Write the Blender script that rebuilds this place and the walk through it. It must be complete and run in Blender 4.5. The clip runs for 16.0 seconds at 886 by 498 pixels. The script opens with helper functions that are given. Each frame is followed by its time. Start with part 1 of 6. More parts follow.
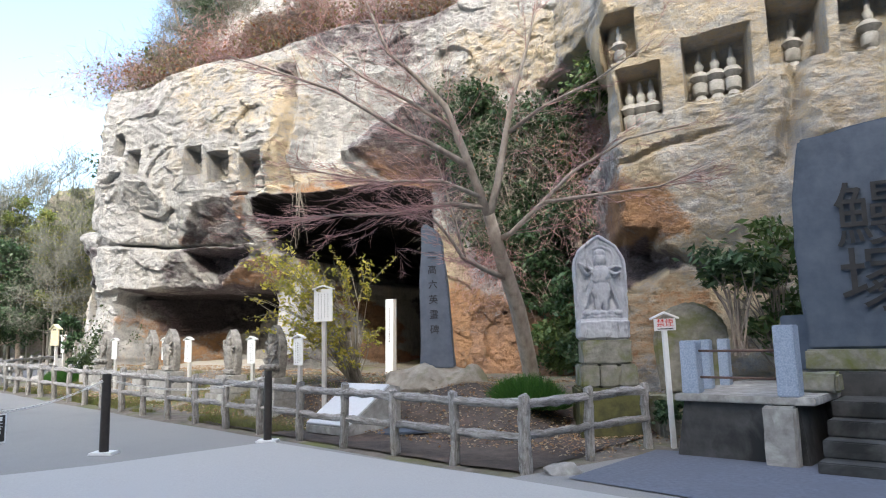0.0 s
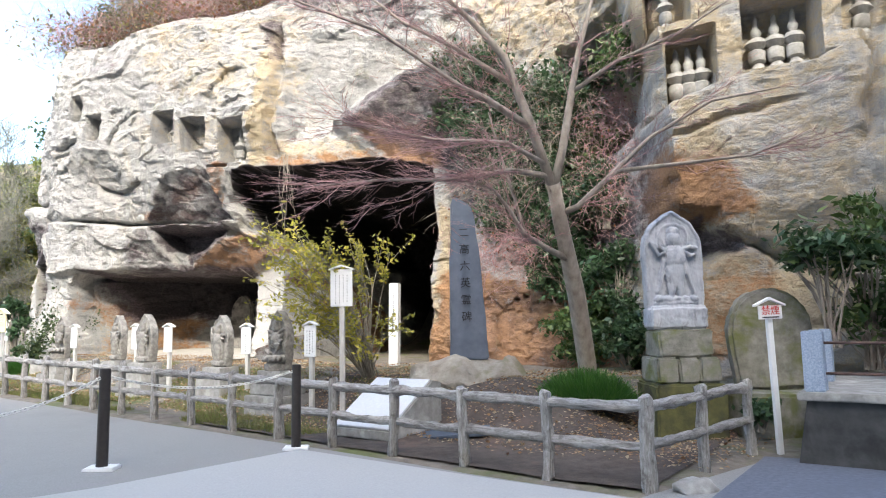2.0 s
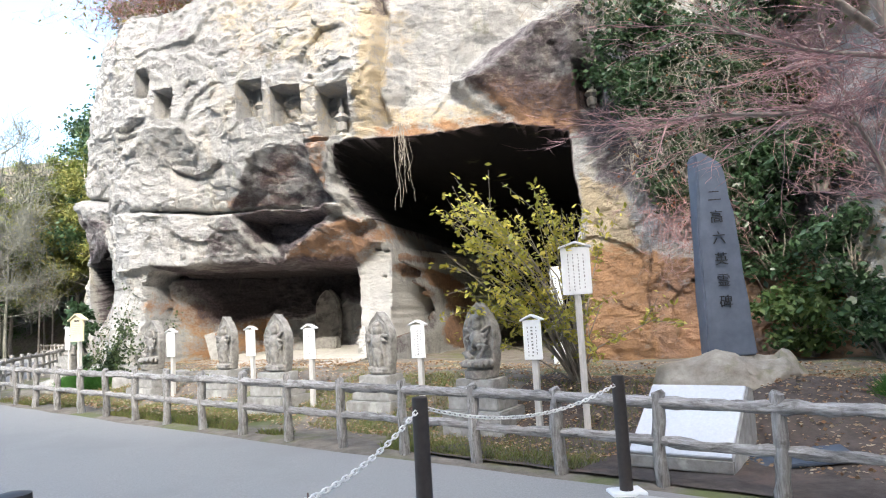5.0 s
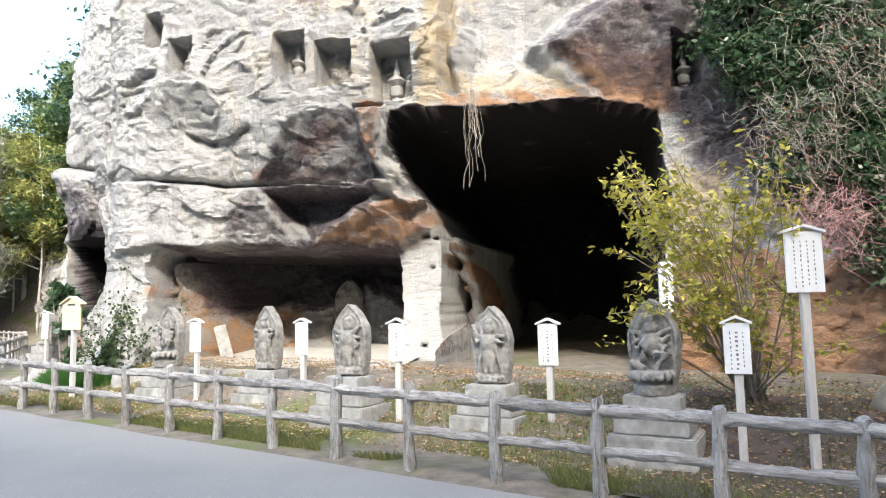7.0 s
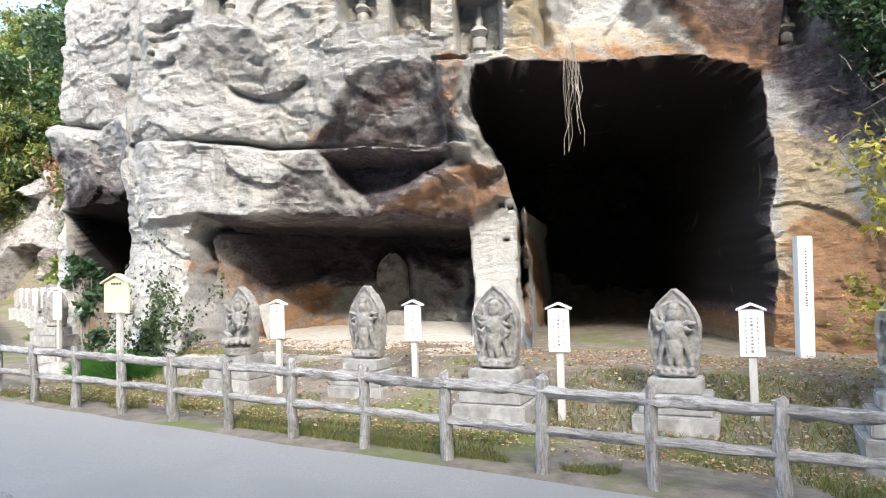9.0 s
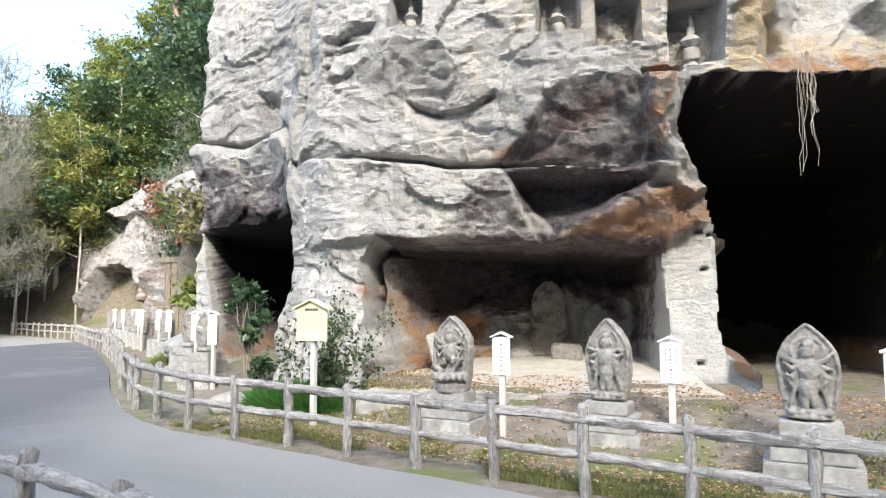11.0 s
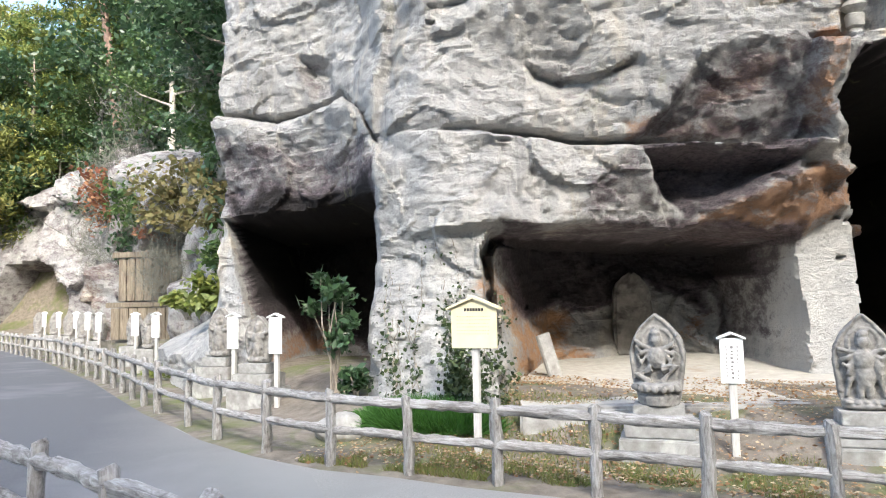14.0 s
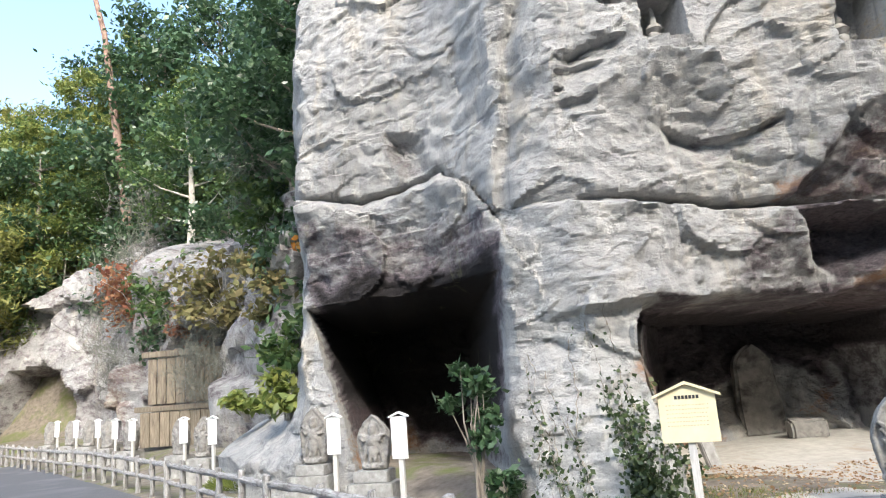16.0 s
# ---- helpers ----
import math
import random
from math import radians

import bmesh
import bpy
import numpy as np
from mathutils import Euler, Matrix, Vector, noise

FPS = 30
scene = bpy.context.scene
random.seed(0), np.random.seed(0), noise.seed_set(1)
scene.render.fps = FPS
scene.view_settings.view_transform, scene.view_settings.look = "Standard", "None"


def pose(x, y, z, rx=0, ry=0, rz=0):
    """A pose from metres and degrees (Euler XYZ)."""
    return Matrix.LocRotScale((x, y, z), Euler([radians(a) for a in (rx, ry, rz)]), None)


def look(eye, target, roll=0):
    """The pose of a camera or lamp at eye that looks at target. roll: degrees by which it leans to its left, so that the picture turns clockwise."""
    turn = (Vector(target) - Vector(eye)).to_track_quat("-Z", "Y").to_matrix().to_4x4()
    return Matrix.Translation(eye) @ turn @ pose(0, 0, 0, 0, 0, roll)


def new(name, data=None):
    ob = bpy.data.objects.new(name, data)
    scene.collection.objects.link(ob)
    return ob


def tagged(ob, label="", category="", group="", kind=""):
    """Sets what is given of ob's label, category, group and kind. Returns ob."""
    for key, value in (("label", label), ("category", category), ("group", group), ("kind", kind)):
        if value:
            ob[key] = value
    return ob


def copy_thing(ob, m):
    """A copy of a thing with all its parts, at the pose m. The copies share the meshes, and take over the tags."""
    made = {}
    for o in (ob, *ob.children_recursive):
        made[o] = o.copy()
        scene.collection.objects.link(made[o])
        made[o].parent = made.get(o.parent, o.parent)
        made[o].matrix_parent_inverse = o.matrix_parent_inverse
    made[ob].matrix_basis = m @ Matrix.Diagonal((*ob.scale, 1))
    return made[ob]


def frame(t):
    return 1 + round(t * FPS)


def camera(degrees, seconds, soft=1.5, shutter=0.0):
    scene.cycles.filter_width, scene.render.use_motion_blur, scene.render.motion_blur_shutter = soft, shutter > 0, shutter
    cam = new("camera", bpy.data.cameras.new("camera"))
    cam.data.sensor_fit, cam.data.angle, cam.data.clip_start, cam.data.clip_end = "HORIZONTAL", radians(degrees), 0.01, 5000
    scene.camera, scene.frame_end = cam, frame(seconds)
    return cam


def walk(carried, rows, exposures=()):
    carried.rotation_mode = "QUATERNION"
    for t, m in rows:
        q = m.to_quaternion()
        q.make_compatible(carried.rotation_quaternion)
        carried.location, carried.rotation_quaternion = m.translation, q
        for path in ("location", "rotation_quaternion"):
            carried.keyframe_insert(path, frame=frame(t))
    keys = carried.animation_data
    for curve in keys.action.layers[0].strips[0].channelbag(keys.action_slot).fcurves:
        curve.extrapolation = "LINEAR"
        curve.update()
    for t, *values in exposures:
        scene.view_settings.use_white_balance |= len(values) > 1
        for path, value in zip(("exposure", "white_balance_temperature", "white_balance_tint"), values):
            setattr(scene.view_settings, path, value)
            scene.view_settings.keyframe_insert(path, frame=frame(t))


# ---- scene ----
cam = camera(67.4, 16.0, soft=1.1)
METRES, EYE, TILT, LEAN, TURN = 21.0, 1.45, 0.0, -0.8, 0.0
ROWS = [
    (0.0, 0.0, 0.0, 0.0, 0.3, 7.61, 2.22),
    (0.5, -0.0155, 0.0118, 0.0011, -0.0, 7.92, 1.4),
    (1.0, -0.03, 0.0311, -0.0015, -2.01, 6.35, 1.05),
    (1.5, -0.05, 0.0471, 0.0025, -4.57, 5.38, 3.37),
    (2.0, -0.066, 0.0682, 0.0022, -4.46, 6.45, 1.9),
    (2.5, -0.0883, 0.085, 0.0051, -5.3, 5.53, 3.46),
    (3.0, -0.1129, 0.105, 0.003, -3.11, 7.38, 1.67),
    (3.5, -0.1319, 0.1252, 0.0057, -4.89, 4.5, 2.42),
    (4.0, -0.1562, 0.1434, 0.0035, -2.13, 6.12, 4.46),
    (4.5, -0.1803, 0.1665, 0.0052, -4.3, 5.88, 2.82),
    (5.0, -0.2063, 0.1843, 0.0119, -4.56, 5.54, 4.05),
    (7.5, -0.3297, 0.3101, 0.0156, -11.62, 5.25, 1.04),
    (8.0, -0.3582, 0.3281, 0.0202, -16.3, 5.1, 1.99),
    (8.5, -0.384, 0.3489, 0.0198, -18.1, 4.87, 1.77),
    (9.0, -0.4091, 0.3667, 0.0275, -13.76, 2.31, 2.18),
    (9.5, -0.4325, 0.3899, 0.0269, -9.93, 4.09, 0.45),
    (10.0, -0.4622, 0.406, 0.0296, -10.09, 4.85, 0.25),
    (12.5, -0.5933, 0.4882, 0.0355, -14.95, 3.22, 7.05),
    (13.0, -0.6159, 0.5092, 0.0376, -19.57, 1.32, 7.29),
    (13.5, -0.6307, 0.5377, 0.0397, -18.99, 4.01, 5.08),
    (14.0, -0.6578, 0.5542, 0.0386, -18.54, 4.09, 1.98),
    (14.5, -0.677, 0.5744, 0.0432, -16.05, 5.89, 4.3),
    (15.0, -0.6981, 0.5958, 0.0428, -18.53, 10.57, 1.2),
    (15.5, -0.7226, 0.6135, 0.0445, -17.87, 7.88, 3.25),
    (16.0, -0.7441, 0.6289, 0.0498, -19.77, 11.02, 5.07),
]
walk(cam, [(t, pose(0, 0, EYE, TILT, LEAN, TURN) @ pose(METRES * x, METRES * y, METRES * z, 90 + pitch, roll, yaw)) for t, x, y, z, yaw, pitch, roll in ROWS],
     [(t, e, 6600 - 14 * t, 6.0) for t, e in ((0.0, 2.08), (1.5, 2.38), (3.0, 2.33), (4.5, 2.34), (8.0, 2.45), (10.0, 2.28), (12.5, 2.24), (14.0, 2.22), (16.0, 2.08))])


# ---------------------------------------------------------------- light
world = bpy.data.worlds.new("world")
scene.world = world
world.use_nodes = True
wn = world.node_tree
sky = wn.nodes.new("ShaderNodeTexSky")
sky.sky_type, sky.sun_disc = "NISHITA", False
SUN_EL, SUN_AZ = radians(38), radians(186)   # azimuth clockwise from +y
sky.sun_elevation, sky.sun_rotation = SUN_EL, SUN_AZ
sky.air_density, sky.dust_density, sky.ozone_density = 1.0, 3.5, 1.5
wn.nodes["Background"].inputs[1].default_value = 0.15
wn.links.new(sky.outputs[0], wn.nodes["Background"].inputs[0])
sun = new("sun", bpy.data.lights.new("sun", "SUN"))
sun.data.energy, sun.data.angle, sun.data.color = 0.72, radians(3.0), (1.0, 0.965, 0.92)
sd = Vector((math.sin(SUN_AZ) * math.cos(SUN_EL), math.cos(SUN_AZ) * math.cos(SUN_EL), math.sin(SUN_EL)))
sun.matrix_world = look(sd * 60, (0, 0, 0))


# ---------------------------------------------------------------- materials
def nodes_of(m):
    m.use_nodes = True
    t = m.node_tree
    return t, t.nodes, t.links, t.nodes["Principled BSDF"]


def noise_node(t, co, scale, detail=6, rough=0.6, warp=0.0):
    k = t.nodes.new("ShaderNodeTexNoise")
    k.inputs["Scale"].default_value, k.inputs["Detail"].default_value = scale, detail
    k.inputs["Roughness"].default_value, k.inputs["Distortion"].default_value = rough, warp
    t.links.new(co, k.inputs["Vector"])
    return k.outputs["Fac"]


def ramp(t, fac, stops):
    k = t.nodes.new("ShaderNodeValToRGB")
    e = k.color_ramp.elements
    while len(e) < len(stops):
        e.new(0.5)
    for el, (p, c) in zip(e, stops):
        el.position = p
        el.color = (*c, 1) if len(c) == 3 else c
    t.links.new(fac, k.inputs[0])
    return k.outputs[0]


def mix(t, fac, a, b, blend="MIX"):
    k = t.nodes.new("ShaderNodeMix")
    k.data_type, k.blend_type = "RGBA", blend
    for v, i in ((fac, 0), (a, 6), (b, 7)):
        if isinstance(v, (int, float)):
            k.inputs[i].default_value = v
        elif isinstance(v, tuple):
            k.inputs[i].default_value = (*v, 1)
        else:
            t.links.new(v, k.inputs[i])
    return k.outputs[2]


def calc(t, op, a, b=0.0, c=0.0):
    k = t.nodes.new("ShaderNodeMath")
    k.operation, k.use_clamp = op, op in ("MULTIPLY", "ADD")
    for v, i in ((a, 0), (b, 1), (c, 2)):
        if isinstance(v, (int, float)):
            k.inputs[i].default_value = v
        else:
            t.links.new(v, k.inputs[i])
    return k.outputs[0]


def bump(t, bsdf, fac, strength, dist):
    k = t.nodes.new("ShaderNodeBump")
    k.inputs["Strength"].default_value, k.inputs["Distance"].default_value = strength, dist
    t.links.new(fac, k.inputs["Height"])
    t.links.new(k.outputs[0], bsdf.inputs["Normal"])


def coords(t, world_space=False):
    if world_space:
        g = t.nodes.new("ShaderNodeNewGeometry")
        return g.outputs["Position"]
    return t.nodes.new("ShaderNodeTexCoord").outputs["Object"]


def stretch(t, co, x, y, z):
    k = t.nodes.new("ShaderNodeMapping")
    k.inputs["Scale"].default_value = (x, y, z)
    t.links.new(co, k.inputs["Vector"])
    return k.outputs[0]


def mat(name, a, b, scale=6.0, rough=0.8, relief=0.3, dist=0.01, stain=None, stain_scale=1.5, stain_amount=0.55, aniso=(1, 1, 1), metal=0.0, spread=0.0, world_space=False):
    """Two-tone grain, larger stains, fine relief; spread varies the tone from piece to piece."""
    m = bpy.data.materials.new(name)
    t, n, l, p = nodes_of(m)
    co = stretch(t, coords(t, world_space), *aniso)
    f = noise_node(t, co, scale, 8, 0.65)
    c = ramp(t, f, [(0.3, a), (0.7, b)])
    if stain:
        s = ramp(t, noise_node(t, co, stain_scale, 5, 0.6, 0.4), [(stain_amount, (0, 0, 0)), (stain_amount + 0.16, (1, 1, 1))])
        c = mix(t, s, c, stain)
    if spread:
        o = t.nodes.new("ShaderNodeObjectInfo")
        hs = t.nodes.new("ShaderNodeHueSaturation")
        l.new(calc(t, "ADD", calc(t, "MULTIPLY", o.outputs["Random"], spread), 1 - spread / 2 - 0.0), hs.inputs["Value"])
        l.new(c, hs.inputs["Color"])
        c = hs.outputs[0]
    l.new(c, p.inputs["Base Color"])
    p.inputs["Roughness"].default_value, p.inputs["Metallic"].default_value = rough, metal
    fine = noise_node(t, co, scale * 4, 5, 0.7)
    bump(t, p, calc(t, "ADD", calc(t, "MULTIPLY", f, 0.7), calc(t, "MULTIPLY", fine, 0.4)), relief, dist)
    return m


def leaf_mat(name, a, b, c3, rough=0.5):
    m = bpy.data.materials.new(name)
    t, n, l, p = nodes_of(m)
    g = t.nodes.new("ShaderNodeNewGeometry")
    l.new(ramp(t, g.outputs["Random Per Island"], [(0.0, a), (0.6, b), (1.0, c3)]), p.inputs["Base Color"])
    p.inputs["Roughness"].default_value = rough
    tr = t.nodes.new("ShaderNodeBsdfTranslucent")
    l.new(ramp(t, g.outputs["Random Per Island"], [(0.0, b), (1.0, c3)]), tr.inputs["Color"])
    mx = t.nodes.new("ShaderNodeMixShader")
    mx.inputs[0].default_value = 0.3
    l.new(p.outputs[0], mx.inputs[1])
    l.new(tr.outputs[0], mx.inputs[2])
    l.new(mx.outputs[0], t.nodes["Material Output"].inputs["Surface"])
    return m


def rock_mat():
    m = bpy.data.materials.new("tuff_rock")
    t, n, l, p = nodes_of(m)
    co = coords(t)
    big = noise_node(t, co, 0.5, 8, 0.62, 0.6)
    mid = noise_node(t, stretch(t, co, 1.0, 1.0, 1.5), 2.2, 10, 0.70, 0.2)
    fine = noise_node(t, stretch(t, co, 1.0, 1.0, 1.7), 11, 9, 0.74)
    grit = noise_node(t, co, 42, 5, 0.8)
    streak = noise_node(t, stretch(t, co, 2.6, 2.6, 0.30), 1.3, 8, 0.68, 0.4)
    wash = noise_node(t, stretch(t, co, 3.4, 3.4, 0.38), 1.1, 7, 0.62, 0.3)
    bands = noise_node(t, stretch(t, co, 0.7, 0.7, 6.0), 1.1, 8, 0.65, 0.3)
    c = ramp(t, big, [(0.28, (0.36, 0.355, 0.345)), (0.5, (0.455, 0.447, 0.43)), (0.70, (0.51, 0.50, 0.48))])
    c = mix(t, ramp(t, mid, [(0.36, (0.6, 0.6, 0.6)), (0.50, (0, 0, 0))]), c, (0.25, 0.245, 0.243))
    c = mix(t, ramp(t, streak, [(0.54, (0, 0, 0)), (0.68, (0.6, 0.6, 0.6))]), c, (0.25, 0.245, 0.245))
    c = mix(t, ramp(t, wash, [(0.52, (0, 0, 0)), (0.64, (0.65, 0.65, 0.65))]), c, (0.58, 0.562, 0.525))
    c = mix(t, ramp(t, noise_node(t, stretch(t, co, 1.6, 1.6, 0.6), 0.8, 6, 0.6, 0.8), [(0.55, (0, 0, 0)), (0.68, (0.5, 0.5, 0.5))]), c, (0.57, 0.50, 0.39))
    c = mix(t, ramp(t, fine, [(0.36, (0.42, 0.42, 0.42)), (0.47, (0, 0, 0))]), c, (0.19, 0.185, 0.185))
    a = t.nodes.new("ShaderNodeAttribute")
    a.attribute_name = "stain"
    sp = t.nodes.new("ShaderNodeSeparateColor")
    l.new(a.outputs["Color"], sp.inputs[0])
    ragged = calc(t, "SUBTRACT", calc(t, "ADD", calc(t, "MULTIPLY", mid, 0.6), calc(t, "MULTIPLY", fine, 0.4)), 0.5)

    def torn(mask, gain, cut):
        """A stain or painted tone whose edge is torn by the grain of the rock."""
        v = calc(t, "MULTIPLY_ADD", ragged, 2.6, mask)
        return ramp(t, v, [(cut, (0, 0, 0)), (cut + 0.38, (gain, gain, gain))])

    ochre = mix(t, mid, (0.36, 0.26, 0.13), (0.60, 0.48, 0.30))
    rust = mix(t, ramp(t, mid, [(0.3, (0, 0, 0)), (0.7, (1, 1, 1))]), (0.13, 0.055, 0.03), (0.46, 0.24, 0.11))
    # dark tones for sooty rock and painted shade; deep blackens the cave insides
    soot_shade = mix(t, ramp(t, fine, [(0.35, (0, 0, 0)), (0.68, (1, 1, 1))]), (0.018, 0.014, 0.018), (0.19, 0.15, 0.165))
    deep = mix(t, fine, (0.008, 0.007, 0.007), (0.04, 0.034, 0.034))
    # alpha whitens pale rock and the faces painted as sunlit
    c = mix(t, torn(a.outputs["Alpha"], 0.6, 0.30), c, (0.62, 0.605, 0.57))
    c = mix(t, torn(sp.outputs[2], 0.75, 0.25), c, ochre)
    c = mix(t, torn(sp.outputs[0], 0.85, 0.30), c, rust)
    c = mix(t, torn(sp.outputs[1], 0.92, 0.32), c, soot_shade)
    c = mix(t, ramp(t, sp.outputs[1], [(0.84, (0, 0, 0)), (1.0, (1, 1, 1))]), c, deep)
    c = mix(t, ramp(t, grit, [(0.36, (0.22, 0.22, 0.22)), (0.48, (0, 0, 0))]), c, (0.15, 0.145, 0.145))
    mo = ramp(t, noise_node(t, stretch(t, co, 1.5, 1.5, 0.8), 0.8, 6, 0.7, 0.5), [(0.62, (0, 0, 0)), (0.74, (0.5, 0.5, 0.5))])
    c = mix(t, mo, c, (0.29, 0.28, 0.15))
    l.new(c, p.inputs["Base Color"])
    p.inputs["Roughness"].default_value = 0.93
    p.inputs["Specular IOR Level"].default_value = 0.25
    h = calc(t, "MULTIPLY_ADD", mid, 0.42, calc(t, "MULTIPLY_ADD", fine, 0.34, calc(t, "MULTIPLY_ADD", bands, 0.16, calc(t, "MULTIPLY", grit, 0.10))))
    bump(t, p, h, 1.0, 0.21)
    return m


ROCK = rock_mat()
SOIL = mat("soil_and_moss", (0.105, 0.088, 0.07), (0.25, 0.215, 0.175), 5.0, 0.95, 0.6, 0.03, (0.12, 0.135, 0.045), 0.9, 0.49)
ROAD = mat("worn_asphalt", (0.205, 0.20, 0.19), (0.295, 0.288, 0.275), 60.0, 0.85, 0.45, 0.005, (0.225, 0.22, 0.21), 0.5, 0.5)
PATH = mat("pale_concrete", (0.35, 0.345, 0.335), (0.42, 0.415, 0.40), 45.0, 0.85, 0.4, 0.004, (0.39, 0.385, 0.375), 0.6, 0.5)
APRON = mat("dark_paving", (0.085, 0.098, 0.13), (0.15, 0.165, 0.205), 20.0, 0.75, 0.3, 0.004, (0.11, 0.12, 0.15), 0.8, 0.5)


def bark_mat(name, aniso):
    """Silvery weathered wood: long fibres, dark cracks and pale streaks along its length."""
    m = bpy.data.materials.new(name)
    t, n, l, p = nodes_of(m)
    raw = coords(t)
    o = t.nodes.new("ShaderNodeObjectInfo")
    sh = t.nodes.new("ShaderNodeVectorMath")
    sh.operation = "ADD"
    cx = t.nodes.new("ShaderNodeCombineXYZ")
    for k in range(3):
        l.new(calc(t, "MULTIPLY_ADD", o.outputs["Random"], 17.0 + 5 * k, 0.0), cx.inputs[k])
    l.new(raw, sh.inputs[0])
    l.new(cx.outputs[0], sh.inputs[1])
    co = sh.outputs[0]
    fib = noise_node(t, stretch(t, co, *aniso), 34, 6, 0.7, 0.8)
    lump = noise_node(t, co, 7, 5, 0.65, 0.4)
    fine = noise_node(t, co, 70, 4, 0.7)
    c = ramp(t, fib, [(0.28, (0.045, 0.038, 0.033)), (0.40, (0.22, 0.205, 0.19)), (0.56, (0.36, 0.345, 0.33)), (0.74, (0.56, 0.55, 0.535))])
    c = mix(t, ramp(t, lump, [(0.30, (0.7, 0.7, 0.7)), (0.46, (0, 0, 0))]), c, (0.10, 0.085, 0.075))
    c = mix(t, ramp(t, lump, [(0.58, (0, 0, 0)), (0.70, (0.55, 0.55, 0.55))]), c, (0.46, 0.45, 0.44))
    hs = t.nodes.new("ShaderNodeHueSaturation")
    l.new(calc(t, "ADD", calc(t, "MULTIPLY", o.outputs["Random"], 0.45), 0.8), hs.inputs["Value"])
    l.new(c, hs.inputs["Color"])
    l.new(hs.outputs[0], p.inputs["Base Color"])
    p.inputs["Roughness"].default_value = 0.92
    h = calc(t, "MULTIPLY_ADD", fib, 0.6, calc(t, "MULTIPLY_ADD", lump, 0.35, calc(t, "MULTIPLY", fine, 0.1)))
    bump(t, p, h, 1.0, 0.03)
    return m


LOG = bark_mat("weathered_log", (1, 1, 0.14))
RAIL = bark_mat("weathered_rail", (0.14, 1, 1))
BLACK = mat("dark_brown_paint", (0.018, 0.014, 0.013), (0.035, 0.028, 0.025), 18, 0.55, 0.15, 0.002)
WHITE = mat("white_paint", (0.74, 0.74, 0.73), (0.82, 0.82, 0.81), 14, 0.6, 0.1, 0.002, (0.66, 0.65, 0.62), 2.0, 0.6)
POSTWOOD = mat("bleached_post", (0.42, 0.40, 0.37), (0.62, 0.60, 0.57), 12, 0.8, 0.3, 0.004, None, aniso=(4, 4, 0.6))
CREAM = mat("cream_board", (0.66, 0.58, 0.37), (0.73, 0.65, 0.44), 6, 0.6, 0.1, 0.002, (0.60, 0.51, 0.33), 1.8, 0.6)
STATUE = mat("grey_carved_stone", (0.145, 0.135, 0.122), (0.33, 0.312, 0.288), 12, 0.9, 0.5, 0.008, (0.085, 0.08, 0.075), 5.0, 0.55)
PALESTONE = mat("pale_weathered_stone", (0.31, 0.33, 0.375), (0.48, 0.495, 0.535), 9, 0.85, 0.4, 0.006, (0.13, 0.13, 0.135), 5.0, 0.58, (1.6, 1, 0.6))
PLINTH = mat("lichen_plinth", (0.20, 0.19, 0.175), (0.40, 0.39, 0.37), 7, 0.9, 0.5, 0.01, (0.52, 0.51, 0.48), 3.0, 0.54)
MOSSY = mat("mossy_stone", (0.13, 0.125, 0.10), (0.33, 0.32, 0.28), 6, 0.92, 0.6, 0.015, (0.14, 0.15, 0.05), 2.2, 0.48)
SLATE = mat("blue_slate", (0.095, 0.115, 0.155), (0.15, 0.175, 0.22), 5, 0.55, 0.25, 0.005, (0.19, 0.21, 0.24), 1.6, 0.62)
SLATE2 = mat("dark_slate", (0.05, 0.068, 0.10), (0.09, 0.115, 0.155), 5, 0.55, 0.25, 0.005, (0.10, 0.12, 0.15), 2.4, 0.64)
GRANITE = mat("blue_granite", (0.20, 0.26, 0.35), (0.42, 0.48, 0.58), 60, 0.7, 0.25, 0.003, (0.2, 0.24, 0.30), 3.0, 0.6)
CONCRETE = mat("stained_concrete", (0.034, 0.036, 0.037), (0.085, 0.085, 0.084), 4, 0.9, 0.4, 0.008, (0.02, 0.021, 0.021), 1.8, 0.5)
SLAB = mat("pale_slab", (0.50, 0.51, 0.53), (0.60, 0.61, 0.63), 30, 0.6, 0.1, 0.002, (0.46, 0.47, 0.49), 2, 0.6)
INK = mat("black_ink", (0.012, 0.012, 0.013), (0.03, 0.03, 0.032), 10, 0.7, 0.0)
RED = mat("red_ink", (0.6, 0.03, 0.03), (0.65, 0.05, 0.04), 10, 0.7, 0.0)
IRON = mat("rusted_iron", (0.07, 0.04, 0.03), (0.16, 0.09, 0.07), 20, 0.8, 0.3, 0.003)
BARK = mat("maple_bark", (0.19, 0.155, 0.125), (0.40, 0.345, 0.29), 10, 0.9, 0.5, 0.01, (0.40, 0.37, 0.32), 3.5, 0.58, (1, 1, 0.5))
TWIG = mat("red_brown_twig", (0.29, 0.155, 0.15), (0.47, 0.30, 0.285), 8, 0.85, 0.1, 0.002)
FARTWIG = mat("grey_green_twig", (0.10, 0.105, 0.085), (0.22, 0.215, 0.18), 8, 0.9, 0.1, 0.002)
BRUSHWOOD = mat("brown_brushwood", (0.11, 0.075, 0.055), (0.26, 0.19, 0.14), 8, 0.9, 0.1, 0.002)
DEADTWIG = mat("dry_twig", (0.20, 0.17, 0.135), (0.40, 0.36, 0.30), 8, 0.9, 0.1, 0.002)
PALEBARK = mat("pale_bark", (0.34, 0.31, 0.27), (0.58, 0.54, 0.49), 6, 0.9, 0.3, 0.006, (0.24, 0.21, 0.18), 2.5, 0.55)
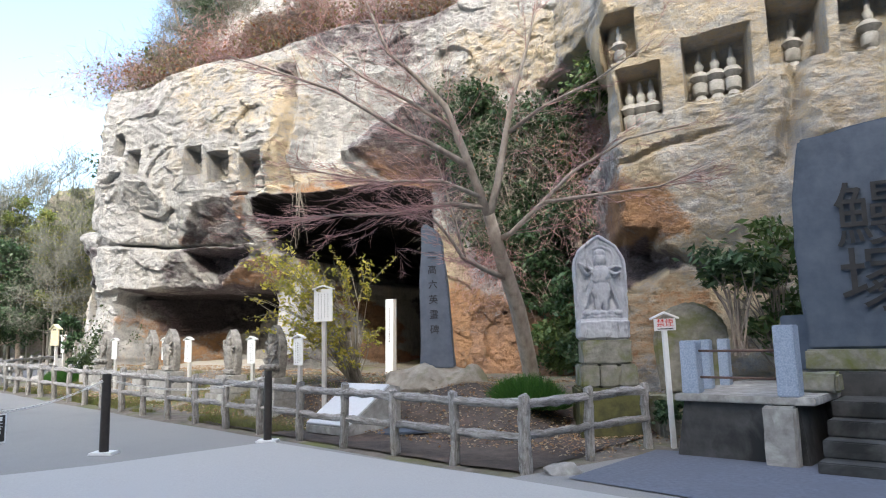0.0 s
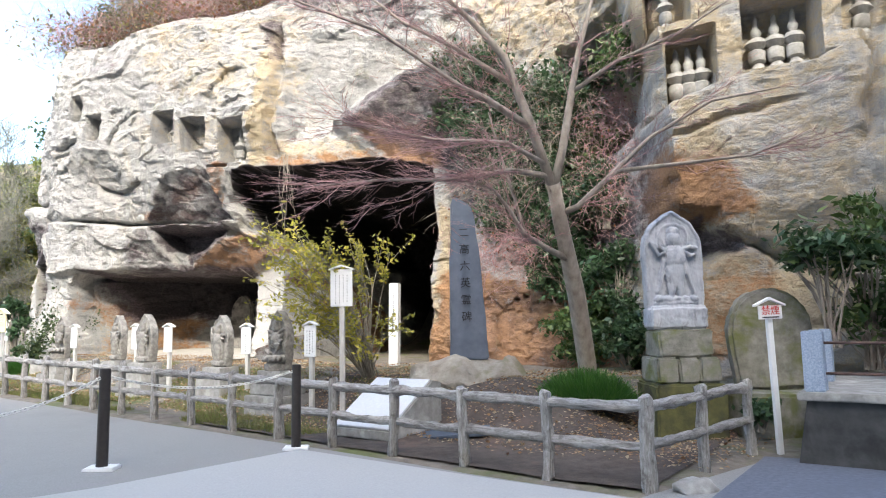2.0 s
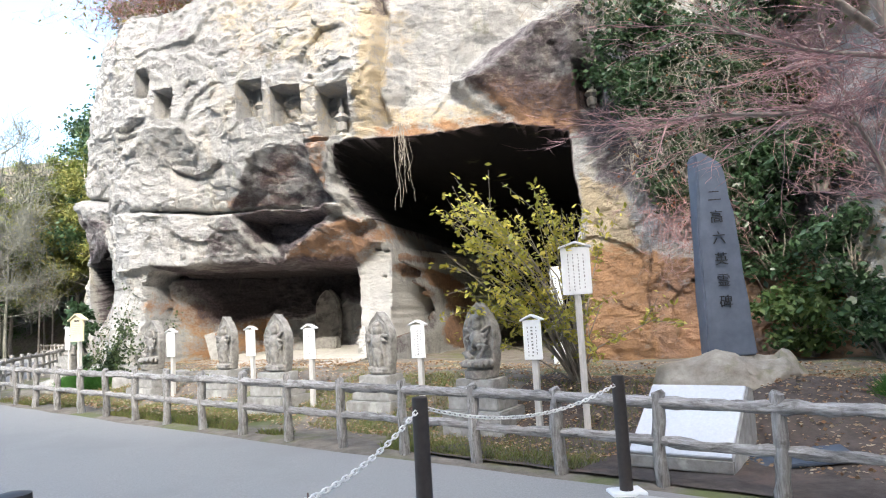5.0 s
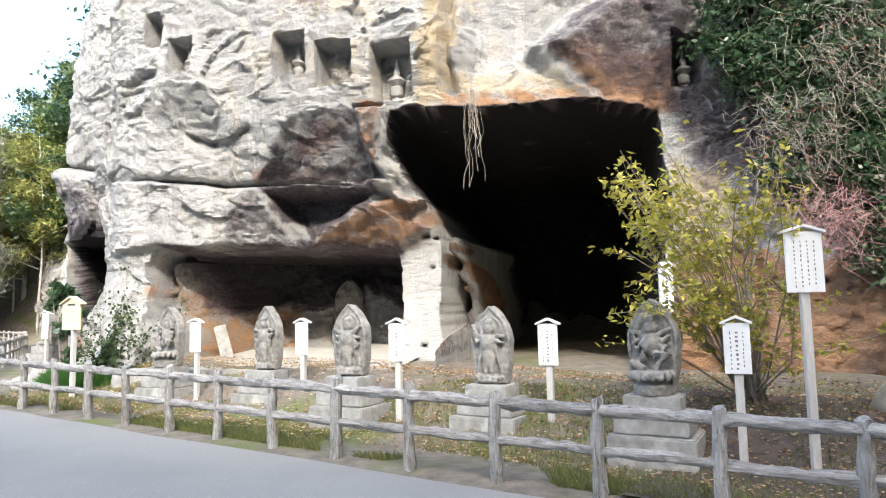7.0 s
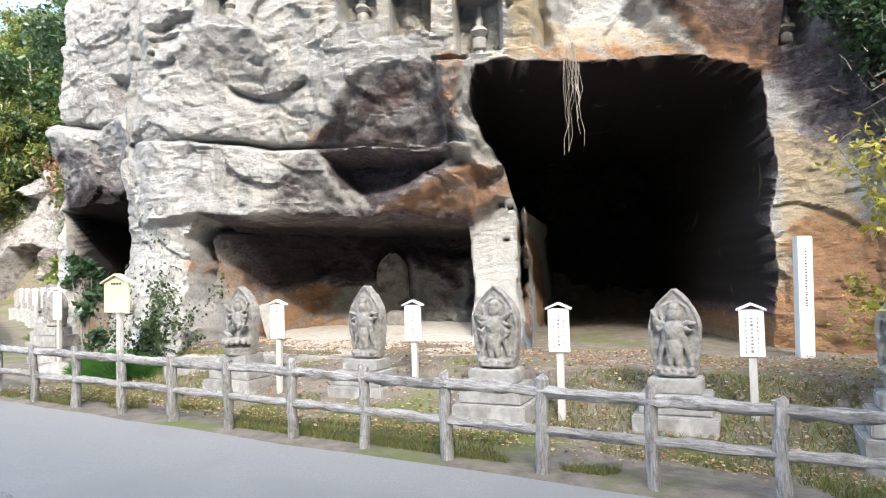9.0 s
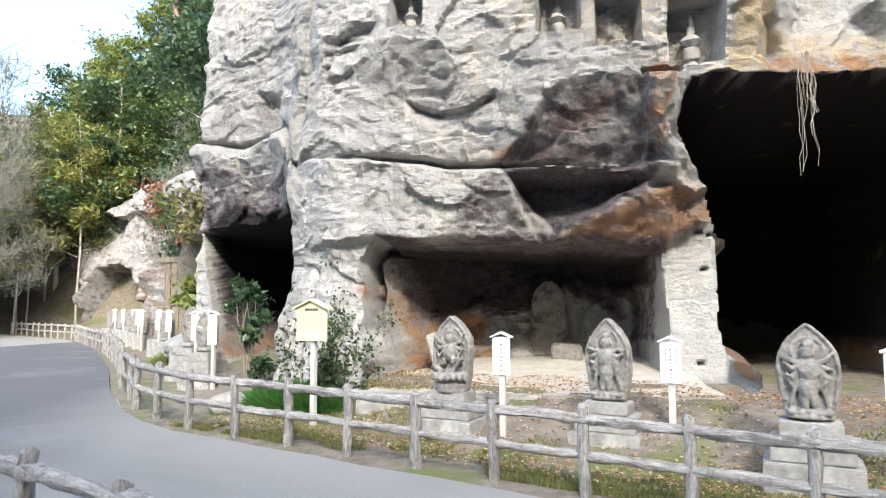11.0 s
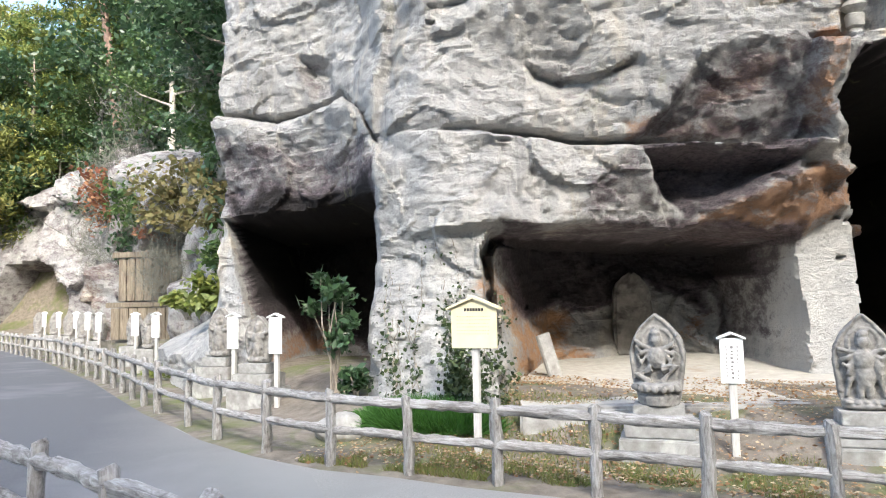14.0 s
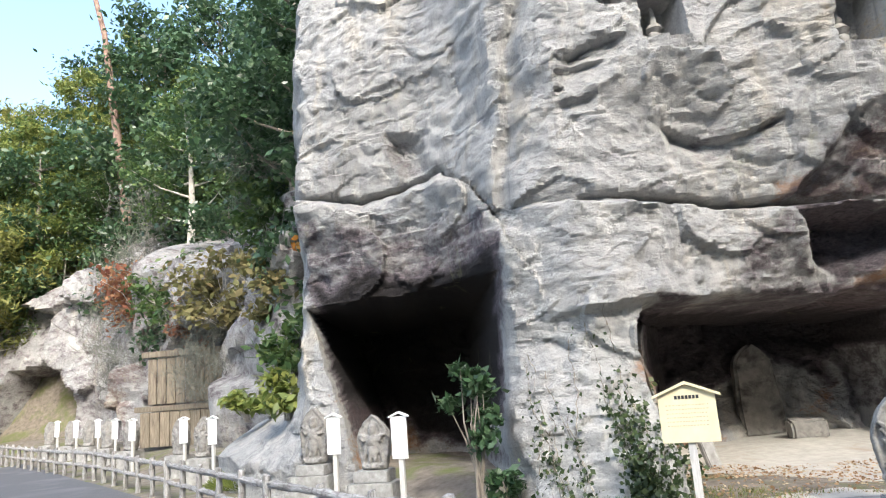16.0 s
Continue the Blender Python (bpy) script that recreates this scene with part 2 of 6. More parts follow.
PINEBARK = mat("red_pine_bark", (0.20, 0.12, 0.09), (0.36, 0.25, 0.20), 7, 0.9, 0.5, 0.02, (0.2, 0.12, 0.09), 3, 0.55)
WOOD = mat("old_brown_boards", (0.11, 0.085, 0.06), (0.30, 0.25, 0.18), 6, 0.85, 0.5, 0.006, (0.07, 0.05, 0.035), 2, 0.55, (3, 3, 0.4), spread=0.4)
ROPE = mat("white_plastic", (0.62, 0.61, 0.58), (0.75, 0.74, 0.70), 40, 0.9, 0.6, 0.006)
GRASS = leaf_mat("lush_grass", (0.035, 0.10, 0.02), (0.06, 0.17, 0.03), (0.11, 0.24, 0.05))
DRY = leaf_mat("dry_grass", (0.22, 0.17, 0.08), (0.16, 0.17, 0.06), (0.32, 0.25, 0.12), 0.8)
LITTER = leaf_mat("fallen_leaves", (0.22, 0.10, 0.05), (0.36, 0.22, 0.11), (0.55, 0.46, 0.32), 0.8)
DARKLEAF = leaf_mat("dark_evergreen", (0.022, 0.050, 0.020), (0.05, 0.10, 0.042), (0.11, 0.17, 0.085), 0.35)
MIDLEAF = leaf_mat("mid_green", (0.03, 0.07, 0.02), (0.075, 0.13, 0.035), (0.16, 0.21, 0.07))
YELLOWLEAF = leaf_mat("yellow_green", (0.24, 0.26, 0.04), (0.42, 0.38, 0.06), (0.60, 0.50, 0.10))
BAMBOO = leaf_mat("bamboo_leaf", (0.08, 0.12, 0.025), (0.16, 0.20, 0.045), (0.30, 0.31, 0.085))
REDLEAF = leaf_mat("rust_leaf", (0.16, 0.05, 0.03), (0.26, 0.11, 0.06), (0.36, 0.2, 0.1), 0.8)
ORANGE = leaf_mat("orange_leaf", (0.30, 0.10, 0.02), (0.45, 0.19, 0.03), (0.55, 0.30, 0.06))
IVY = leaf_mat("ivy_leaf", (0.02, 0.035, 0.014), (0.05, 0.08, 0.028), (0.12, 0.15, 0.06))


# ---------------------------------------------------------------- small builders
def mesh_ob(name, bm, material, smooth=False, angle=None):
    me = bpy.data.meshes.new(name)
    bm.to_mesh(me)
    bm.free()
    me.materials.append(material)
    if smooth:
        me.shade_smooth()
        if angle:
            me.set_sharp_from_angle(angle=radians(angle))
    return new(name, me)


def part(name, bm, material, parent, label="", smooth=False, angle=None):
    ob = mesh_ob(name, bm, material, smooth, angle)
    ob.parent = parent
    if label:
        ob["label"] = label
    return ob


def thing(name, m, label, category, group="", kind=""):
    ob = new(name)
    ob.empty_display_size = 0.1
    ob.matrix_world = m
    return tagged(ob, label, category, group, kind)


def box(x0, x1, y0, y1, z0, z1, bevel=0.0, bm=None):
    b2 = bmesh.new()
    bmesh.ops.create_cube(b2, size=1)
    for v in b2.verts:
        v.co = ((x0 + x1) / 2 + v.co.x * (x1 - x0), (y0 + y1) / 2 + v.co.y * (y1 - y0), (z0 + z1) / 2 + v.co.z * (z1 - z0))
    if bevel:
        bmesh.ops.bevel(b2, geom=list(b2.edges), offset=bevel, segments=2, affect="EDGES")
    return add(bm, b2)


def add(bm, b2):
    if bm is None:
        return b2
    me = bpy.data.meshes.new("tmp")
    b2.to_mesh(me)
    b2.free()
    bm.from_mesh(me)
    bpy.data.meshes.remove(me)
    return bm


def prism(outline, y0, y1, bevel=0.0, bm=None):
    """An outline in x, z pushed from y0 to y1."""
    b2 = bmesh.new()
    f = b2.faces.new([b2.verts.new((x, y0, z)) for x, z in outline])
    r = bmesh.ops.extrude_face_region(b2, geom=[f])
    for v in r["geom"]:
        if isinstance(v, bmesh.types.BMVert):
            v.co.y = y1
    bmesh.ops.recalc_face_normals(b2, faces=b2.faces)
    if bevel:
        bmesh.ops.bevel(b2, geom=list(b2.edges), offset=bevel, segments=2, affect="EDGES")
    return add(bm, b2)


def rough_up(bm, amount, size, cuts=0, seed=0.0):
    if cuts:
        bmesh.ops.subdivide_edges(bm, edges=list(bm.edges), cuts=cuts, use_grid_fill=True)
        bmesh.ops.triangulate(bm, faces=bm.faces)
    for v in bm.verts:
        v.co += noise.noise_vector(v.co * (1 / size) + Vector((seed, seed * 1.7, 0))) * amount
    return bm


def tube(bm, pts, radii, sides=6, wobble=0.0, seed=0.0):
    rings, up = [], Vector((0.31, 0.17, 0.93))
    pts = [Vector(p) for p in pts]
    for i, p in enumerate(pts):
        d = (pts[min(i + 1, len(pts) - 1)] - pts[max(i - 1, 0)]).normalized()
        a = d.cross(up if abs(d.dot(up)) < 0.95 else Vector((1, 0, 0))).normalized()
        b = d.cross(a)
        ring = []
        for k in range(sides):
            w = 2 * math.pi * k / sides
            r = radii[i] * (1 + (wobble * noise.noise(Vector((k * 1.3, seed + p.z * 3, i * 0.7))) if wobble else 0))
            ring.append(bm.verts.new(p + (a * math.cos(w) + b * math.sin(w)) * r))
        rings.append(ring)
    for r0, r1 in zip(rings, rings[1:]):
        for k in range(sides):
            bm.faces.new((r0[k], r0[(k + 1) % sides], r1[(k + 1) % sides], r1[k]))
    bm.faces.new(rings[0][::-1]), bm.faces.new(rings[-1])
    return bm


def ball(bm, c, r, sub=2):
    b2 = bmesh.new()
    bmesh.ops.create_icosphere(b2, subdivisions=sub, radius=1)
    for v in b2.verts:
        v.co = (c[0] + v.co.x * r[0], c[1] + v.co.y * r[1], c[2] + v.co.z * r[2])
    return add(bm, b2)


RNG = np.random.default_rng(7)


def array_mesh(name, verts, faces, material, smooth=False):
    verts, faces = np.asarray(verts, np.float32), np.asarray(faces, np.int32)
    me = bpy.data.meshes.new(name)
    me.vertices.add(len(verts)), me.loops.add(faces.size), me.polygons.add(len(faces))
    me.vertices.foreach_set("co", verts.ravel())
    me.loops.foreach_set("vertex_index", faces.ravel())
    k = faces.shape[1]
    me.polygons.foreach_set("loop_start", np.arange(0, faces.size, k, dtype=np.int32))
    me.update(calc_edges=True)
    if material:
        me.materials.append(material)
    if smooth:
        me.shade_smooth()
    return me


def leaf_mesh(name, centres, size, material, long=1.8, flat=0.0, droop=0.0, seed=1):
    """Folded four-cornered leaves, one at each centre, turned at random."""
    r = np.random.default_rng(seed)
    c = np.asarray(centres, float)
    n = len(c)
    d = r.normal(size=(n, 3))
    d[:, 2] = d[:, 2] * (1 - flat) - droop
    d /= np.linalg.norm(d, axis=1)[:, None]
    w = np.cross(d, r.normal(size=(n, 3)) * (1, 1, 1 + 3 * flat) + (0, 0, flat * 3))
    w /= np.linalg.norm(w, axis=1)[:, None]
    up = np.cross(w, d)
    s = (size * r.uniform(0.6, 1.3, n))[:, None]
    v = np.stack([c - d * s * long / 2, c + w * s / 2 + up * s * 0.12, c + d * s * long / 2, c - w * s / 2 + up * s * 0.12], 1).reshape(-1, 3)
    f = np.arange(4 * n).reshape(-1, 4)
    return array_mesh(name, v, f, material)


def strip_mesh(name, roots, tips, width, material, seed=2):
    """Thin bent blades or twigs from roots to tips."""
    r = np.random.default_rng(seed)
    a, b = np.asarray(roots, float), np.asarray(tips, float)
    n = len(a)
    d = b - a
    w = np.cross(d, r.normal(size=(n, 3)))
    w /= np.maximum(np.linalg.norm(w, axis=1), 1e-6)[:, None]
    mid = (a + b) / 2 + r.normal(size=(n, 3)) * np.linalg.norm(d, axis=1)[:, None] * 0.07 + (0, 0, 0.0)
    w *= width / 2
    v = np.stack([a - w, a + w, mid + w * 0.7, mid - w * 0.7, b + w * 0.15, b - w * 0.15], 1).reshape(-1, 3)
    k = np.arange(n)[:, None] * 6
    f = np.concatenate([k + [0, 1, 2, 3], k + [3, 2, 4, 5]])
    return array_mesh(name, v, f, material)


def hash01(i, j, k):
    h = (i * 374761393 + j * 668265263 + k * 2147483647 + 1442695041) & 0xFFFFFFFF
    h = ((h ^ (h >> 13)) * 1274126177) & 0xFFFFFFFF
    return ((h ^ (h >> 16)) & 0xFFFF) / 65535.0


def vnoise(x, y, z):
    i, j, k = (np.floor(v).astype(np.int64) for v in (x, y, z))
    u, v, w = (a - b for a, b in ((x, i), (y, j), (z, k)))
    u, v, w = (a * a * (3 - 2 * a) for a in (u, v, w))
    out = 0
    for a in (0, 1):
        for b in (0, 1):
            for c in (0, 1):
                out = out + hash01(i + a, j + b, k + c) * (u if a else 1 - u) * (v if b else 1 - v) * (w if c else 1 - w)
    return out * 2 - 1


def fbm(x, y, z, octaves=4, gain=0.5):
    t, amp = 0, 1.0
    for o in range(octaves):
        t = t + amp * vnoise(x * 2 ** o + o * 17.3, y * 2 ** o, z * 2 ** o + o * 5.1)
        amp *= gain
    return t


def step(a, b, x):
    t = np.clip((x - a) / (b - a), 0, 1)
    return t * t * (3 - 2 * t)


def inside(s, z, poly):
    """Signed distance to a closed outline, positive inside."""
    d2 = np.full(np.shape(s), 1e9)
    odd = np.zeros(np.shape(s), bool)
    for (ax, ay), (bx, by) in zip(poly, poly[1:] + poly[:1]):
        ex, ey = bx - ax, by - ay
        h = np.clip(((s - ax) * ex + (z - ay) * ey) / (ex * ex + ey * ey), 0, 1)
        d2 = np.minimum(d2, (s - ax - ex * h) ** 2 + (z - ay - ey * h) ** 2)
        if ay != by:
            odd ^= ((ay > z) != (by > z)) & (s < (bx - ax) * (z - ay) / (by - ay) + ax)
    return np.where(odd, 1, -1) * np.sqrt(d2)


# ---------------------------------------------------------------- the lie of the land
FENCE = [(0.78, 7.1), (-5.97, 12.85), (-12.69, 18.92), (-13.3, 19.8), (-13.85, 20.8), (-14.25, 21.95), (-14.75, 23.3), (-16.3, 28.5), (-18.6, 35.0), (-23.5, 46.5), (-30.0, 55.0)]


def level(x, y):
    return 0.1 - 0.03 * np.clip(x, -18, 0) - 0.008 * np.clip(y, -5, 40)


def behind(x, y):
    """How far behind the fence line, towards the cliff; negative on the road."""
    best = np.full(np.shape(x), 1e9)
    sign = np.ones(np.shape(x))
    line = [(12.0, 1.5), (4.6, 7.3), (2.55, 8.6)] + FENCE
    for (ax, ay), (bx, by) in zip(line, line[1:]):
        ex, ey = bx - ax, by - ay
        h = np.clip(((x - ax) * ex + (y - ay) * ey) / (ex * ex + ey * ey), 0, 1)
        d = np.hypot(x - ax - ex * h, y - ay - ey * h)
        side = np.sign(ey * (x - ax) - ex * (y - ay))
        sign = np.where(d < best, side, sign)
        best = np.minimum(best, d)
    return best * np.where(sign == 0, 1, sign)


def ground(x, y):
    x, y = np.asarray(x, float), np.asarray(y, float)
    b = behind(x, y)
    c = 0.347 * x + 0.938 * y - 15.7
    h = level(x, y) + 0.6 * step(0.9, 3.0, b) * step(6, 3, x) - 0.05 * step(0.0, -0.35, b)
    h = h + 0.05 * fbm(x * 0.9, y * 0.9, x * 0, 3) * step(0.2, 1.0, b)
    hill = step(8, 34, b) * step(1.5, 14, np.where(x > -14, c - 4, b - 6)) * 15
    far = 2.5 * step(55, 120, np.hypot(x, y - 10)) * step(-0.2, 0.6, y / np.maximum(np.hypot(x, y), 1))
    # unseen ridge added to the south, its height set so it shades the road
    south = -11.5 - y
    shade_crest = np.interp(x + 16.4, [-30, -0.8, 4, 8, 11, 16, 40], [24, 23.5, 19.6, 18.5, 21, 21.5, 21.5]) + 6.6 + 0.5 * fbm(x * 0.3, y * 0.1, x * 0 + 4, 3)
    h = h + shade_crest * step(0, 8, south) * step(-90, -60, x)
    back = y + 0.577 * (x + 21) - 50
    h = h + 11 * step(1.5, 9, back) * (0.35 + 0.65 * step(-34, -22, x)) * step(-60, -40, x) * step(6, -8, x)
    return h + hill + far * step(-25, -60, x) + 2.5 * step(4, 12, b) * step(26, 34, y)


def gz(x, y):
    return float(ground(x, y))


def build_ground():
    xs = np.concatenate([-np.geomspace(400, 27, 26), np.arange(-26, 9.9, 0.22), np.geomspace(10, 400, 26)])
    ys = np.concatenate([-np.geomspace(400, 25, 18), np.arange(-24, -8, 0.5), np.arange(-8, 30, 0.22), np.arange(30, 70, 0.8), np.geomspace(71, 500, 22)])
    X, Y = np.meshgrid(xs, ys)
    v = np.stack([X, Y, ground(X, Y)], -1).reshape(-1, 3)
    i = np.arange(len(ys) - 1)[:, None] * len(xs) + np.arange(len(xs) - 1)[None]
    f = np.stack([i, i + 1, i + 1 + len(xs), i + len(xs)], -1).reshape(-1, 4)
    tagged(new("ground", array_mesh("ground", v, f, SOIL, True)), "brown soil with moss and dry grass below the cliff", "ground", kind="structure")


def build_sheet(name, rows_of_points, material, lift, label, category):
    """A paved sheet between two or more edge lines, laid on the level."""
    n = len(rows_of_points[0])
    v = [(x, y, float(level(x, y)) + lift) for row in rows_of_points for x, y in row]
    f = [(r * n + k, r * n + k + 1, (r + 1) * n + k + 1, (r + 1) * n + k) for r in range(len(rows_of_points) - 1) for k in range(n - 1)]
    me = array_mesh(name, v, f, material, True)
    tagged(new(name, me), label, category, kind="structure")


def along(line, gap):
    out = []
    for (ax, ay), (bx, by) in zip(line, line[1:]):
        k = max(1, round(math.hypot(bx - ax, by - ay) / gap))
        out += [(ax + (bx - ax) * i / k, ay + (by - ay) * i / k) for i in range(k)]
    return out + [line[-1]]


build_ground()
edge = along([(12.0, 1.5), (4.6, 7.2), (2.5, 8.3)] + FENCE, 0.8)
edge = [(x - 0.16, y - 0.2) for x, y in edge]
wob = [0.07 * noise.noise(Vector((x * 1.3, y * 1.3, 0))) for x, y in edge]
rows_ = [[(x + w, y + w) for (x, y), w in zip(edge, wob)]]
for k in (0.5, 1.5, 3, 5, 8, 12, 18, 26):
    rows_.append([(x - k * 0.72, y - k * 0.69) for x, y in edge])
build_sheet("road", rows_, ROAD, 0.0, "grey worn asphalt road past the log fence", "road")
A = along([(-2.42, 9.22), (-3.85, 7.42), (-5.6, 5.85), (-9.0, 2.5), (-14, -2.5)], 0.7)
n_a = len(A) - 1
B = [(0.5 + 7.0 * k / n_a - 0.1, 6.95 - 7.0 * k / n_a) for k in range(n_a + 1)]
mids = [[(a[0] + (b[0] - a[0]) * q, a[1] + (b[1] - a[1]) * q) for a, b in zip(A, B)] for q in (0, 0.15, 0.4, 0.7, 1)]
build_sheet("pavement", mids, PATH, 0.018, "pale grey concrete footpath beside the rope posts", "pavement")
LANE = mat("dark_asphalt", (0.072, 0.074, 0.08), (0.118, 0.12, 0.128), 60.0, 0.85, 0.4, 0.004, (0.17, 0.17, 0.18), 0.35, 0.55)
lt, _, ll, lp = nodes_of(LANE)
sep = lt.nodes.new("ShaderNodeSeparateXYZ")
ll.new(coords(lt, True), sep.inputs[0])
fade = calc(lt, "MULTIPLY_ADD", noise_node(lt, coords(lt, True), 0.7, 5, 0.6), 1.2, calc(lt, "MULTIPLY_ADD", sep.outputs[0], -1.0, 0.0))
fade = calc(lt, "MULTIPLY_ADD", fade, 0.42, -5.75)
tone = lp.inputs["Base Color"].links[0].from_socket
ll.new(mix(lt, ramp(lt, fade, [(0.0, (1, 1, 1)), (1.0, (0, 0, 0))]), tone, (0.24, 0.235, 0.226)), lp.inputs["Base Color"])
right_ = [(-12.95, 18.62), (-13.5, 19.66), (-14.06, 20.75), (-14.46, 21.9), (-14.98, 23.3), (-16.52, 28.5), (-18.82, 35.0), (-22.2, 45.0)]
left_ = [(-12.9, 13.9), (-17.1, 19.7), (-18.7, 23.5), (-20.8, 29.4), (-23.3, 36.5), (-25.6, 43.0)]
right_, left_ = along(right_, 0.8), along(left_, 0.8)
n_a = min(len(right_), len(left_))
rows_ = [[(a[0] + (b[0] - a[0]) * q , a[1] + (b[1] - a[1]) * q + 0.2 * noise.noise(Vector((q * 5, k * 0.7, 9))) * (k < 2)) for k, (a, b) in enumerate(zip(right_[:n_a], left_[:n_a]))] for q in np.linspace(0, 1, 13)]
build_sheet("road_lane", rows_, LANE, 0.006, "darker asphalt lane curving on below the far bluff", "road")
build_sheet("pavement_apron", [[(1.15, 6.75), (2.5, 8.3)], [(2.6, 5.2), (4.2, 7.2)], [(7.5, 0.8), (10.0, 2.6)]], APRON, 0.012, "dark bluish paved apron before the monument", "pavement")


# ---------------------------------------------------------------- the cliff
EX, EY, NX, NY, C0 = 0.938, -0.347, 0.347, 0.938, 15.7


def cliff_point(s, d):
    return EX * s + NX * (C0 + d), EY * s + NY * (C0 + d)


def rect(s0, s1, z0, z1):
    return [(s0, z0), (s1, z0), (s1, z1), (s0, z1)]


CAVE_1 = [(-11.36, 5.47), (-10.2, 5.48), (-8.6, 5.55), (-7.5, 5.62), (-6.45, 5.42), (-6.36, 4.6), (-6.3, 4.2), (-6.5, 0.1), (-10.7, 0.1), (-10.72, 2.4), (-10.75, 3.3), (-10.9, 3.95), (-11.35, 4.45), (-11.5, 4.95)]
CAVE_2 = [(-16.74, 2.75), (-16.56, 3.08), (-15.3, 3.14), (-13.8, 3.1), (-13.2, 3.14), (-11.65, 3.0), (-11.6, 1.8), (-11.7, 0.1), (-16.5, 0.1)]
CAVE_3 = [(-21.75, 3.8), (-18.4, 3.85), (-18.45, 0.0), (-20.6, 0.0), (-21.05, 1.6)]
HOLLOW = [(-14.32, 4.3), (-13.02, 4.3), (-11.75, 4.12), (-12.9, 3.55), (-13.62, 3.2), (-14.1, 3.87)]
SLAB_FACE = [(-18.0, 4.7), (-16.5, 4.53), (-15.34, 4.38), (-14.33, 4.33), (-14.1, 3.95), (-13.72, 3.08), (-16.2, 3.12), (-18.0, 3.0)]
BROWN_LEDGE = [(-13.1, 3.45), (-12.2, 3.9), (-11.5, 4.05), (-10.95, 3.95), (-10.8, 3.4), (-11.6, 2.9), (-13.6, 3.05)]
LINTEL = [(-14.44, 4.35), (-14.02, 4.87), (-13.17, 5.58), (-12.0, 5.64), (-11.9, 4.79), (-11.6, 4.3), (-12.53, 4.29)]
NICHES = [rect(-16.76, -16.35, 7.36, 8.05), rect(-16.2, -15.6, 6.7, 7.48), rect(-13.71, -13.02, 6.32, 7.21), rect(-12.8, -12.08, 6.05, 6.92), rect(-11.69, -10.9, 5.67, 6.73), rect(-6.16, -5.56, 5.8, 6.75)]
RIGHT_NICHES = [rect(-1.33, -0.62, 6.51, 7.48), rect(-1.05, -0.25, 5.12, 6.35), rect(0.13, 1.22, 5.5, 6.62), rect(1.5, 2.3, 5.82, 6.9), rect(2.5, 3.45, 5.75, 6.9), rect(4.2, 5.2, 5.9, 7.0)]


def facets(s, z, size, jump, tilt, seed, crisp=0.016):
    """Flat broken faces, each a cell with a slope of its own."""
    i0, j0 = np.floor(s / size).astype(np.int64), np.floor(z / size).astype(np.int64)
    total, out = np.zeros(np.shape(s)), np.zeros(np.shape(s))
    for a in (-1, 0, 1):
        for b in (-1, 0, 1):
            i, j = i0 + a, j0 + b
            cs, cz = (i + hash01(i, j, i * 0 + seed)) * size, (j + hash01(i, j, i * 0 + seed + 1)) * size
            q = (s - cs) ** 2 + ((z - cz) * 1.25) ** 2
            p = (hash01(i, j, i * 0 + seed + 2) - 0.5) * 2 * jump
            p = p + (hash01(i, j, i * 0 + seed + 3) - 0.5) * 2 * tilt * (s - cs) + (hash01(i, j, i * 0 + seed + 4) - 0.5) * 2 * tilt * (z - cz)
            w = np.exp(-q / (crisp * size * size))
            out, total = out + p * w, total + w
    return out / np.maximum(total, 1e-30)


def ledges(s, z, height, seed):
    """Bedding: each bed leans out towards its foot and breaks back sharply below it."""
    u = (z + 0.22 * fbm(s * 0.7, z * 0.5, s * 0 + seed, 3)) / height
    k = np.floor(u)
    q = u - k
    strength = np.clip(0.15 + 1.3 * vnoise(s * 0.9 + k * 3.7, k * 1.9, s * 0 + seed), 0, 1)
    return strength * (q * step(1.0, 0.96, q) - 0.5 * step(0.0, 0.05, q))


# how far the main face stands back, by height and along the cliff
FACE_S = (-18.4, -17.5, -16.4, -15.3, -14.0, -13.0, -12.0, -11.0, -9.0, -7.5, -6.4, -5.0)
FACE_Z = (0.0, 3.0, 4.3, 5.5, 6.5, 8.2, 9.8)
FACE_D = (
    (0.0, -0.2, -0.2, 0.4, 0.9, 1.1, 0.9, 0.75, 0.7, 0.6, 0.5, 0.0),
    (0.0, 0.1, 0.05, 0.45, 0.95, 1.15, 1.2, 1.15, 0.8, 0.7, 0.6, 0.2),
    (0.0, 0.2, 0.2, 0.35, 0.25, 0.0, -0.05, 0.75, 0.6, 0.5, 0.6, 0.2),
    (0.0, 0.0, -0.05, 0.0, -0.2, -0.35, -0.45, -0.5, -0.15, 0.2, 0.5, 0.2),
    (0.0, -0.2, -0.35, -0.35, -0.4, -0.45, -0.5, -0.65, -0.4, 0.1, 0.45, 0.2),
    (0.0, -0.2, -0.35, -0.4, -0.45, -0.5, -0.55, -0.6, -0.4, 0.0, 0.3, 0.1),
    (0.0, 0.0, -0.1, -0.2, -0.25, -0.3, -0.3, -0.3, -0.2, 0.0, 0.1, 0.0),
)


def main_face(s, z):
    rows = np.array([np.interp(s, FACE_S, r, 0.0, 0.0) for r in FACE_D])
    k = np.clip(np.searchsorted(FACE_Z, z) - 1, 0, len(FACE_Z) - 2)
    za = np.asarray(FACE_Z)
    q = np.clip((z - za[k]) / (za[k + 1] - za[k]), 0, 1)
    a = np.take_along_axis(rows, k[None], 0)[0]
    b = np.take_along_axis(rows, k[None] + 1, 0)[0]
    return a + (b - a) * q


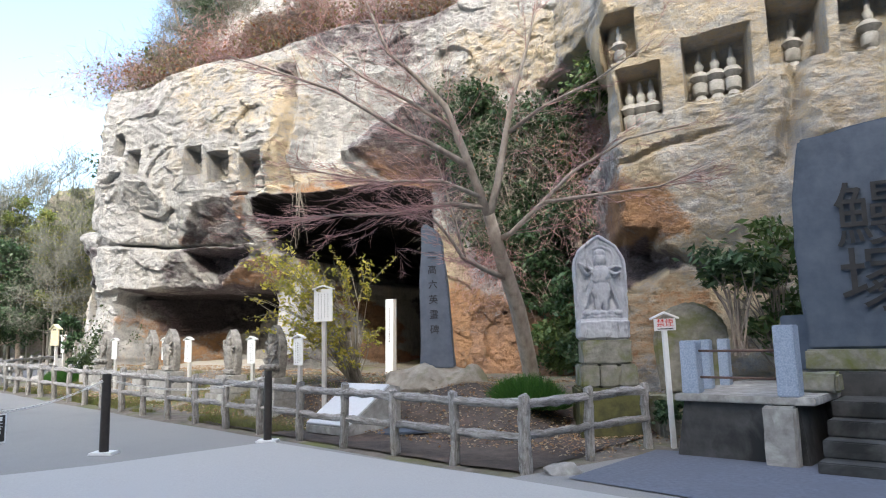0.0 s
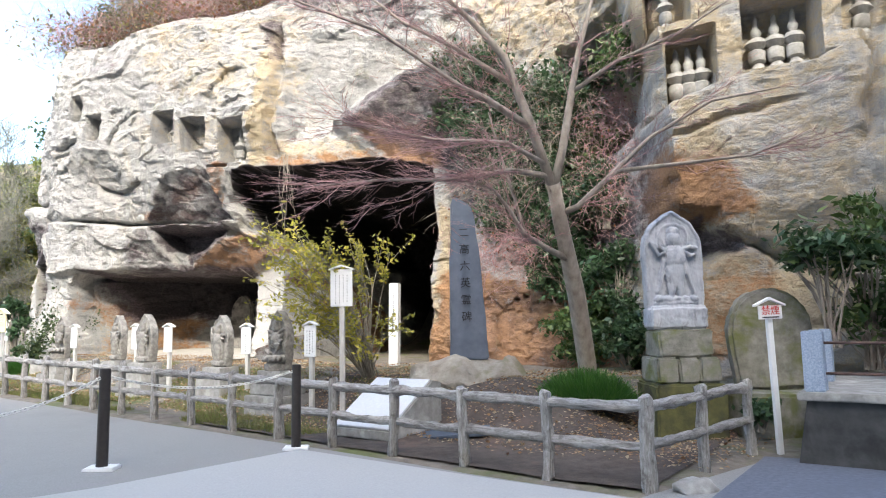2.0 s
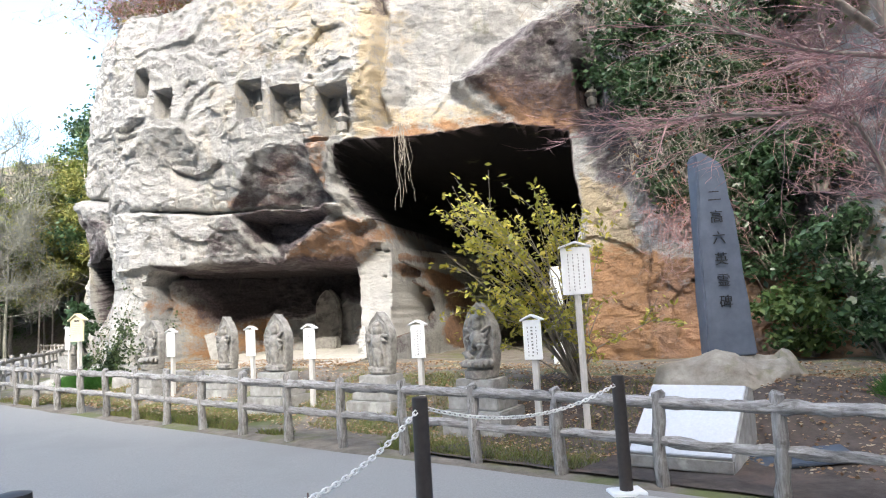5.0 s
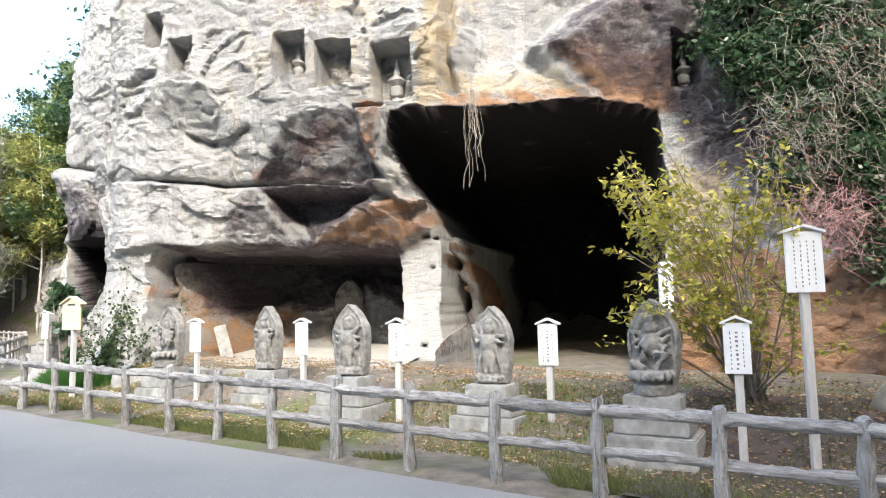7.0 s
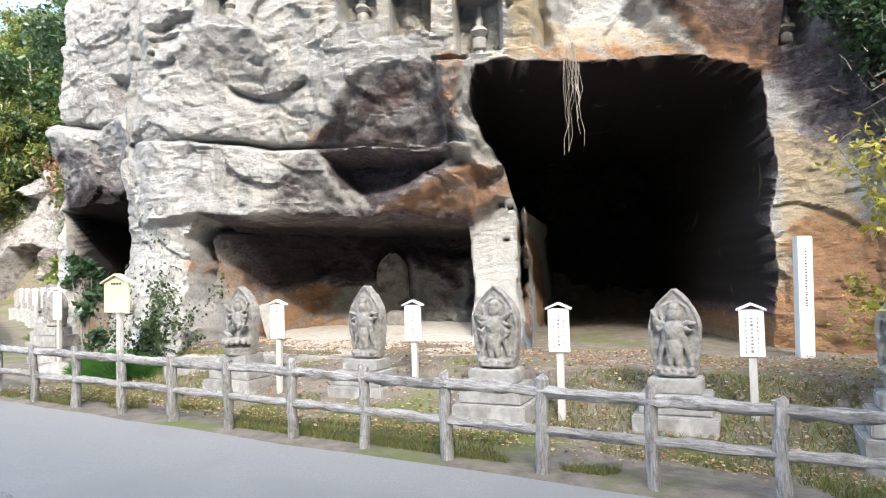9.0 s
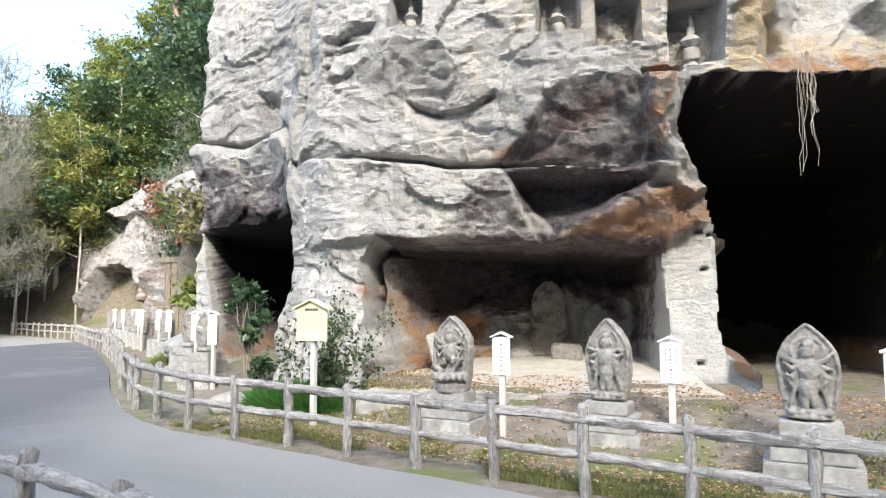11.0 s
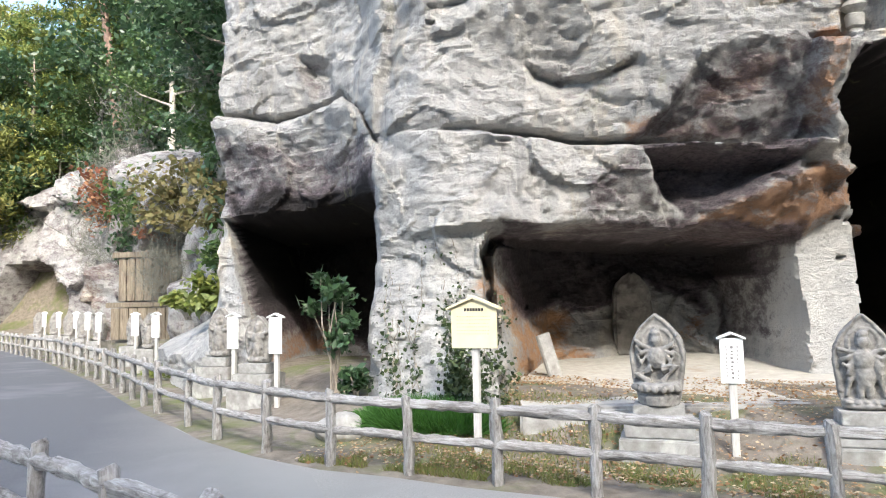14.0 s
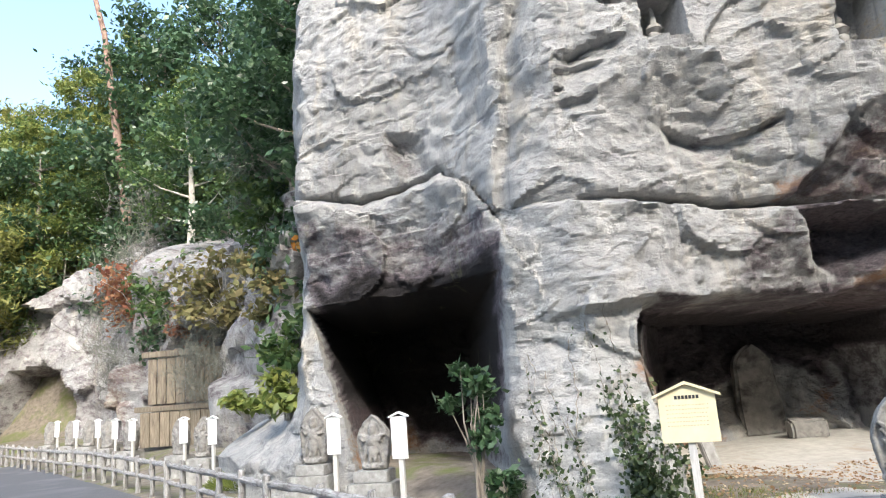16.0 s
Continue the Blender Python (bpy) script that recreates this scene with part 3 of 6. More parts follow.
def uneven(s, z):
    """The same place, shifted a little, so that outlines wander as rock edges do."""
    q0 = s * 0
    ws = s + 0.12 * fbm(s * 1.1, z * 1.1, q0 + 3, 3) + 0.035 * fbm(s * 5, z * 5, q0 + 13, 2)
    wz = z + 0.09 * fbm(s * 1.1, z * 1.1, q0 + 9, 3) + 0.03 * fbm(s * 5, z * 5, q0 + 19, 2)
    return ws, wz


def cliff_depth(s, z):
    """How far into the hill the rock face lies at s along and z up."""
    q0 = s * 0
    ws, wz = uneven(s, z)
    base_s = [-26, -24.5, -22.9, -22.2, -21.8, -21, -19.5, -18.8, -18.3, -17.5, -16, -11, -6, -4, -2.6, -1.7, -1.1, 0.5, 3, 8, 14]
    base_d = [24, 18, 9, 5.2, 3.7, 3.2, 2.6, 1.9, 0.7, 0.15, 0.0, 0.0, 0.0, -0.2, -0.6, -1.8, -3.3, -3.6, -4.1, -4.6, -5]
    d = np.interp(ws, base_s, base_d) + main_face(ws, wz)
    d = d + 0.14 * fbm(s * 0.45, z * 0.45, q0, 3)
    # talus at the foot, leaning back at the top
    foot = step(2.6, 0.3, z)
    d = d - 0.55 * foot * (1 - 0.9 * step(-12, -11.6, s) * step(-5.5, -6.5, s)) * (0.6 + 0.4 * vnoise(s * 0.8, z * 0, q0 + 2))
    d = d - 0.5 * step(-19.2, -18.4, s) * step(-16.2, -17, s) * step(3.4, 0.2, z)
    # the pale buttress whose foot runs out beside the third cave
    spur = np.interp(s, [-25.5, -24.5, -23.5, -22.6, -21.8, -21.2], [12.0, 6.6, 4.9, 3.9, 3.2, 3.0])
    d = d + (np.minimum(d, spur) - d) * np.clip((3.3 - z + 0.25 * fbm(s, z, q0 + 6, 3)) / 2.4, 0, 1) * step(-21.0, -21.6, s)
    top = 9.75 + 0.05 * np.clip(s + 17, 0, 40) + 1.4 * step(-17.6, -19.2, s) + 0.25 * vnoise(s * 0.8, q0, q0 + 4)
    d = d + 1.6 * np.clip(z - top, 0, np.where(s > -16.6, 1.0, 9)) + 0.35 * np.clip(z - top - 1, 0, 9) + 0.22 * np.clip(z - 8.4, 0, 9)
    # the rock over the ledge of brush comes forward again in a pale outcrop
    d = d - 1.2 * step(0.0, 0.7, inside(ws, wz, [(-13.8, 11.2), (-12.6, 14.5), (-9.6, 14.5), (-10.0, 12.0), (-11.2, 11.3)]))
    # broken beds and flat facets
    calm = 1 - 0.8 * step(-11.8, -11.4, s) * step(-10.2, -10.6, s) * step(3.6, 3.2, z)
    smooth_brow = step(0.0, 0.3, inside(s, z, [(-10.4, 5.4), (-5.8, 5.4), (-5.8, 8.9), (-10.4, 8.9)]))
    yellow = step(-2.4, -1.4, s)
    wild = calm * (1 - 0.72 * smooth_brow) * (1 - 0.72 * yellow)
    d = d + wild * (facets(ws, wz, 1.9, 0.06, 0.17, 3, 0.003) + facets(ws * 0.7, wz * 1.1, 0.8, 0.035, 0.17, 8, 0.003) + facets(ws * 0.85, wz * 1.1, 0.34, 0.014, 0.15, 12, 0.004) + facets(ws, wz, 0.15, 0.006, 0.16, 14, 0.006))
    d = d + wild * (0.04 * ledges(ws, wz, 0.95, 31) + 0.012 * ledges(ws, wz, 0.36, 37))
    d = d - 0.035 * wild * np.abs(fbm(ws * 3.6, wz * 4.6, q0 + 5, 4)) + 0.04 * wild * (1 - 0.6 * yellow) * fbm(ws * 1.3, wz * 1.7, q0 + 15, 3)
    d = d + 0.026 * calm * fbm(ws * 7, wz * 10, q0 + 6, 4)
    pits = fbm(ws * 3.2 + 4, wz * 4.6, q0 + 23, 2)
    d = d + 0.03 * wild * step(0.66, 0.80, pits) * (1 - yellow)
    # the long open bed crack and its companions
    z1 = np.interp(ws, [-19, -18.03, -16.54, -15.34, -14.33, -13.0, -11.9], [4.95, 4.67, 4.55, 4.42, 4.34, 4.33, 4.2]) + 0.05 * vnoise(ws * 2.3, q0, q0 + 8)
    d = d + 0.42 * np.exp(-((z - z1) / 0.045) ** 2) * step(-18.4, -17.9, s) * step(-11.9, -12.3, s) * (0.35 + 0.65 * step(-17.0, -16.2, s))
    for a, b, za, zb, cut in ((-16.0, -14.4, 5.55, 5.5, 0.214), (-17.3, -16.45, 6.62, 6.82, 0.24), (-17.45, -16.75, 6.45, 6.5, 0.14), (-17.4, -16.9, 5.98, 6.04, 0.14), (-16.8, -15.2, 8.45, 8.5, 0.08)):
        zc = za + (zb - za) * (s - a) / (b - a) - 0.22 * np.sin(np.clip((s - a) / (b - a), 0, 1) * math.pi) * (cut > 0.21) * np.where(za < 6, 1, -0.2)
        below = np.where(z < zc, np.clip(1 - (zc - z) / 0.34, 0, 1), step(0.03, 0.0, z - zc))
        d = d + cut * below * step(a - 0.1, a + 0.15, s) * step(b + 0.1, b - 0.15, s)
    # slab over the second cave, with its pointed end
    slab = inside(ws * 0.6 + s * 0.4, wz * 0.6 + z * 0.4, SLAB_FACE)
    d = d - 0.22 * step(-0.03, 0.09, slab) * step(-18.3, -17.2, s)
    # the sooty lintel overhangs beside its rust-streaked rib
    over = inside(ws, wz, LINTEL)
    d = d + step(0.0, 0.12, over) * np.clip(0.42 * (5.7 - z), 0, 0.6)
    rib = inside(ws * 0.4 + s * 0.6, z, [(-12.05, 5.58), (-11.58, 5.55), (-11.55, 4.9), (-11.85, 4.35), (-12.0, 4.4)])
    d = d - 0.16 * step(-0.04, 0.05, rib) + 0.4 * step(0.0, 0.04, inside(s, z, rect(-12.1, -11.5, 5.56, 5.66)))
    block = inside(ws, wz, [(-11.75, 4.85), (-11.4, 4.5), (-10.8, 3.95), (-11.2, 3.75), (-11.95, 4.22)])
    d = d - 0.35 * step(-0.05, 0.1, block)
    brown = inside(ws, wz, BROWN_LEDGE)
    d = d - 0.22 * step(-0.06, 0.16, brown) + 0.06 * step(0.0, 0.2, brown) * fbm(ws * 3, wz * 3, q0 + 91, 3)
    # brow over the great cave: a bright sloping facet, a hollow fan over it and an undercut beside it
    fan = inside(ws, wz, [(-10.3, 5.3), (-7.45, 5.45), (-8.6, 6.55), (-7.0, 7.7), (-6.0, 8.6), (-10.2, 9.2), (-10.1, 6.6)])
    d = d + step(-0.05, 0.3, fan) * np.interp(z, [5.5, 6.5, 7.1, 9.2], [0.0, 0.55, 0.58, 0.0])
    d = d + 0.3 * np.exp(-((ws + 10.25 + 0.10 * np.sin(z * 2.2)) / 0.10) ** 2) * step(5.5, 5.8, z) * step(9.6, 8.8, z)
    d = d - step(0, 0.35, inside(ws, wz, [(-7.5, 5.6), (-5.9, 5.3), (-5.6, 8.2), (-7.0, 7.75), (-8.6, 6.5)])) * 0.38 * np.clip(z - 5.6, 0, 2.2)
    # the rock over the third cave stands forward of its mouth, split by a crack with a scooped face above
    brow = inside(ws, wz, [(-22.1, 3.6), (-18.5, 3.6), (-18.3, 4.6), (-18.7, 5.6), (-19.1, 5.85), (-20.7, 5.68), (-22.2, 6.1)])
    d = d - step(-0.05, 0.3, brow) * 0.55 * np.clip((z - 3.5) / 2.0, 0, 1)
    z3 = np.interp(ws, [-22.3, -21.7, -20.7, -19.1, -18.7, -18.2], [6.2, 5.9, 5.68, 5.88, 5.4, 4.5])
    d = d + 0.30 * np.exp(-((z - z3) / 0.05) ** 2) * step(-22.3, -21.9, s) * step(-18.2, -18.5, s)
    d = d + 0.35 * step(-0.04, 0.22, inside(ws, wz, [(-20.2, 6.72), (-19.5, 6.75), (-19.15, 5.95), (-19.9, 5.85)])) * np.clip((z - 5.5) / 1.0, 0.2, 1)
    d = d + 0.28 * np.exp(-((ws + 18.25 - 0.12 * (z - 4.5)) / 0.16) ** 2) * step(4.2, 4.9, z) * step(9.5, 8.0, z)
    # ledge and bulge of the yellow rock
    yr = step(-1.6, -1.0, s)
    ledge_z = 5.0 + 0.17 * np.clip(s + 1.25, 0, 2.7) - 1.6 * np.clip(s - 1.5, 0, 1)
    d = d - yr * 0.75 * step(0.02, -0.06, wz - ledge_z) * step(1.0, 3.4, z) - yr * 0.35 * step(2.6, 1.4, z)
    d = d + yr * 0.40 * np.exp(-((wz - ledge_z) / 0.05) ** 2)
    d = d + yr * 0.30 * np.exp(-((ws - 1.75 - 0.25 * (z - 5)) / 0.14) ** 2) * step(3.6, 4.3, z)
    d = d + yr * 0.22 * np.exp(-((wz - 2.75 + 0.45 * (s + 0.4)) / 0.06) ** 2) * step(2.5, 1.8, s)
    d = d + yr * 0.12 * step(0.10, 0.0, np.abs(wz - 4.45 - 0.12 * (s + 1))) * step(0.9, 0.4, s)
    d = d + 0.9 * step(-0.1, 0.25, inside(ws, wz, [(-1.3, 3.2), (-0.5, 3.1), (-0.1, 2.5), (-0.9, 2.3), (-1.5, 2.6)]))
    # shadowed gully behind the maple
    gully = inside(ws, wz, [(-3.1, 7.4), (-1.77, 7.7), (-1.35, 6.5), (-1.4, 5.2), (-3.2, 4.6)])
    d = d + 2.2 * step(-0.1, 0.25, gully)
    # caves and niches
    for poly, deep, soft in ((CAVE_1, 9.5, 0.2), (CAVE_2, 3.0, 0.16), (CAVE_3, 4.0, 0.3)):
        w = inside(ws * 0.5 + s * 0.5, wz * 0.5 + z * 0.5, poly)
        d = d + deep * np.clip(w / soft, 0, 1) ** 1.05 * (1 + 0.05 * vnoise(s * 1.7, z * 1.7, q0 + 40) + 0.012 * fbm(s * 5, z * 5, q0 + 41, 2))
    # the left walls of both great caves slant inwards
    low = step(0.02, 0.2, inside(s, z, CAVE_1)) * step(3.75, 3.3, z) * np.clip(1 - (s + 10.62) / 1.0, 0, 1)
    d = d - 8.0 * low
    slant = step(0.02, 0.2, inside(s, z, CAVE_2)) * np.clip(1 - (s + 16.6) / 1.2, 0, 1)
    d = d - 2.6 * slant
    d = d + 0.95 * step(0.0, 0.22, inside(ws, wz, HOLLOW)) * np.clip((z - 3.2) / 0.9, 0.12, 1)
    for poly in NICHES:
        d = d + 0.6 * step(0.0, 0.05, inside(s * 0.85 + ws * 0.15, z * 0.85 + wz * 0.15, poly))
    for poly in RIGHT_NICHES:
        d = d + 0.6 * step(0.0, 0.05, inside(s * 0.9 + ws * 0.1, z * 0.9 + wz * 0.1, poly))
    # small beam sockets
    for cs, cz in ((-11.05, 3.25), (-10.85, 3.2), (-10.95, 2.6), (-4.2, 2.0), (-15.9, 1.9), (-17.4, 6.2), (-5.45, 6.2), (-4.0, 2.05), (-21.3, 2.9), (-11.1, 1.0)):
        d = d + 0.35 * step(0.0, 0.05, inside(s, z, rect(cs - 0.07, cs + 0.07, cz - 0.05, cz + 0.05)))
    return d


def cliff_stain_shade(s, z):
    """Rust, sooty rock with painted shade, ochre and pale lit faces, each 0 to 1, with outlines of their own."""
    q = s * 0
    ws, wz = s + 0.35 * fbm(s * 0.9, z * 0.9, q + 50, 4), z + 0.30 * fbm(s * 0.9, z * 0.9, q + 60, 4)
    ns, nz = s + 0.12 * fbm(s * 1.8, z * 1.8, q + 52, 3), z + 0.12 * fbm(s * 1.8, z * 1.8, q + 62, 3)

    def patch(poly, soft, amount=1.0, near=False):
        return amount * step(-soft, soft, inside(ns, nz, poly) if near else inside(ws, wz, poly))

    def most(*layers):
        out = q
        for layer in layers:
            out = np.maximum(out, layer)
        return out

    us, uz = uneven(s, z)
    us, uz = us * 0.5 + s * 0.5, uz * 0.5 + z * 0.5
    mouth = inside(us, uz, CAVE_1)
    # cave insides painted near black for shade; the second's upper part is sooty too
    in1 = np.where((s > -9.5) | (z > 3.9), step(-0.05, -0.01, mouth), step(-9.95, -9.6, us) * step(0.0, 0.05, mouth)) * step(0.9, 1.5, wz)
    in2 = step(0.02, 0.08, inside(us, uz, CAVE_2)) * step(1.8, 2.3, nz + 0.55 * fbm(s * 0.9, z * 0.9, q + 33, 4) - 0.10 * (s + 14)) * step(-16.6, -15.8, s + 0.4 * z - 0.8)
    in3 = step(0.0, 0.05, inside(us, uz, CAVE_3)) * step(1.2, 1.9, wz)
    # shade painted into overhangs, hollows, caves and gully, beside truly sooty rock
    soot_shade = most(
        patch([(-10.62, 3.6), (-10.5, 3.6), (-10.45, 0.9), (-10.6, 0.9)], 0.05, 0.5, True),
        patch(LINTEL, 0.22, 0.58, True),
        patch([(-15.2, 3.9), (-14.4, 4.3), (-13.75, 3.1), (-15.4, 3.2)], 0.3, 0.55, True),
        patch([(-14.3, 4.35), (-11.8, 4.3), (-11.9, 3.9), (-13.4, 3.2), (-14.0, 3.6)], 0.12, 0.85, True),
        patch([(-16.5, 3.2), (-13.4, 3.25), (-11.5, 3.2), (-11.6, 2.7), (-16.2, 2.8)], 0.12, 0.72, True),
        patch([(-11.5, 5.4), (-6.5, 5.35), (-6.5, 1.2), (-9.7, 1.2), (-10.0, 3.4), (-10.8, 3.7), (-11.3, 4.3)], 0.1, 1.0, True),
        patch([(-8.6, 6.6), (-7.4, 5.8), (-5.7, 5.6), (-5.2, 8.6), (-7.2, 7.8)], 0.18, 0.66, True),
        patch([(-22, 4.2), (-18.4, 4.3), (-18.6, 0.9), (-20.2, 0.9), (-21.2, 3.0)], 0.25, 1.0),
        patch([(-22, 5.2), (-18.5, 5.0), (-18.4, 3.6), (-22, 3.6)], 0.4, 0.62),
        patch([(-20.2, 6.72), (-19.5, 6.75), (-19.15, 5.95), (-19.9, 5.85)], 0.15, 0.42, True),
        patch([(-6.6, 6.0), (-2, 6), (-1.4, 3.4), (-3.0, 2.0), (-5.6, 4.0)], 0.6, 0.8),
        patch([(-10.0, 9.4), (-7, 8.8), (-4, 12), (-12, 12)], 0.5, 0.6),
        patch([(-10.9, 9.4), (-10.2, 8.2), (-10.0, 8.3), (-10.1, 9.6)], 0.12, 0.6, True),
        patch([(-1.5, 3.4), (-0.5, 3.2), (-0.1, 2.4), (-1.2, 2.2)], 0.15, 0.85),
        patch([(-15.9, 5.65), (-14.3, 5.7), (-14.4, 5.1), (-15.6, 5.0)], 0.2, 0.34, True),
        patch([(-14.2, 8.2), (-12.6, 8.1), (-12.4, 7.4), (-13.6, 7.5)], 0.2, 0.36),
        patch([(-17.0, 9.3), (-15.4, 9.2), (-15.0, 8.6), (-16.5, 8.5)], 0.2, 0.38),
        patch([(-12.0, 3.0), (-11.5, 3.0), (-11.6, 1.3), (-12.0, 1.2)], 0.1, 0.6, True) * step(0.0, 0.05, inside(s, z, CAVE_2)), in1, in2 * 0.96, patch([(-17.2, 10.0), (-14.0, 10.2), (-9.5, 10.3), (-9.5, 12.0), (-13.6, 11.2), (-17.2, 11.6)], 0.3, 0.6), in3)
    rust = most(
        patch([(-10.4, 5.75), (-7.6, 5.85), (-7.2, 5.4), (-10.4, 5.3)], 0.14, 0.62, True),
        patch([(-8.2, 6.4), (-5.8, 6.6), (-5.8, 5.2), (-7.6, 5.4)], 0.3, 0.85),
        patch([(-6.3, 2.6), (-2.0, 2.7), (-1.5, 0.2), (-6.3, 0.2)], 0.3, 0.8),
        patch([(-16.7, 2.7), (-15.9, 2.5), (-15.0, 1.6), (-15.2, 0.2), (-16.2, 0.2)], 0.25, 0.62),
        patch([(-15.3, 1.35), (-14.5, 1.3), (-14.4, 0.8), (-15.3, 0.7)], 0.25, 0.5),
        patch([(-12.9, 1.5), (-12.2, 1.55), (-12.1, 0.9), (-12.7, 0.9)], 0.2, 0.5),
        patch([(-1.7, 4.1), (-0.4, 4.0), (0.1, 3.0), (-1.6, 2.7)], 0.3, 0.8),
        patch([(-1.2, 2.2), (0.3, 2.2), (0.6, 1.0), (-1.4, 0.8)], 0.3, 0.5),
        patch([(-12.15, 5.75), (-11.65, 5.6), (-11.75, 4.4), (-12.1, 4.5)], 0.1, 0.62, True),
        patch([(-13.4, 5.5), (-12.5, 5.55), (-12.4, 5.0), (-13.6, 5.0)], 0.2, 0.6),
        patch(BROWN_LEDGE, 0.2, 0.72, True),
        patch([(-14.6, 4.7), (-13.0, 4.75), (-12.4, 4.4), (-14.4, 4.4)], 0.15, 0.5, True),
        patch([(-10.46, 2.8), (-10.12, 2.6), (-10.0, 0.5), (-10.36, 0.5)], 0.07, 0.95, True),
        patch([(-10.64, 3.2), (-10.52, 3.2), (-10.55, 0.9), (-10.66, 0.9)], 0.04, 0.7, True),
        patch([(-21.3, 1.9), (-20.3, 1.9), (-20.2, 1.0), (-20.9, 0.9)], 0.15, 0.6),
        patch([(-20.6, 1.9), (-19.0, 1.8), (-19.0, 0.8), (-20.6, 0.8)], 0.25, 0.5))
    ochre = most(
        patch([(-10.6, 9.3), (-10.1, 9.3), (-10.0, 7.2), (-10.2, 5.5), (-10.9, 5.4), (-10.7, 6.6)], 0.14, 0.62, True),
        patch([(-10.3, 6.2), (-8.2, 6.1), (-7.4, 5.5), (-10.3, 5.3)], 0.2, 0.5, True),
        patch([(-14.4, 7.3), (-10.8, 6.9), (-10.6, 5.6), (-12.2, 5.7)], 0.4, 0.36),
        patch([(-15.5, 10.2), (-9.0, 10.0), (-9.6, 7.2), (-13.5, 7.4)], 0.6, 0.36),
        patch([(-6.3, 4.4), (-5.2, 4.2), (-5.0, 0.2), (-6.6, 0.2)], 0.2, 0.75),
        patch([(-1.7, 8.2), (10, 8.2), (10, 0.2), (-1.7, 0.2)], 0.5, 0.42),
        patch([(-1.7, 7.8), (-0.2, 7.4), (0.2, 5.4), (-1.4, 5.0)], 0.3, 0.62),
        patch([(-5.5, 9.5), (-2, 9.4), (-1.3, 7.0), (-5, 7.4)], 0.5, 0.5),
        patch([(-16.6, 2.2), (-15.2, 2.0), (-15.0, 0.4), (-16.5, 0.4)], 0.3, 0.45),
        patch([(-1.4, 4.9), (-0.4, 4.8), (0.0, 2.2), (1.5, 2.2), (1.6, 1.0), (-1.4, 1.0)], 0.4, 0.68))
    # pale pillar rock, plus sunlight painted onto the fronts and the brow facet
    pale_lit = most(
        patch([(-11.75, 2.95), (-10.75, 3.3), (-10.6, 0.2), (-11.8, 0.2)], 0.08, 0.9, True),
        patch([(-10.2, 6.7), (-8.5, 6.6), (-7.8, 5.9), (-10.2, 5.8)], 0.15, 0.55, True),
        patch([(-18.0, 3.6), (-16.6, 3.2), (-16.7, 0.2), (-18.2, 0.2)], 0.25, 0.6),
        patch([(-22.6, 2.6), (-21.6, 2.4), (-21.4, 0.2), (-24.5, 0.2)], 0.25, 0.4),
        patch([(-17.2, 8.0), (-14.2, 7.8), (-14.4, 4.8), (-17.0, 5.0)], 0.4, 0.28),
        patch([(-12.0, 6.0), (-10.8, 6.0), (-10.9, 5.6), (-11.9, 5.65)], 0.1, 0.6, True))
    return rust, soot_shade, ochre, pale_lit


def field(name, s, z, depth, stain, to_world, material, angle=24):
    S, Z = np.meshgrid(s, z)
    D = depth(S, Z)
    X, Y = to_world(S, D)
    v = np.stack([X, Y, Z], -1).reshape(-1, 3)
    i = np.arange(len(z) - 1)[:, None] * len(s) + np.arange(len(s) - 1)[None]
    f = np.stack([i, i + 1, i + 1 + len(s), i + len(s)], -1).reshape(-1, 4)
    me = array_mesh(name, v, f, material, True)
    me.set_sharp_from_angle(angle=radians(angle))
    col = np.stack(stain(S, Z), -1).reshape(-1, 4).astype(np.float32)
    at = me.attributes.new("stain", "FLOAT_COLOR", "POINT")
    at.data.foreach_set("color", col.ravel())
    return new(name, me)


cliff = field("cliff", np.arange(-25, 10, 0.04), np.arange(-0.4, 15.2, 0.04), cliff_depth, cliff_stain_shade, cliff_point, ROCK)
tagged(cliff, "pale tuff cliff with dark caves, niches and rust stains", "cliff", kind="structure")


# ---------------------------------------------------------------- log fence
def fence_post(h, seed, big=1.0):
    bm = bmesh.new()
    rr = 0.052 * big
    tube(bm, [(0.006 * math.sin(seed + k), 0.006 * math.cos(seed * 2 + k), -0.2 + (h + 0.185) * k / 8) for k in range(9)] + [(0, 0, h)], [rr * (1.1 - 0.012 * k + 0.05 * math.sin(seed * 3 + 1.7 * k)) for k in range(9)] + [rr * 0.8], 12, 0.45, seed)
    return bm


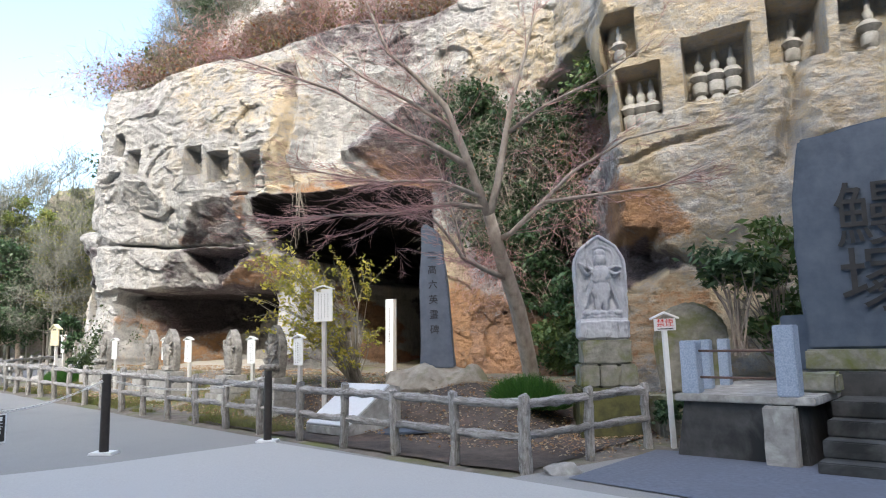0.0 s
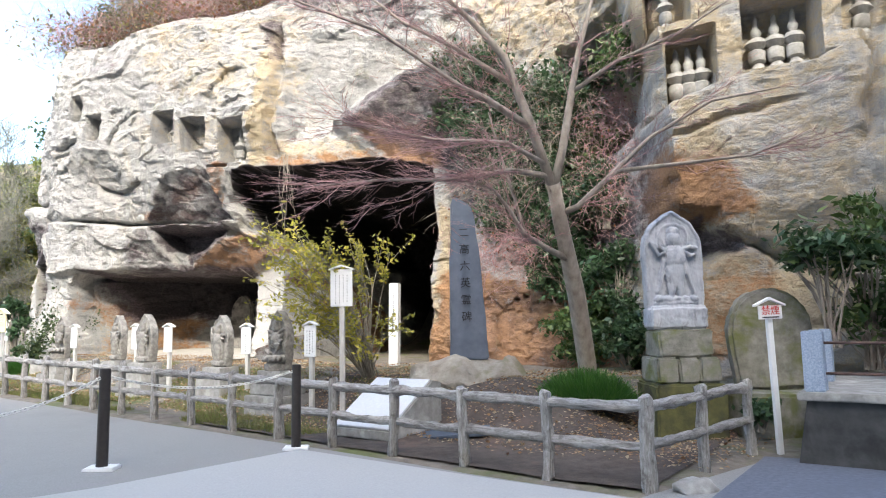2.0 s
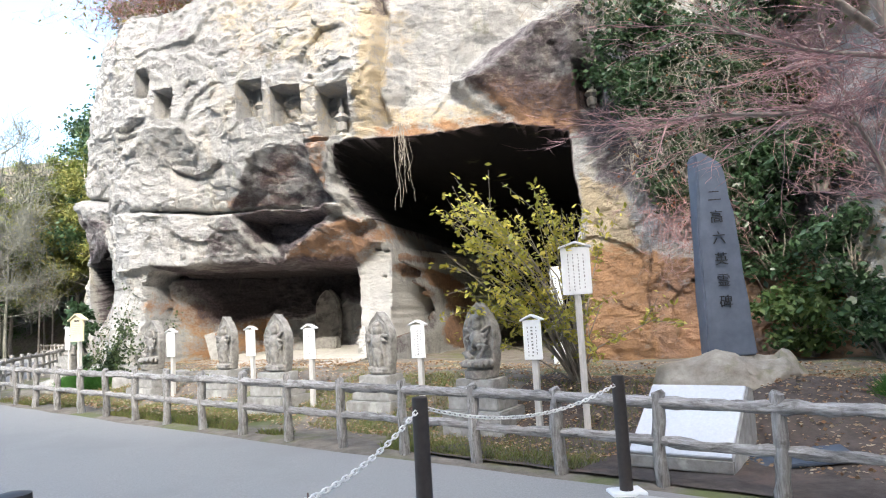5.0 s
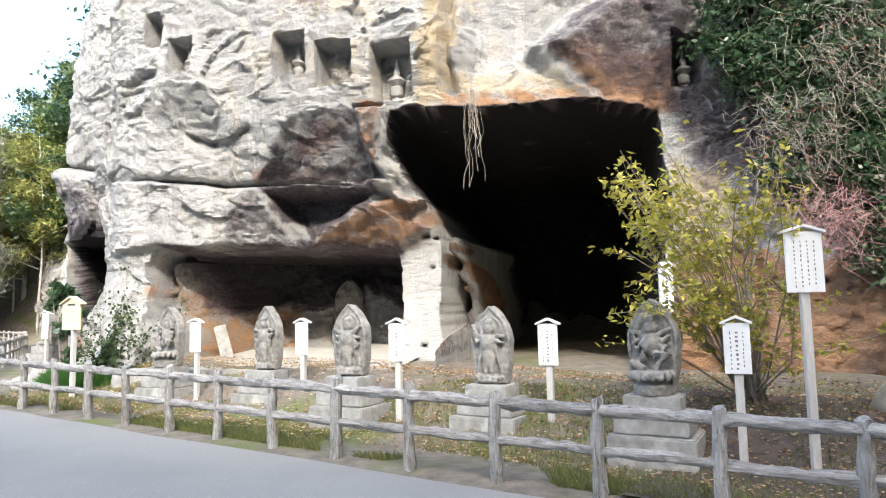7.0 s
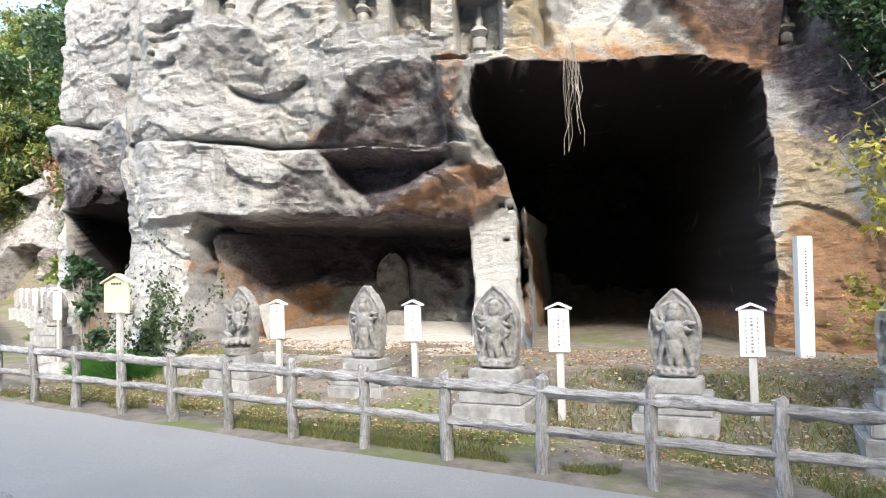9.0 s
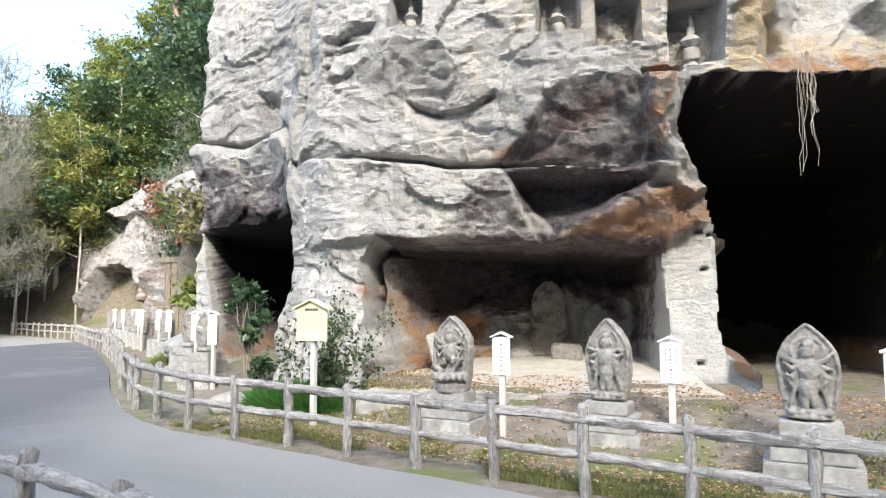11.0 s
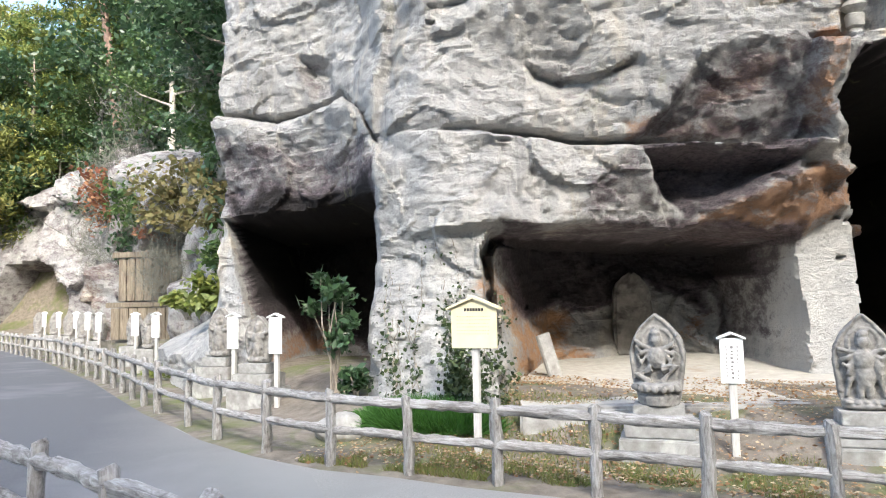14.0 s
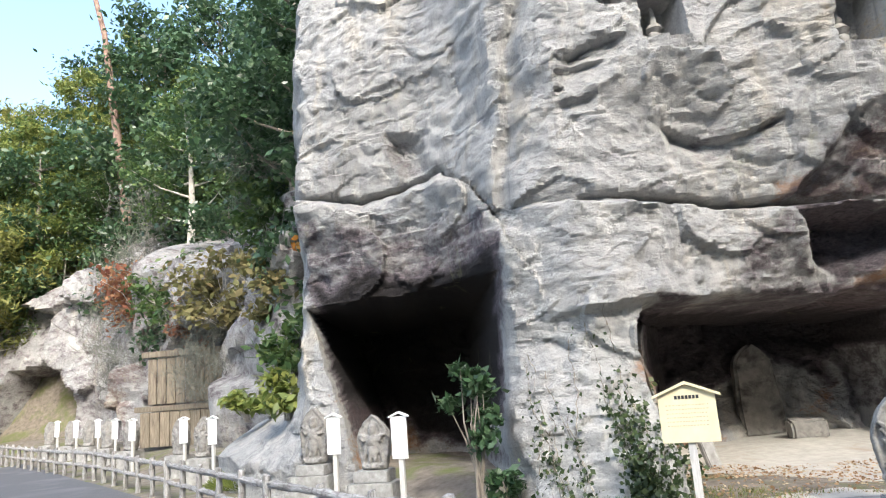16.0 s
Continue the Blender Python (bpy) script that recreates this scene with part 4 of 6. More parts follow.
def log_fence(points, m_label, group, height=0.8, first=0):
    root = thing("log_fence", Matrix.Translation((points[0][0], points[0][1], float(level(*points[0])))), m_label, "fence")
    base = Vector(root.matrix_world.translation)
    r = random.Random(first)
    tops = []
    for k, (x, y) in enumerate(points):
        z = float(level(x, y))
        h = height + r.uniform(-0.02, 0.03)
        ob = part("post", fence_post(h, k * 3.1 + first, 1.1 if k % 5 == 0 else 1.0), LOG, root, smooth=True, angle=50)
        ob.location = Vector((x, y, z)) - base
        ob.rotation_euler = (radians(r.uniform(-1.5, 1.5)), radians(r.uniform(-1.5, 1.5)), r.uniform(0, 6))
        tops.append(Vector((x, y, z)) - base)
    for a, b in zip(tops, tops[1:]):
        run = (b - a).normalized()
        side = Vector((-run.y, run.x, 0)).normalized()
        turn = Matrix((run, side, run.cross(side))).transposed().to_4x4()
        L = (b - a).length
        for hh, rr in ((height - 0.10, 0.049), (height * 0.46, 0.043)):
            bm = bmesh.new()
            bow, dip = r.uniform(-0.015, 0.015), r.uniform(-0.014, 0.014)
            p = [(L * (-0.03 + 1.06 * k / 10), bow * math.sin(math.pi * k / 10) + r.uniform(-0.004, 0.004), dip * math.sin(math.pi * k / 10) + r.uniform(-0.004, 0.004)) for k in range(11)]
            tube(bm, p, [rr * (0.9 if k in (0, 10) else r.uniform(0.92, 1.1)) for k in range(11)], 11, 0.55, r.random() * 30)
            ob = part("rail", bm, RAIL, root, smooth=True, angle=50)
            ob.matrix_local = Matrix.Translation(a + Vector((0, 0, hh))) @ turn
    return root


def even(line, n):
    seg = [math.dist(a, b) for a, b in zip(line, line[1:])]
    out = []
    for k in range(n + 1):
        q = sum(seg) * k / n
        for i, L in enumerate(seg):
            if q <= L + 1e-6 or i == len(seg) - 1:
                out.append((line[i][0] + (line[i + 1][0] - line[i][0]) * q / L, line[i][1] + (line[i + 1][1] - line[i][1]) * q / L))
                break
            q -= L
    return out


log_fence(even(FENCE[:3], 19) + FENCE[3:7], "weathered grey log fence along the road", "", first=1)
log_fence(even(FENCE[6:11], 34), "weathered grey log fence receding beside the path", "", first=2)
log_fence([(0.78, 7.1), (1.6, 7.78), (2.47, 8.5)], "short weathered log fence turning back to the cliff", "", first=3)
log_fence(even([(-9.75, 10.85), (-13.3, 14.2), (-17.3, 20.2), (-21.0, 29.0)], 22), "weathered grey log fence on the inner path edge", "", height=0.76, first=4)


# ---------------------------------------------------------------- rope posts
ROPE_POSTS = [(-2.48, 9.33), (-4.17, 8.25), (-5.5, 6.05)]
rope_tops = []
for x, y in ROPE_POSTS:
    z = float(level(x, y)) + 0.018
    root = thing("rope_post", pose(x, y, z), "dark brown rope post on a small concrete footing", "post", "rope posts")
    bm = bmesh.new()
    tube(bm, [(0, 0, 0.01), (0, 0, 0.91), (0, 0, 0.935), (0, 0, 0.94)], [0.055, 0.052, 0.05, 0.03], 20)
    part("shaft", bm, BLACK, root, smooth=True, angle=40)
    part("footing", box(-0.14, 0.14, -0.11, 0.11, -0.05, 0.012, 0.008), WHITE, root, "pale concrete footing")
    bm = bmesh.new()
    tube(bm, [(-0.05, -0.02, 0.88), (-0.07, -0.03, 0.87), (-0.05, -0.04, 0.86)], [0.006] * 3, 6)
    part("hook", bm, IRON, root)
    rope_tops.append(Vector((x, y, z + 0.875)))


def link_mesh():
    bm = bmesh.new()
    ring = [(0.019 * math.cos(q) + (0.011 if math.cos(q) > 0 else -0.011), 0.0125 * math.sin(q), 0.0) for q in np.linspace(0.2, 2 * math.pi + 0.2, 11)]
    tube(bm, ring, [0.0048] * 11, 6)
    me = bpy.data.meshes.new("link")
    bm.to_mesh(me)
    bm.free()
    me.materials.append(ROPE)
    me.shade_smooth()
    return me


LINK = link_mesh()


def chain(a, b, sag):
    """Pale links, each turned against the next, along a sagging line."""
    root = thing("chain", Matrix.Translation(a), "white plastic chain sagging between two dark posts", "chain", "chains between the posts")
    n_k = int((b - a).length * 1.02 / 0.044)
    for k in range(n_k):
        q = (k + 0.5) / n_k
        run = (b - a) - Vector((0, 0, sag * 4 * (1 - 2 * q)))
        ob = new("link", LINK)
        ob.parent = root
        ob.matrix_local = Matrix.Translation((b - a) * q - Vector((0, 0, sag * 4 * q * (1 - q)))) @ run.to_track_quat("X", "Z").to_matrix().to_4x4() @ pose(0, 0, 0, 45 + 90 * (k % 2))


chain(rope_tops[0], rope_tops[1], 0.16)
chain(rope_tops[1], rope_tops[2], 0.30)


# ---------------------------------------------------------------- stones and statues
def arch(w, h, point=0.12, waist=0.0, n=10):
    """Outline of an upright slab with a pointed round head."""
    out = [(-w / 2 * (1 - waist), 0), (w / 2 * (1 - waist), 0), (w / 2 * (1 - waist * 0.35), h * 0.3), (w / 2, h * 0.55), (w / 2 * 0.985, h * 0.66)]
    for k in range(1, n):
        a = math.pi * k / n
        lift = point * h * (1 - abs(math.cos(a))) ** 2
        out.append((w / 2 * 0.985 * math.cos(a), h * 0.66 + (h * 0.34 - point * h) * math.sin(a) + lift))
    return out + [(-w / 2 * 0.985, h * 0.66), (-w / 2, h * 0.55), (-w / 2 * (1 - waist * 0.35), h * 0.3)]


def ogive(w, h, power, waist):
    """Outline of a leaf-shaped slab, narrow at its foot and pointed at its head."""
    side = []
    for q in (0, 0.15, 0.3, 0.42, 0.52, 0.61, 0.69, 0.76, 0.82, 0.87, 0.915, 0.95, 0.978):
        side.append((w / 2 * (1 - waist * max(0, 1 - q / 0.5) ** 1.4 - max(0, q / 0.5 - 1) ** power), q * h))
    return [(-side[0][0], 0)] + side + [(0, h)] + [(-x, z) for x, z in side[:0:-1]]


def statue_mesh(w, h, seed, arms=2, lean=0.0, point=2.3, waist=0.26, seated=False):
    """A worn relief of a robed figure on a slab with a halo, cut from one block."""
    r = random.Random(seed)
    bm = bmesh.new()
    prism(ogive(w, h, point, waist), -0.02, 0.12, 0.012, bm)
    rim = ogive(w, h, point, waist)
    tube(bm, [(x * 0.92, -0.022, 0.04 + z * 0.94) for x, z in rim[2:]], [0.019] * (len(rim) - 2), 6)
    y = -0.05
    ball(bm, (0, y, h * 0.70), (w * 0.12, 0.065, w * 0.14))
    ball(bm, (0, y, h * 0.78), (w * 0.10, 0.05, w * 0.08))
    tube(bm, [(w * 0.25 * math.cos(q), -0.02, h * 0.70 + w * 0.25 * math.sin(q)) for q in np.linspace(-0.5, math.pi + 0.5, 12)], [0.016] * 12, 5)
    ball(bm, (lean, y, h * 0.52), (w * 0.19, 0.075, h * 0.13))
    if seated:
        # folded legs with one knee raised, on a drum with a lotus rim
        for sx in (-1, 1):
            tube(bm, [(sx * w * 0.10, y - 0.02, h * 0.40), (sx * w * 0.34, y - 0.05, h * (0.33 if sx < 0 else 0.42)), (sx * w * 0.10, y - 0.07, h * 0.26)], [0.06, 0.055, 0.04], 7)
        tube(bm, [(0, y + 0.02, h * 0.0), (0, y + 0.02, h * 0.10), (0, y + 0.02, h * 0.13), (0, y + 0.02, h * 0.23), (0, y + 0.02, h * 0.25)], [w * 0.34, w * 0.36, w * 0.26, w * 0.42, w * 0.36], 18)
        for k in range(9):
            q = math.pi * (k + 0.5) / 9
            ball(bm, (w * 0.40 * math.cos(q), y + 0.02 - w * 0.40 * math.sin(q), h * 0.19), (w * 0.07, 0.03, h * 0.045))
        for sx in (-1, 1):
            for k in range(arms):
                e = h * (0.70 - 0.10 * k)
                tip = (sx * w * (0.38 - 0.02 * k), y - 0.01, e + h * r.uniform(-0.05, 0.08))
                tube(bm, [(sx * w * 0.12, y, h * 0.60), (sx * w * 0.27, y - 0.02, e - h * 0.05), tip], [0.034, 0.028, 0.022], 6)
        return bm
    ball(bm, (0, y, h * 0.34), (w * 0.17, 0.07, h * 0.16))
    for sx in (-1, 1):
        ball(bm, (sx * w * 0.07, y, h * 0.22), (w * 0.07, 0.055, h * 0.13))
        for k in range(arms):
            e = h * (0.66 - 0.09 * k)
            tip = (sx * w * (0.40 - 0.03 * k), y - 0.01, e + h * r.uniform(-0.06, 0.10))
            tube(bm, [(sx * w * 0.12, y, h * 0.58), (sx * w * 0.27, y - 0.02, e - h * 0.04), tip], [0.032, 0.028, 0.022], 6)
        tube(bm, [(sx * w * 0.17, y, h * 0.50), (sx * w * 0.23, y, h * 0.32), (sx * w * 0.3, y + 0.01, h * 0.14)], [0.03, 0.028, 0.018], 6)
    for k in range(5):
        ball(bm, (w * (-0.28 + 0.14 * k), y, h * 0.085), (w * 0.085, 0.07, h * 0.035))
    ball(bm, (0, y + 0.01, h * 0.045), (w * 0.38, 0.08, h * 0.04))
    return bm


def carved(bm, material, voxel, seed):
    """One weathered solid from overlapping shapes."""
    me = bpy.data.meshes.new("stone_statue")
    bm.to_mesh(me)
    bm.free()
    tmp = bpy.data.objects.new("tmp", me)
    scene.collection.objects.link(tmp)
    mod = tmp.modifiers.new("fuse", "REMESH")
    mod.mode, mod.voxel_size = "VOXEL", voxel
    out = bpy.data.meshes.new_from_object(tmp.evaluated_get(bpy.context.evaluated_depsgraph_get()))
    bpy.data.objects.remove(tmp)
    v = np.empty(len(out.vertices) * 3, np.float32)
    out.vertices.foreach_get("co", v)
    v = v.reshape(-1, 3).astype(float)
    for amp, size in ((0.010, 0.16), (0.006, 0.05), (0.003, 0.02)):
        q = v / size + seed * 3.7
        v = v + amp * np.stack([vnoise(q[:, 0], q[:, 1], q[:, 2]), vnoise(q[:, 1] + 9, q[:, 2], q[:, 0]), vnoise(q[:, 2] + 5, q[:, 0], q[:, 1])], 1)
    out.vertices.foreach_set("co", v.astype(np.float32).ravel())
    out.materials.clear()
    out.materials.append(material)
    out.shade_smooth()
    out.update()
    return new("stone_statue", out)


def statue(x, y, z, turn, w, h, seed, label, arms=2, material=None, seated=False):
    ob = carved(statue_mesh(w, h, seed, arms, seated=seated), material or STATUE, 0.0105 if seed < 50 else 0.015 if seed < 63 else 0.028, seed)
    ob.matrix_world = pose(x, y, z, 0, 0, turn)
    return tagged(ob, label, "statue", "carved statues before the cliff")


def pedestal(x, y, turn, w, top, label, steps=2):
    """Stepped stone base from the ground to the height top."""
    z = float(level(x, y)) + 0.02
    z0 = min(z, gz(x, y)) - 0.1
    root = thing("pedestal", pose(x, y, z0, 0, 0, turn), label, "pedestal", "statue pedestals")
    H = top - z0
    if steps == 2:
        a = box(-w * 0.82, w * 0.82, -0.34, 0.34, 0, H * 0.52, 0.015)
        b = box(-w * 0.70, w * 0.70, -0.27, 0.27, H * 0.522, H * 0.80, 0.015)
        c = box(-w * 0.52, w * 0.52, -0.2, 0.2, H * 0.802, H, 0.012)
        for nm, bm, s in (("plinth", a, 1), ("block", b, 2), ("cap", c, 3)):
            part(nm, rough_up(bm, 0.012, 0.2, 2, s + x), PLINTH, root)
    else:
        part("block", rough_up(box(-w * 0.6, w * 0.6, -0.25, 0.25, 0, H, 0.02), 0.012, 0.2, 2, x), PLINTH, root)
    return root


FACE = -20.3   # the way the cliff's row of statues faces, degrees about z
ROW = [  # x, y, width, height, arms, foot height
    (-3.2, 12.45, 0.53, 0.97, 3, 0.80), (-4.51, 14.05, 0.55, 0.95, 2, 0.79), (-6.2, 15.02, 0.57, 0.95, 4, 0.86), (-7.46, 16.88, 0.57, 1.0, 4, 0.83), (-9.18, 18.0, 0.60, 1.0, 3, 0.86)]
TURNED = -43   # statues and tablets look down the road
for k, (x, y, w, h, arms, z) in enumerate(ROW):
    pedestal(x, y, TURNED + 5, 0.52, z, "lichen-spotted stepped stone pedestal on the bank")
    statue(x, y, z, TURNED + (k % 3 - 1) * 3, w, h, k + 1, "grey carved stone relief of a seated deity on a lotus drum" if k in (0, 4) else "grey carved stone relief of a many-armed deity" if arms > 2 else "grey carved stone relief of a standing deity", arms, seated=k in (0, 4))


# ---------------------------------------------------------------- signs
FADED = mat("faded_ink", (0.16, 0.155, 0.15), (0.26, 0.25, 0.24), 30, 0.8, 0.0)


def bars(parent, w, z0, z1, y, cols, seed, material=None, thick=0.009):
    """Columns of illegible brush writing as rows of short strokes."""
    r = random.Random(seed)
    bm = bmesh.new()
    for c in range(cols):
        x = w * ((c + 0.5) / cols - 0.5)
        z = z1 - 0.02
        while z > z0 + 0.03:
            hgt = r.uniform(0.018, 0.03)
            bold = thick * (1.7 if cols == 3 and c == 1 else 0.8)
            box(x - bold * r.uniform(0.4, 1), x + bold * r.uniform(0.4, 1), y - 0.002, y, z - hgt, z - hgt * r.uniform(0, 0.3), 0, bm)
            z -= hgt + r.uniform(0.012, 0.02)
    ob = part("writing", bm, material or FADED, parent, "small illegible black brush writing")
    ob["kind"] = "stuff"
    return ob


def tablet_sign(x, y, turn, post_top, board_h, board_w, label, group, cols=1, tilt=0.0, zb=None):
    """A white tablet with a small gabled cap on a post."""
    z = (gz(x, y) if zb is None else zb) - 0.05
    root = thing("wooden_sign", pose(x, y, z, 0, tilt, turn), label, "sign", group)
    H = post_top - z
    part("post", box(-0.038, 0.038, 0.0, 0.06, 0, H - board_h * 0.15, 0.004), POSTWOOD, root, "bleached wooden post")
    bw = board_w / 2
    part("board", box(-bw, bw, -0.022, -0.002, H - board_h, H - 0.02, 0.004), WHITE, root)
    cap = [(-bw - 0.025, H - 0.035), (0, H + 0.025), (bw + 0.025, H - 0.035), (bw + 0.025, H - 0.012), (0, H + 0.05), (-bw - 0.025, H - 0.012)]
    part("cap", prism(cap, -0.05, 0.05, 0.003), WHITE, root)
    bars(root, board_w * 0.7, H - board_h + 0.03, H - 0.08, -0.0225, cols, int(x * 31 + y * 7) & 1023)
    return root


ROWLABEL = "white tablet sign with a gabled cap on a post"
for x, y, t in ((-2.62, 11.89, 1.53), (-3.94, 13.56, 1.53), (-5.61, 14.57, 1.56), (-6.89, 16.4, 1.58), (-8.64, 17.45, 1.61)):
    tablet_sign(x, y, TURNED + 8, t, 0.50, 0.235, ROWLABEL, "tablet signs by the statues", 3)
tablet_sign(-2.12, 11.55, FACE + 8, 2.36, 0.58, 0.34, "tall white tablet sign with gabled cap beside the stone slab", "", 4)

# no-smoking sign
root = thing("no_smoking_sign", pose(2.78, 8.45, 0.0, 0, -1.0, 4), "small white no-smoking sign with gabled cap on a leaning post", "sign")
H = 1.62
part("post", box(-0.03, 0.03, 0, 0.05, 0, H - 0.1, 0.003), WHITE, root)
part("board", box(-0.14, 0.14, -0.018, -0.001, H - 0.15, H, 0.003), WHITE, root)
part("cap", prism([(-0.18, H - 0.01), (0, H + 0.065), (0.18, H - 0.01), (0.18, H + 0.012), (0, H + 0.09), (-0.18, H + 0.012)], -0.035, 0.03, 0.002), WHITE, root)


def lettering(text, size, m, material, parent, extrude=0.0015, label=""):
    cu = bpy.data.curves.new("letters", "FONT")
    cu.body, cu.size, cu.extrude, cu.align_x, cu.align_y = text, size, extrude, "CENTER", "CENTER"
    tmp = bpy.data.objects.new("letters", cu)
    scene.collection.objects.link(tmp)
    me = bpy.data.meshes.new_from_object(tmp.evaluated_get(bpy.context.evaluated_depsgraph_get()))
    bpy.data.objects.remove(tmp)
    me.materials.clear()
    me.materials.append(material)
    ob = new("letter", me)
    ob.parent = parent
    ob.matrix_local = m
    if label:
        ob["label"] = label
    return ob


lettering("禁煙", 0.11, pose(0, -0.0205, H - 0.06, 90), RED, root, label="red painted characters")
bm = box(-0.1, 0.1, -0.0205, -0.0185, H - 0.135, H - 0.122)
part("writing", bm, INK, root, "small grey line of writing")

# tall white memorial post
z = gz(-1.32, 15.76)
root = thing("memorial_post", pose(-1.32, 15.76, z - 0.1, 0, 1.0, FACE), "tall white square wooden post with black writing", "post")
part("shaft", box(-0.1, 0.1, -0.1, 0.1, 0, 2.38 - z + 0.1, 0.01), WHITE, root)
bars(root, 0.07, 0.8, 2.3 - z, -0.1005, 1, 5, INK, thick=0.024)

# cream notice board
xb, yb = -11.03, 18.85
z = gz(xb, yb)
root = thing("notice_board", pose(xb, yb, z - 0.1, 0, 0, -40) @ Matrix.Diagonal((0.86, 1, 1, 1)), "cream wooden notice board with a gabled cap on a post", "sign")
H = 2.05 - z + 0.1
part("post", box(-0.045, 0.045, 0, 0.07, 0, H - 0.1, 0.004), POSTWOOD, root)
part("board", prism([(-0.32, H - 0.55), (0.32, H - 0.55), (0.32, H - 0.09), (0, H + 0.01), (-0.32, H - 0.09)], -0.03, -0.002, 0.003), CREAM, root)
part("cap", prism([(-0.38, H - 0.11), (0, H + 0.02), (0.38, H - 0.11), (0.38, H - 0.085), (0, H + 0.05), (-0.38, H - 0.085)], -0.07, 0.06, 0.003), CREAM, root)
bm = bmesh.new()
for k in range(7):
    box(-0.13 + 0.04 * k, -0.10 + 0.04 * k, -0.0335, -0.031, H - 0.125, H - 0.09, 0, bm)
part("title", bm, INK, root, "short black title line")["kind"] = "stuff"
bm = bmesh.new()
rb = random.Random(5)
for row in range(6):
    xx = -0.24
    while xx < 0.22:
        w_ = rb.uniform(0.01, 0.03)
        box(xx, xx + w_, -0.0335, -0.031, H - 0.19 - 0.04 * row, H - 0.18 - 0.04 * row, 0, bm)
        xx += w_ + rb.uniform(0.008, 0.016)
part("writing", bm, mat("pale_brown_ink", (0.42, 0.36, 0.24), (0.52, 0.45, 0.30), 30, 0.8, 0.0), root, "faded illegible lines of writing")["kind"] = "stuff"


# ---------------------------------------------------------------- memorial ground behind the fence
# leaning grey slab on a wedge
root = thing("inscribed_slab", pose(-1.38, 10.38, 0.1, 0, 0, -40), "pale grey inscribed slab lying on a sloping stone wedge", "monument")
b2 = bmesh.new()
prof = [(-0.62, 0.0), (0.45, 0.0), (0.45, 0.62), (0.25, 0.66), (-0.62, 0.12)]
f = b2.faces.new([b2.verts.new((-0.48, y, zz)) for y, zz in prof])
r_ = bmesh.ops.extrude_face_region(b2, geom=[f])
for v in r_["geom"]:
    if isinstance(v, bmesh.types.BMVert):
        v.co.x = 0.48
bmesh.ops.recalc_face_normals(b2, faces=b2.faces)
bmesh.ops.bevel(b2, geom=list(b2.edges), offset=0.012, segments=2, affect="EDGES")
part("wedge", b2, PLINTH, root)
slab = part("face_slab", box(-0.46, 0.46, -0.5, 0.5, 0.0, 0.03, 0.006), SLAB, root, "smooth pale slab")
slab.matrix_local = pose(0, -0.185, 0.385, 31.8)

ob = mesh_ob("flat_plate", rough_up(box(-0.45, 0.45, -0.2, 0.2, 0, 0.04, 0.008), 0.006, 0.2, 2), SLATE2)
ob.matrix_world = pose(-0.62, 9.9, gz(-0.62, 9.9) + 0.03, 6, -4, -12)
tagged(ob, "dark flat stone plate lying on the earth", "stone")

# tall slate stele on a boulder
x, y = -0.16, 11.9
z = gz(x, y)
bm = bmesh.new()
bmesh.ops.create_icosphere(bm, subdivisions=4, radius=1)
for v in bm.verts:
    v.co = (v.co.x * 0.9, v.co.y * 0.62, max(-0.3, min(v.co.z, 0.75) * 0.42 if v.co.z > 0 else v.co.z * 0.3))
rough_up(bm, 0.16, 0.45, 0, 3)
rough_up(bm, 0.06, 0.16, 0, 5)
b = mesh_ob("boulder", bm, mat("tan_boulder", (0.24, 0.205, 0.16), (0.46, 0.41, 0.34), 5, 0.93, 0.8, 0.03, (0.20, 0.195, 0.10), 2.0, 0.55), True, 40)
b.matrix_world = pose(x + 0.05, y, z + 0.02)
tagged(b, "rough tan mossy boulder carrying the tall slate stele", "boulder")
root = thing("stele", pose(x, y, 0.93, 0, -1.0, -6), "tall narrow blue-grey slate stele with carved characters", "stele")
bm = prism([(-0.30, 0), (0.30, 0), (0.24, 1.3), (0.17, 2.2), (0.10, 2.40), (0.0, 2.48), (-0.13, 2.56), (-0.20, 2.5), (-0.25, 1.5)], -0.12, 0.14, 0.02)
rough_up(bm, 0.025, 0.35, 3, 7)
part("slab", bm, SLATE, root, smooth=True, angle=35)
for k, ch in enumerate("二高六英霊碑"):
    lettering(ch, 0.17, pose(-0.02, -0.139, 1.98 - 0.265 * k, 90), INK, root, 0.003, "dark carved character" if k == 0 else "")

OLIVE = mat("algae_stone", (0.055, 0.055, 0.022), (0.15, 0.145, 0.05), 6, 0.9, 0.5, 0.01, (0.035, 0.032, 0.022), 2.2, 0.5)
# white-faced statue on stacked bases
x, y = 2.29, 9.78
z = gz(x, y) - 0.15
root = thing("pedestal", pose(x, y, z, 0, 0, -3), "stacked mossy stone pedestal with a dark olive lower course", "pedestal")
top = 1.36
H = top - z
for nm, w, d_, a, b, m in (("plinth", 0.88, 0.76, 0, 1 - 0.66 / H, OLIVE), ("block", 0.68, 0.56, 1 - 0.338 / H, 1.0, MOSSY)):
    part(nm, rough_up(box(-w / 2, w / 2, -d_ / 2, d_ / 2, a * H, b * H, 0.025), 0.02, 0.2, 3, w), m, root)
for k in range(3):
    part("course_stone", rough_up(box(-0.395 + 0.265 * k, -0.136 + 0.265 * k, -0.33, 0.33, H - 0.658, H - 0.342, 0.025), 0.016, 0.2, 3, k), MOSSY, root)
bm = bmesh.new()
add(bm, statue_mesh(0.78, 1.27, 40, 2, 0.0, 3.6, 0.04))
for v in bm.verts:
    v.co.z += 0.28
box(-0.37, 0.37, -0.14, 0.2, 0, 0.3, 0.03, bm)
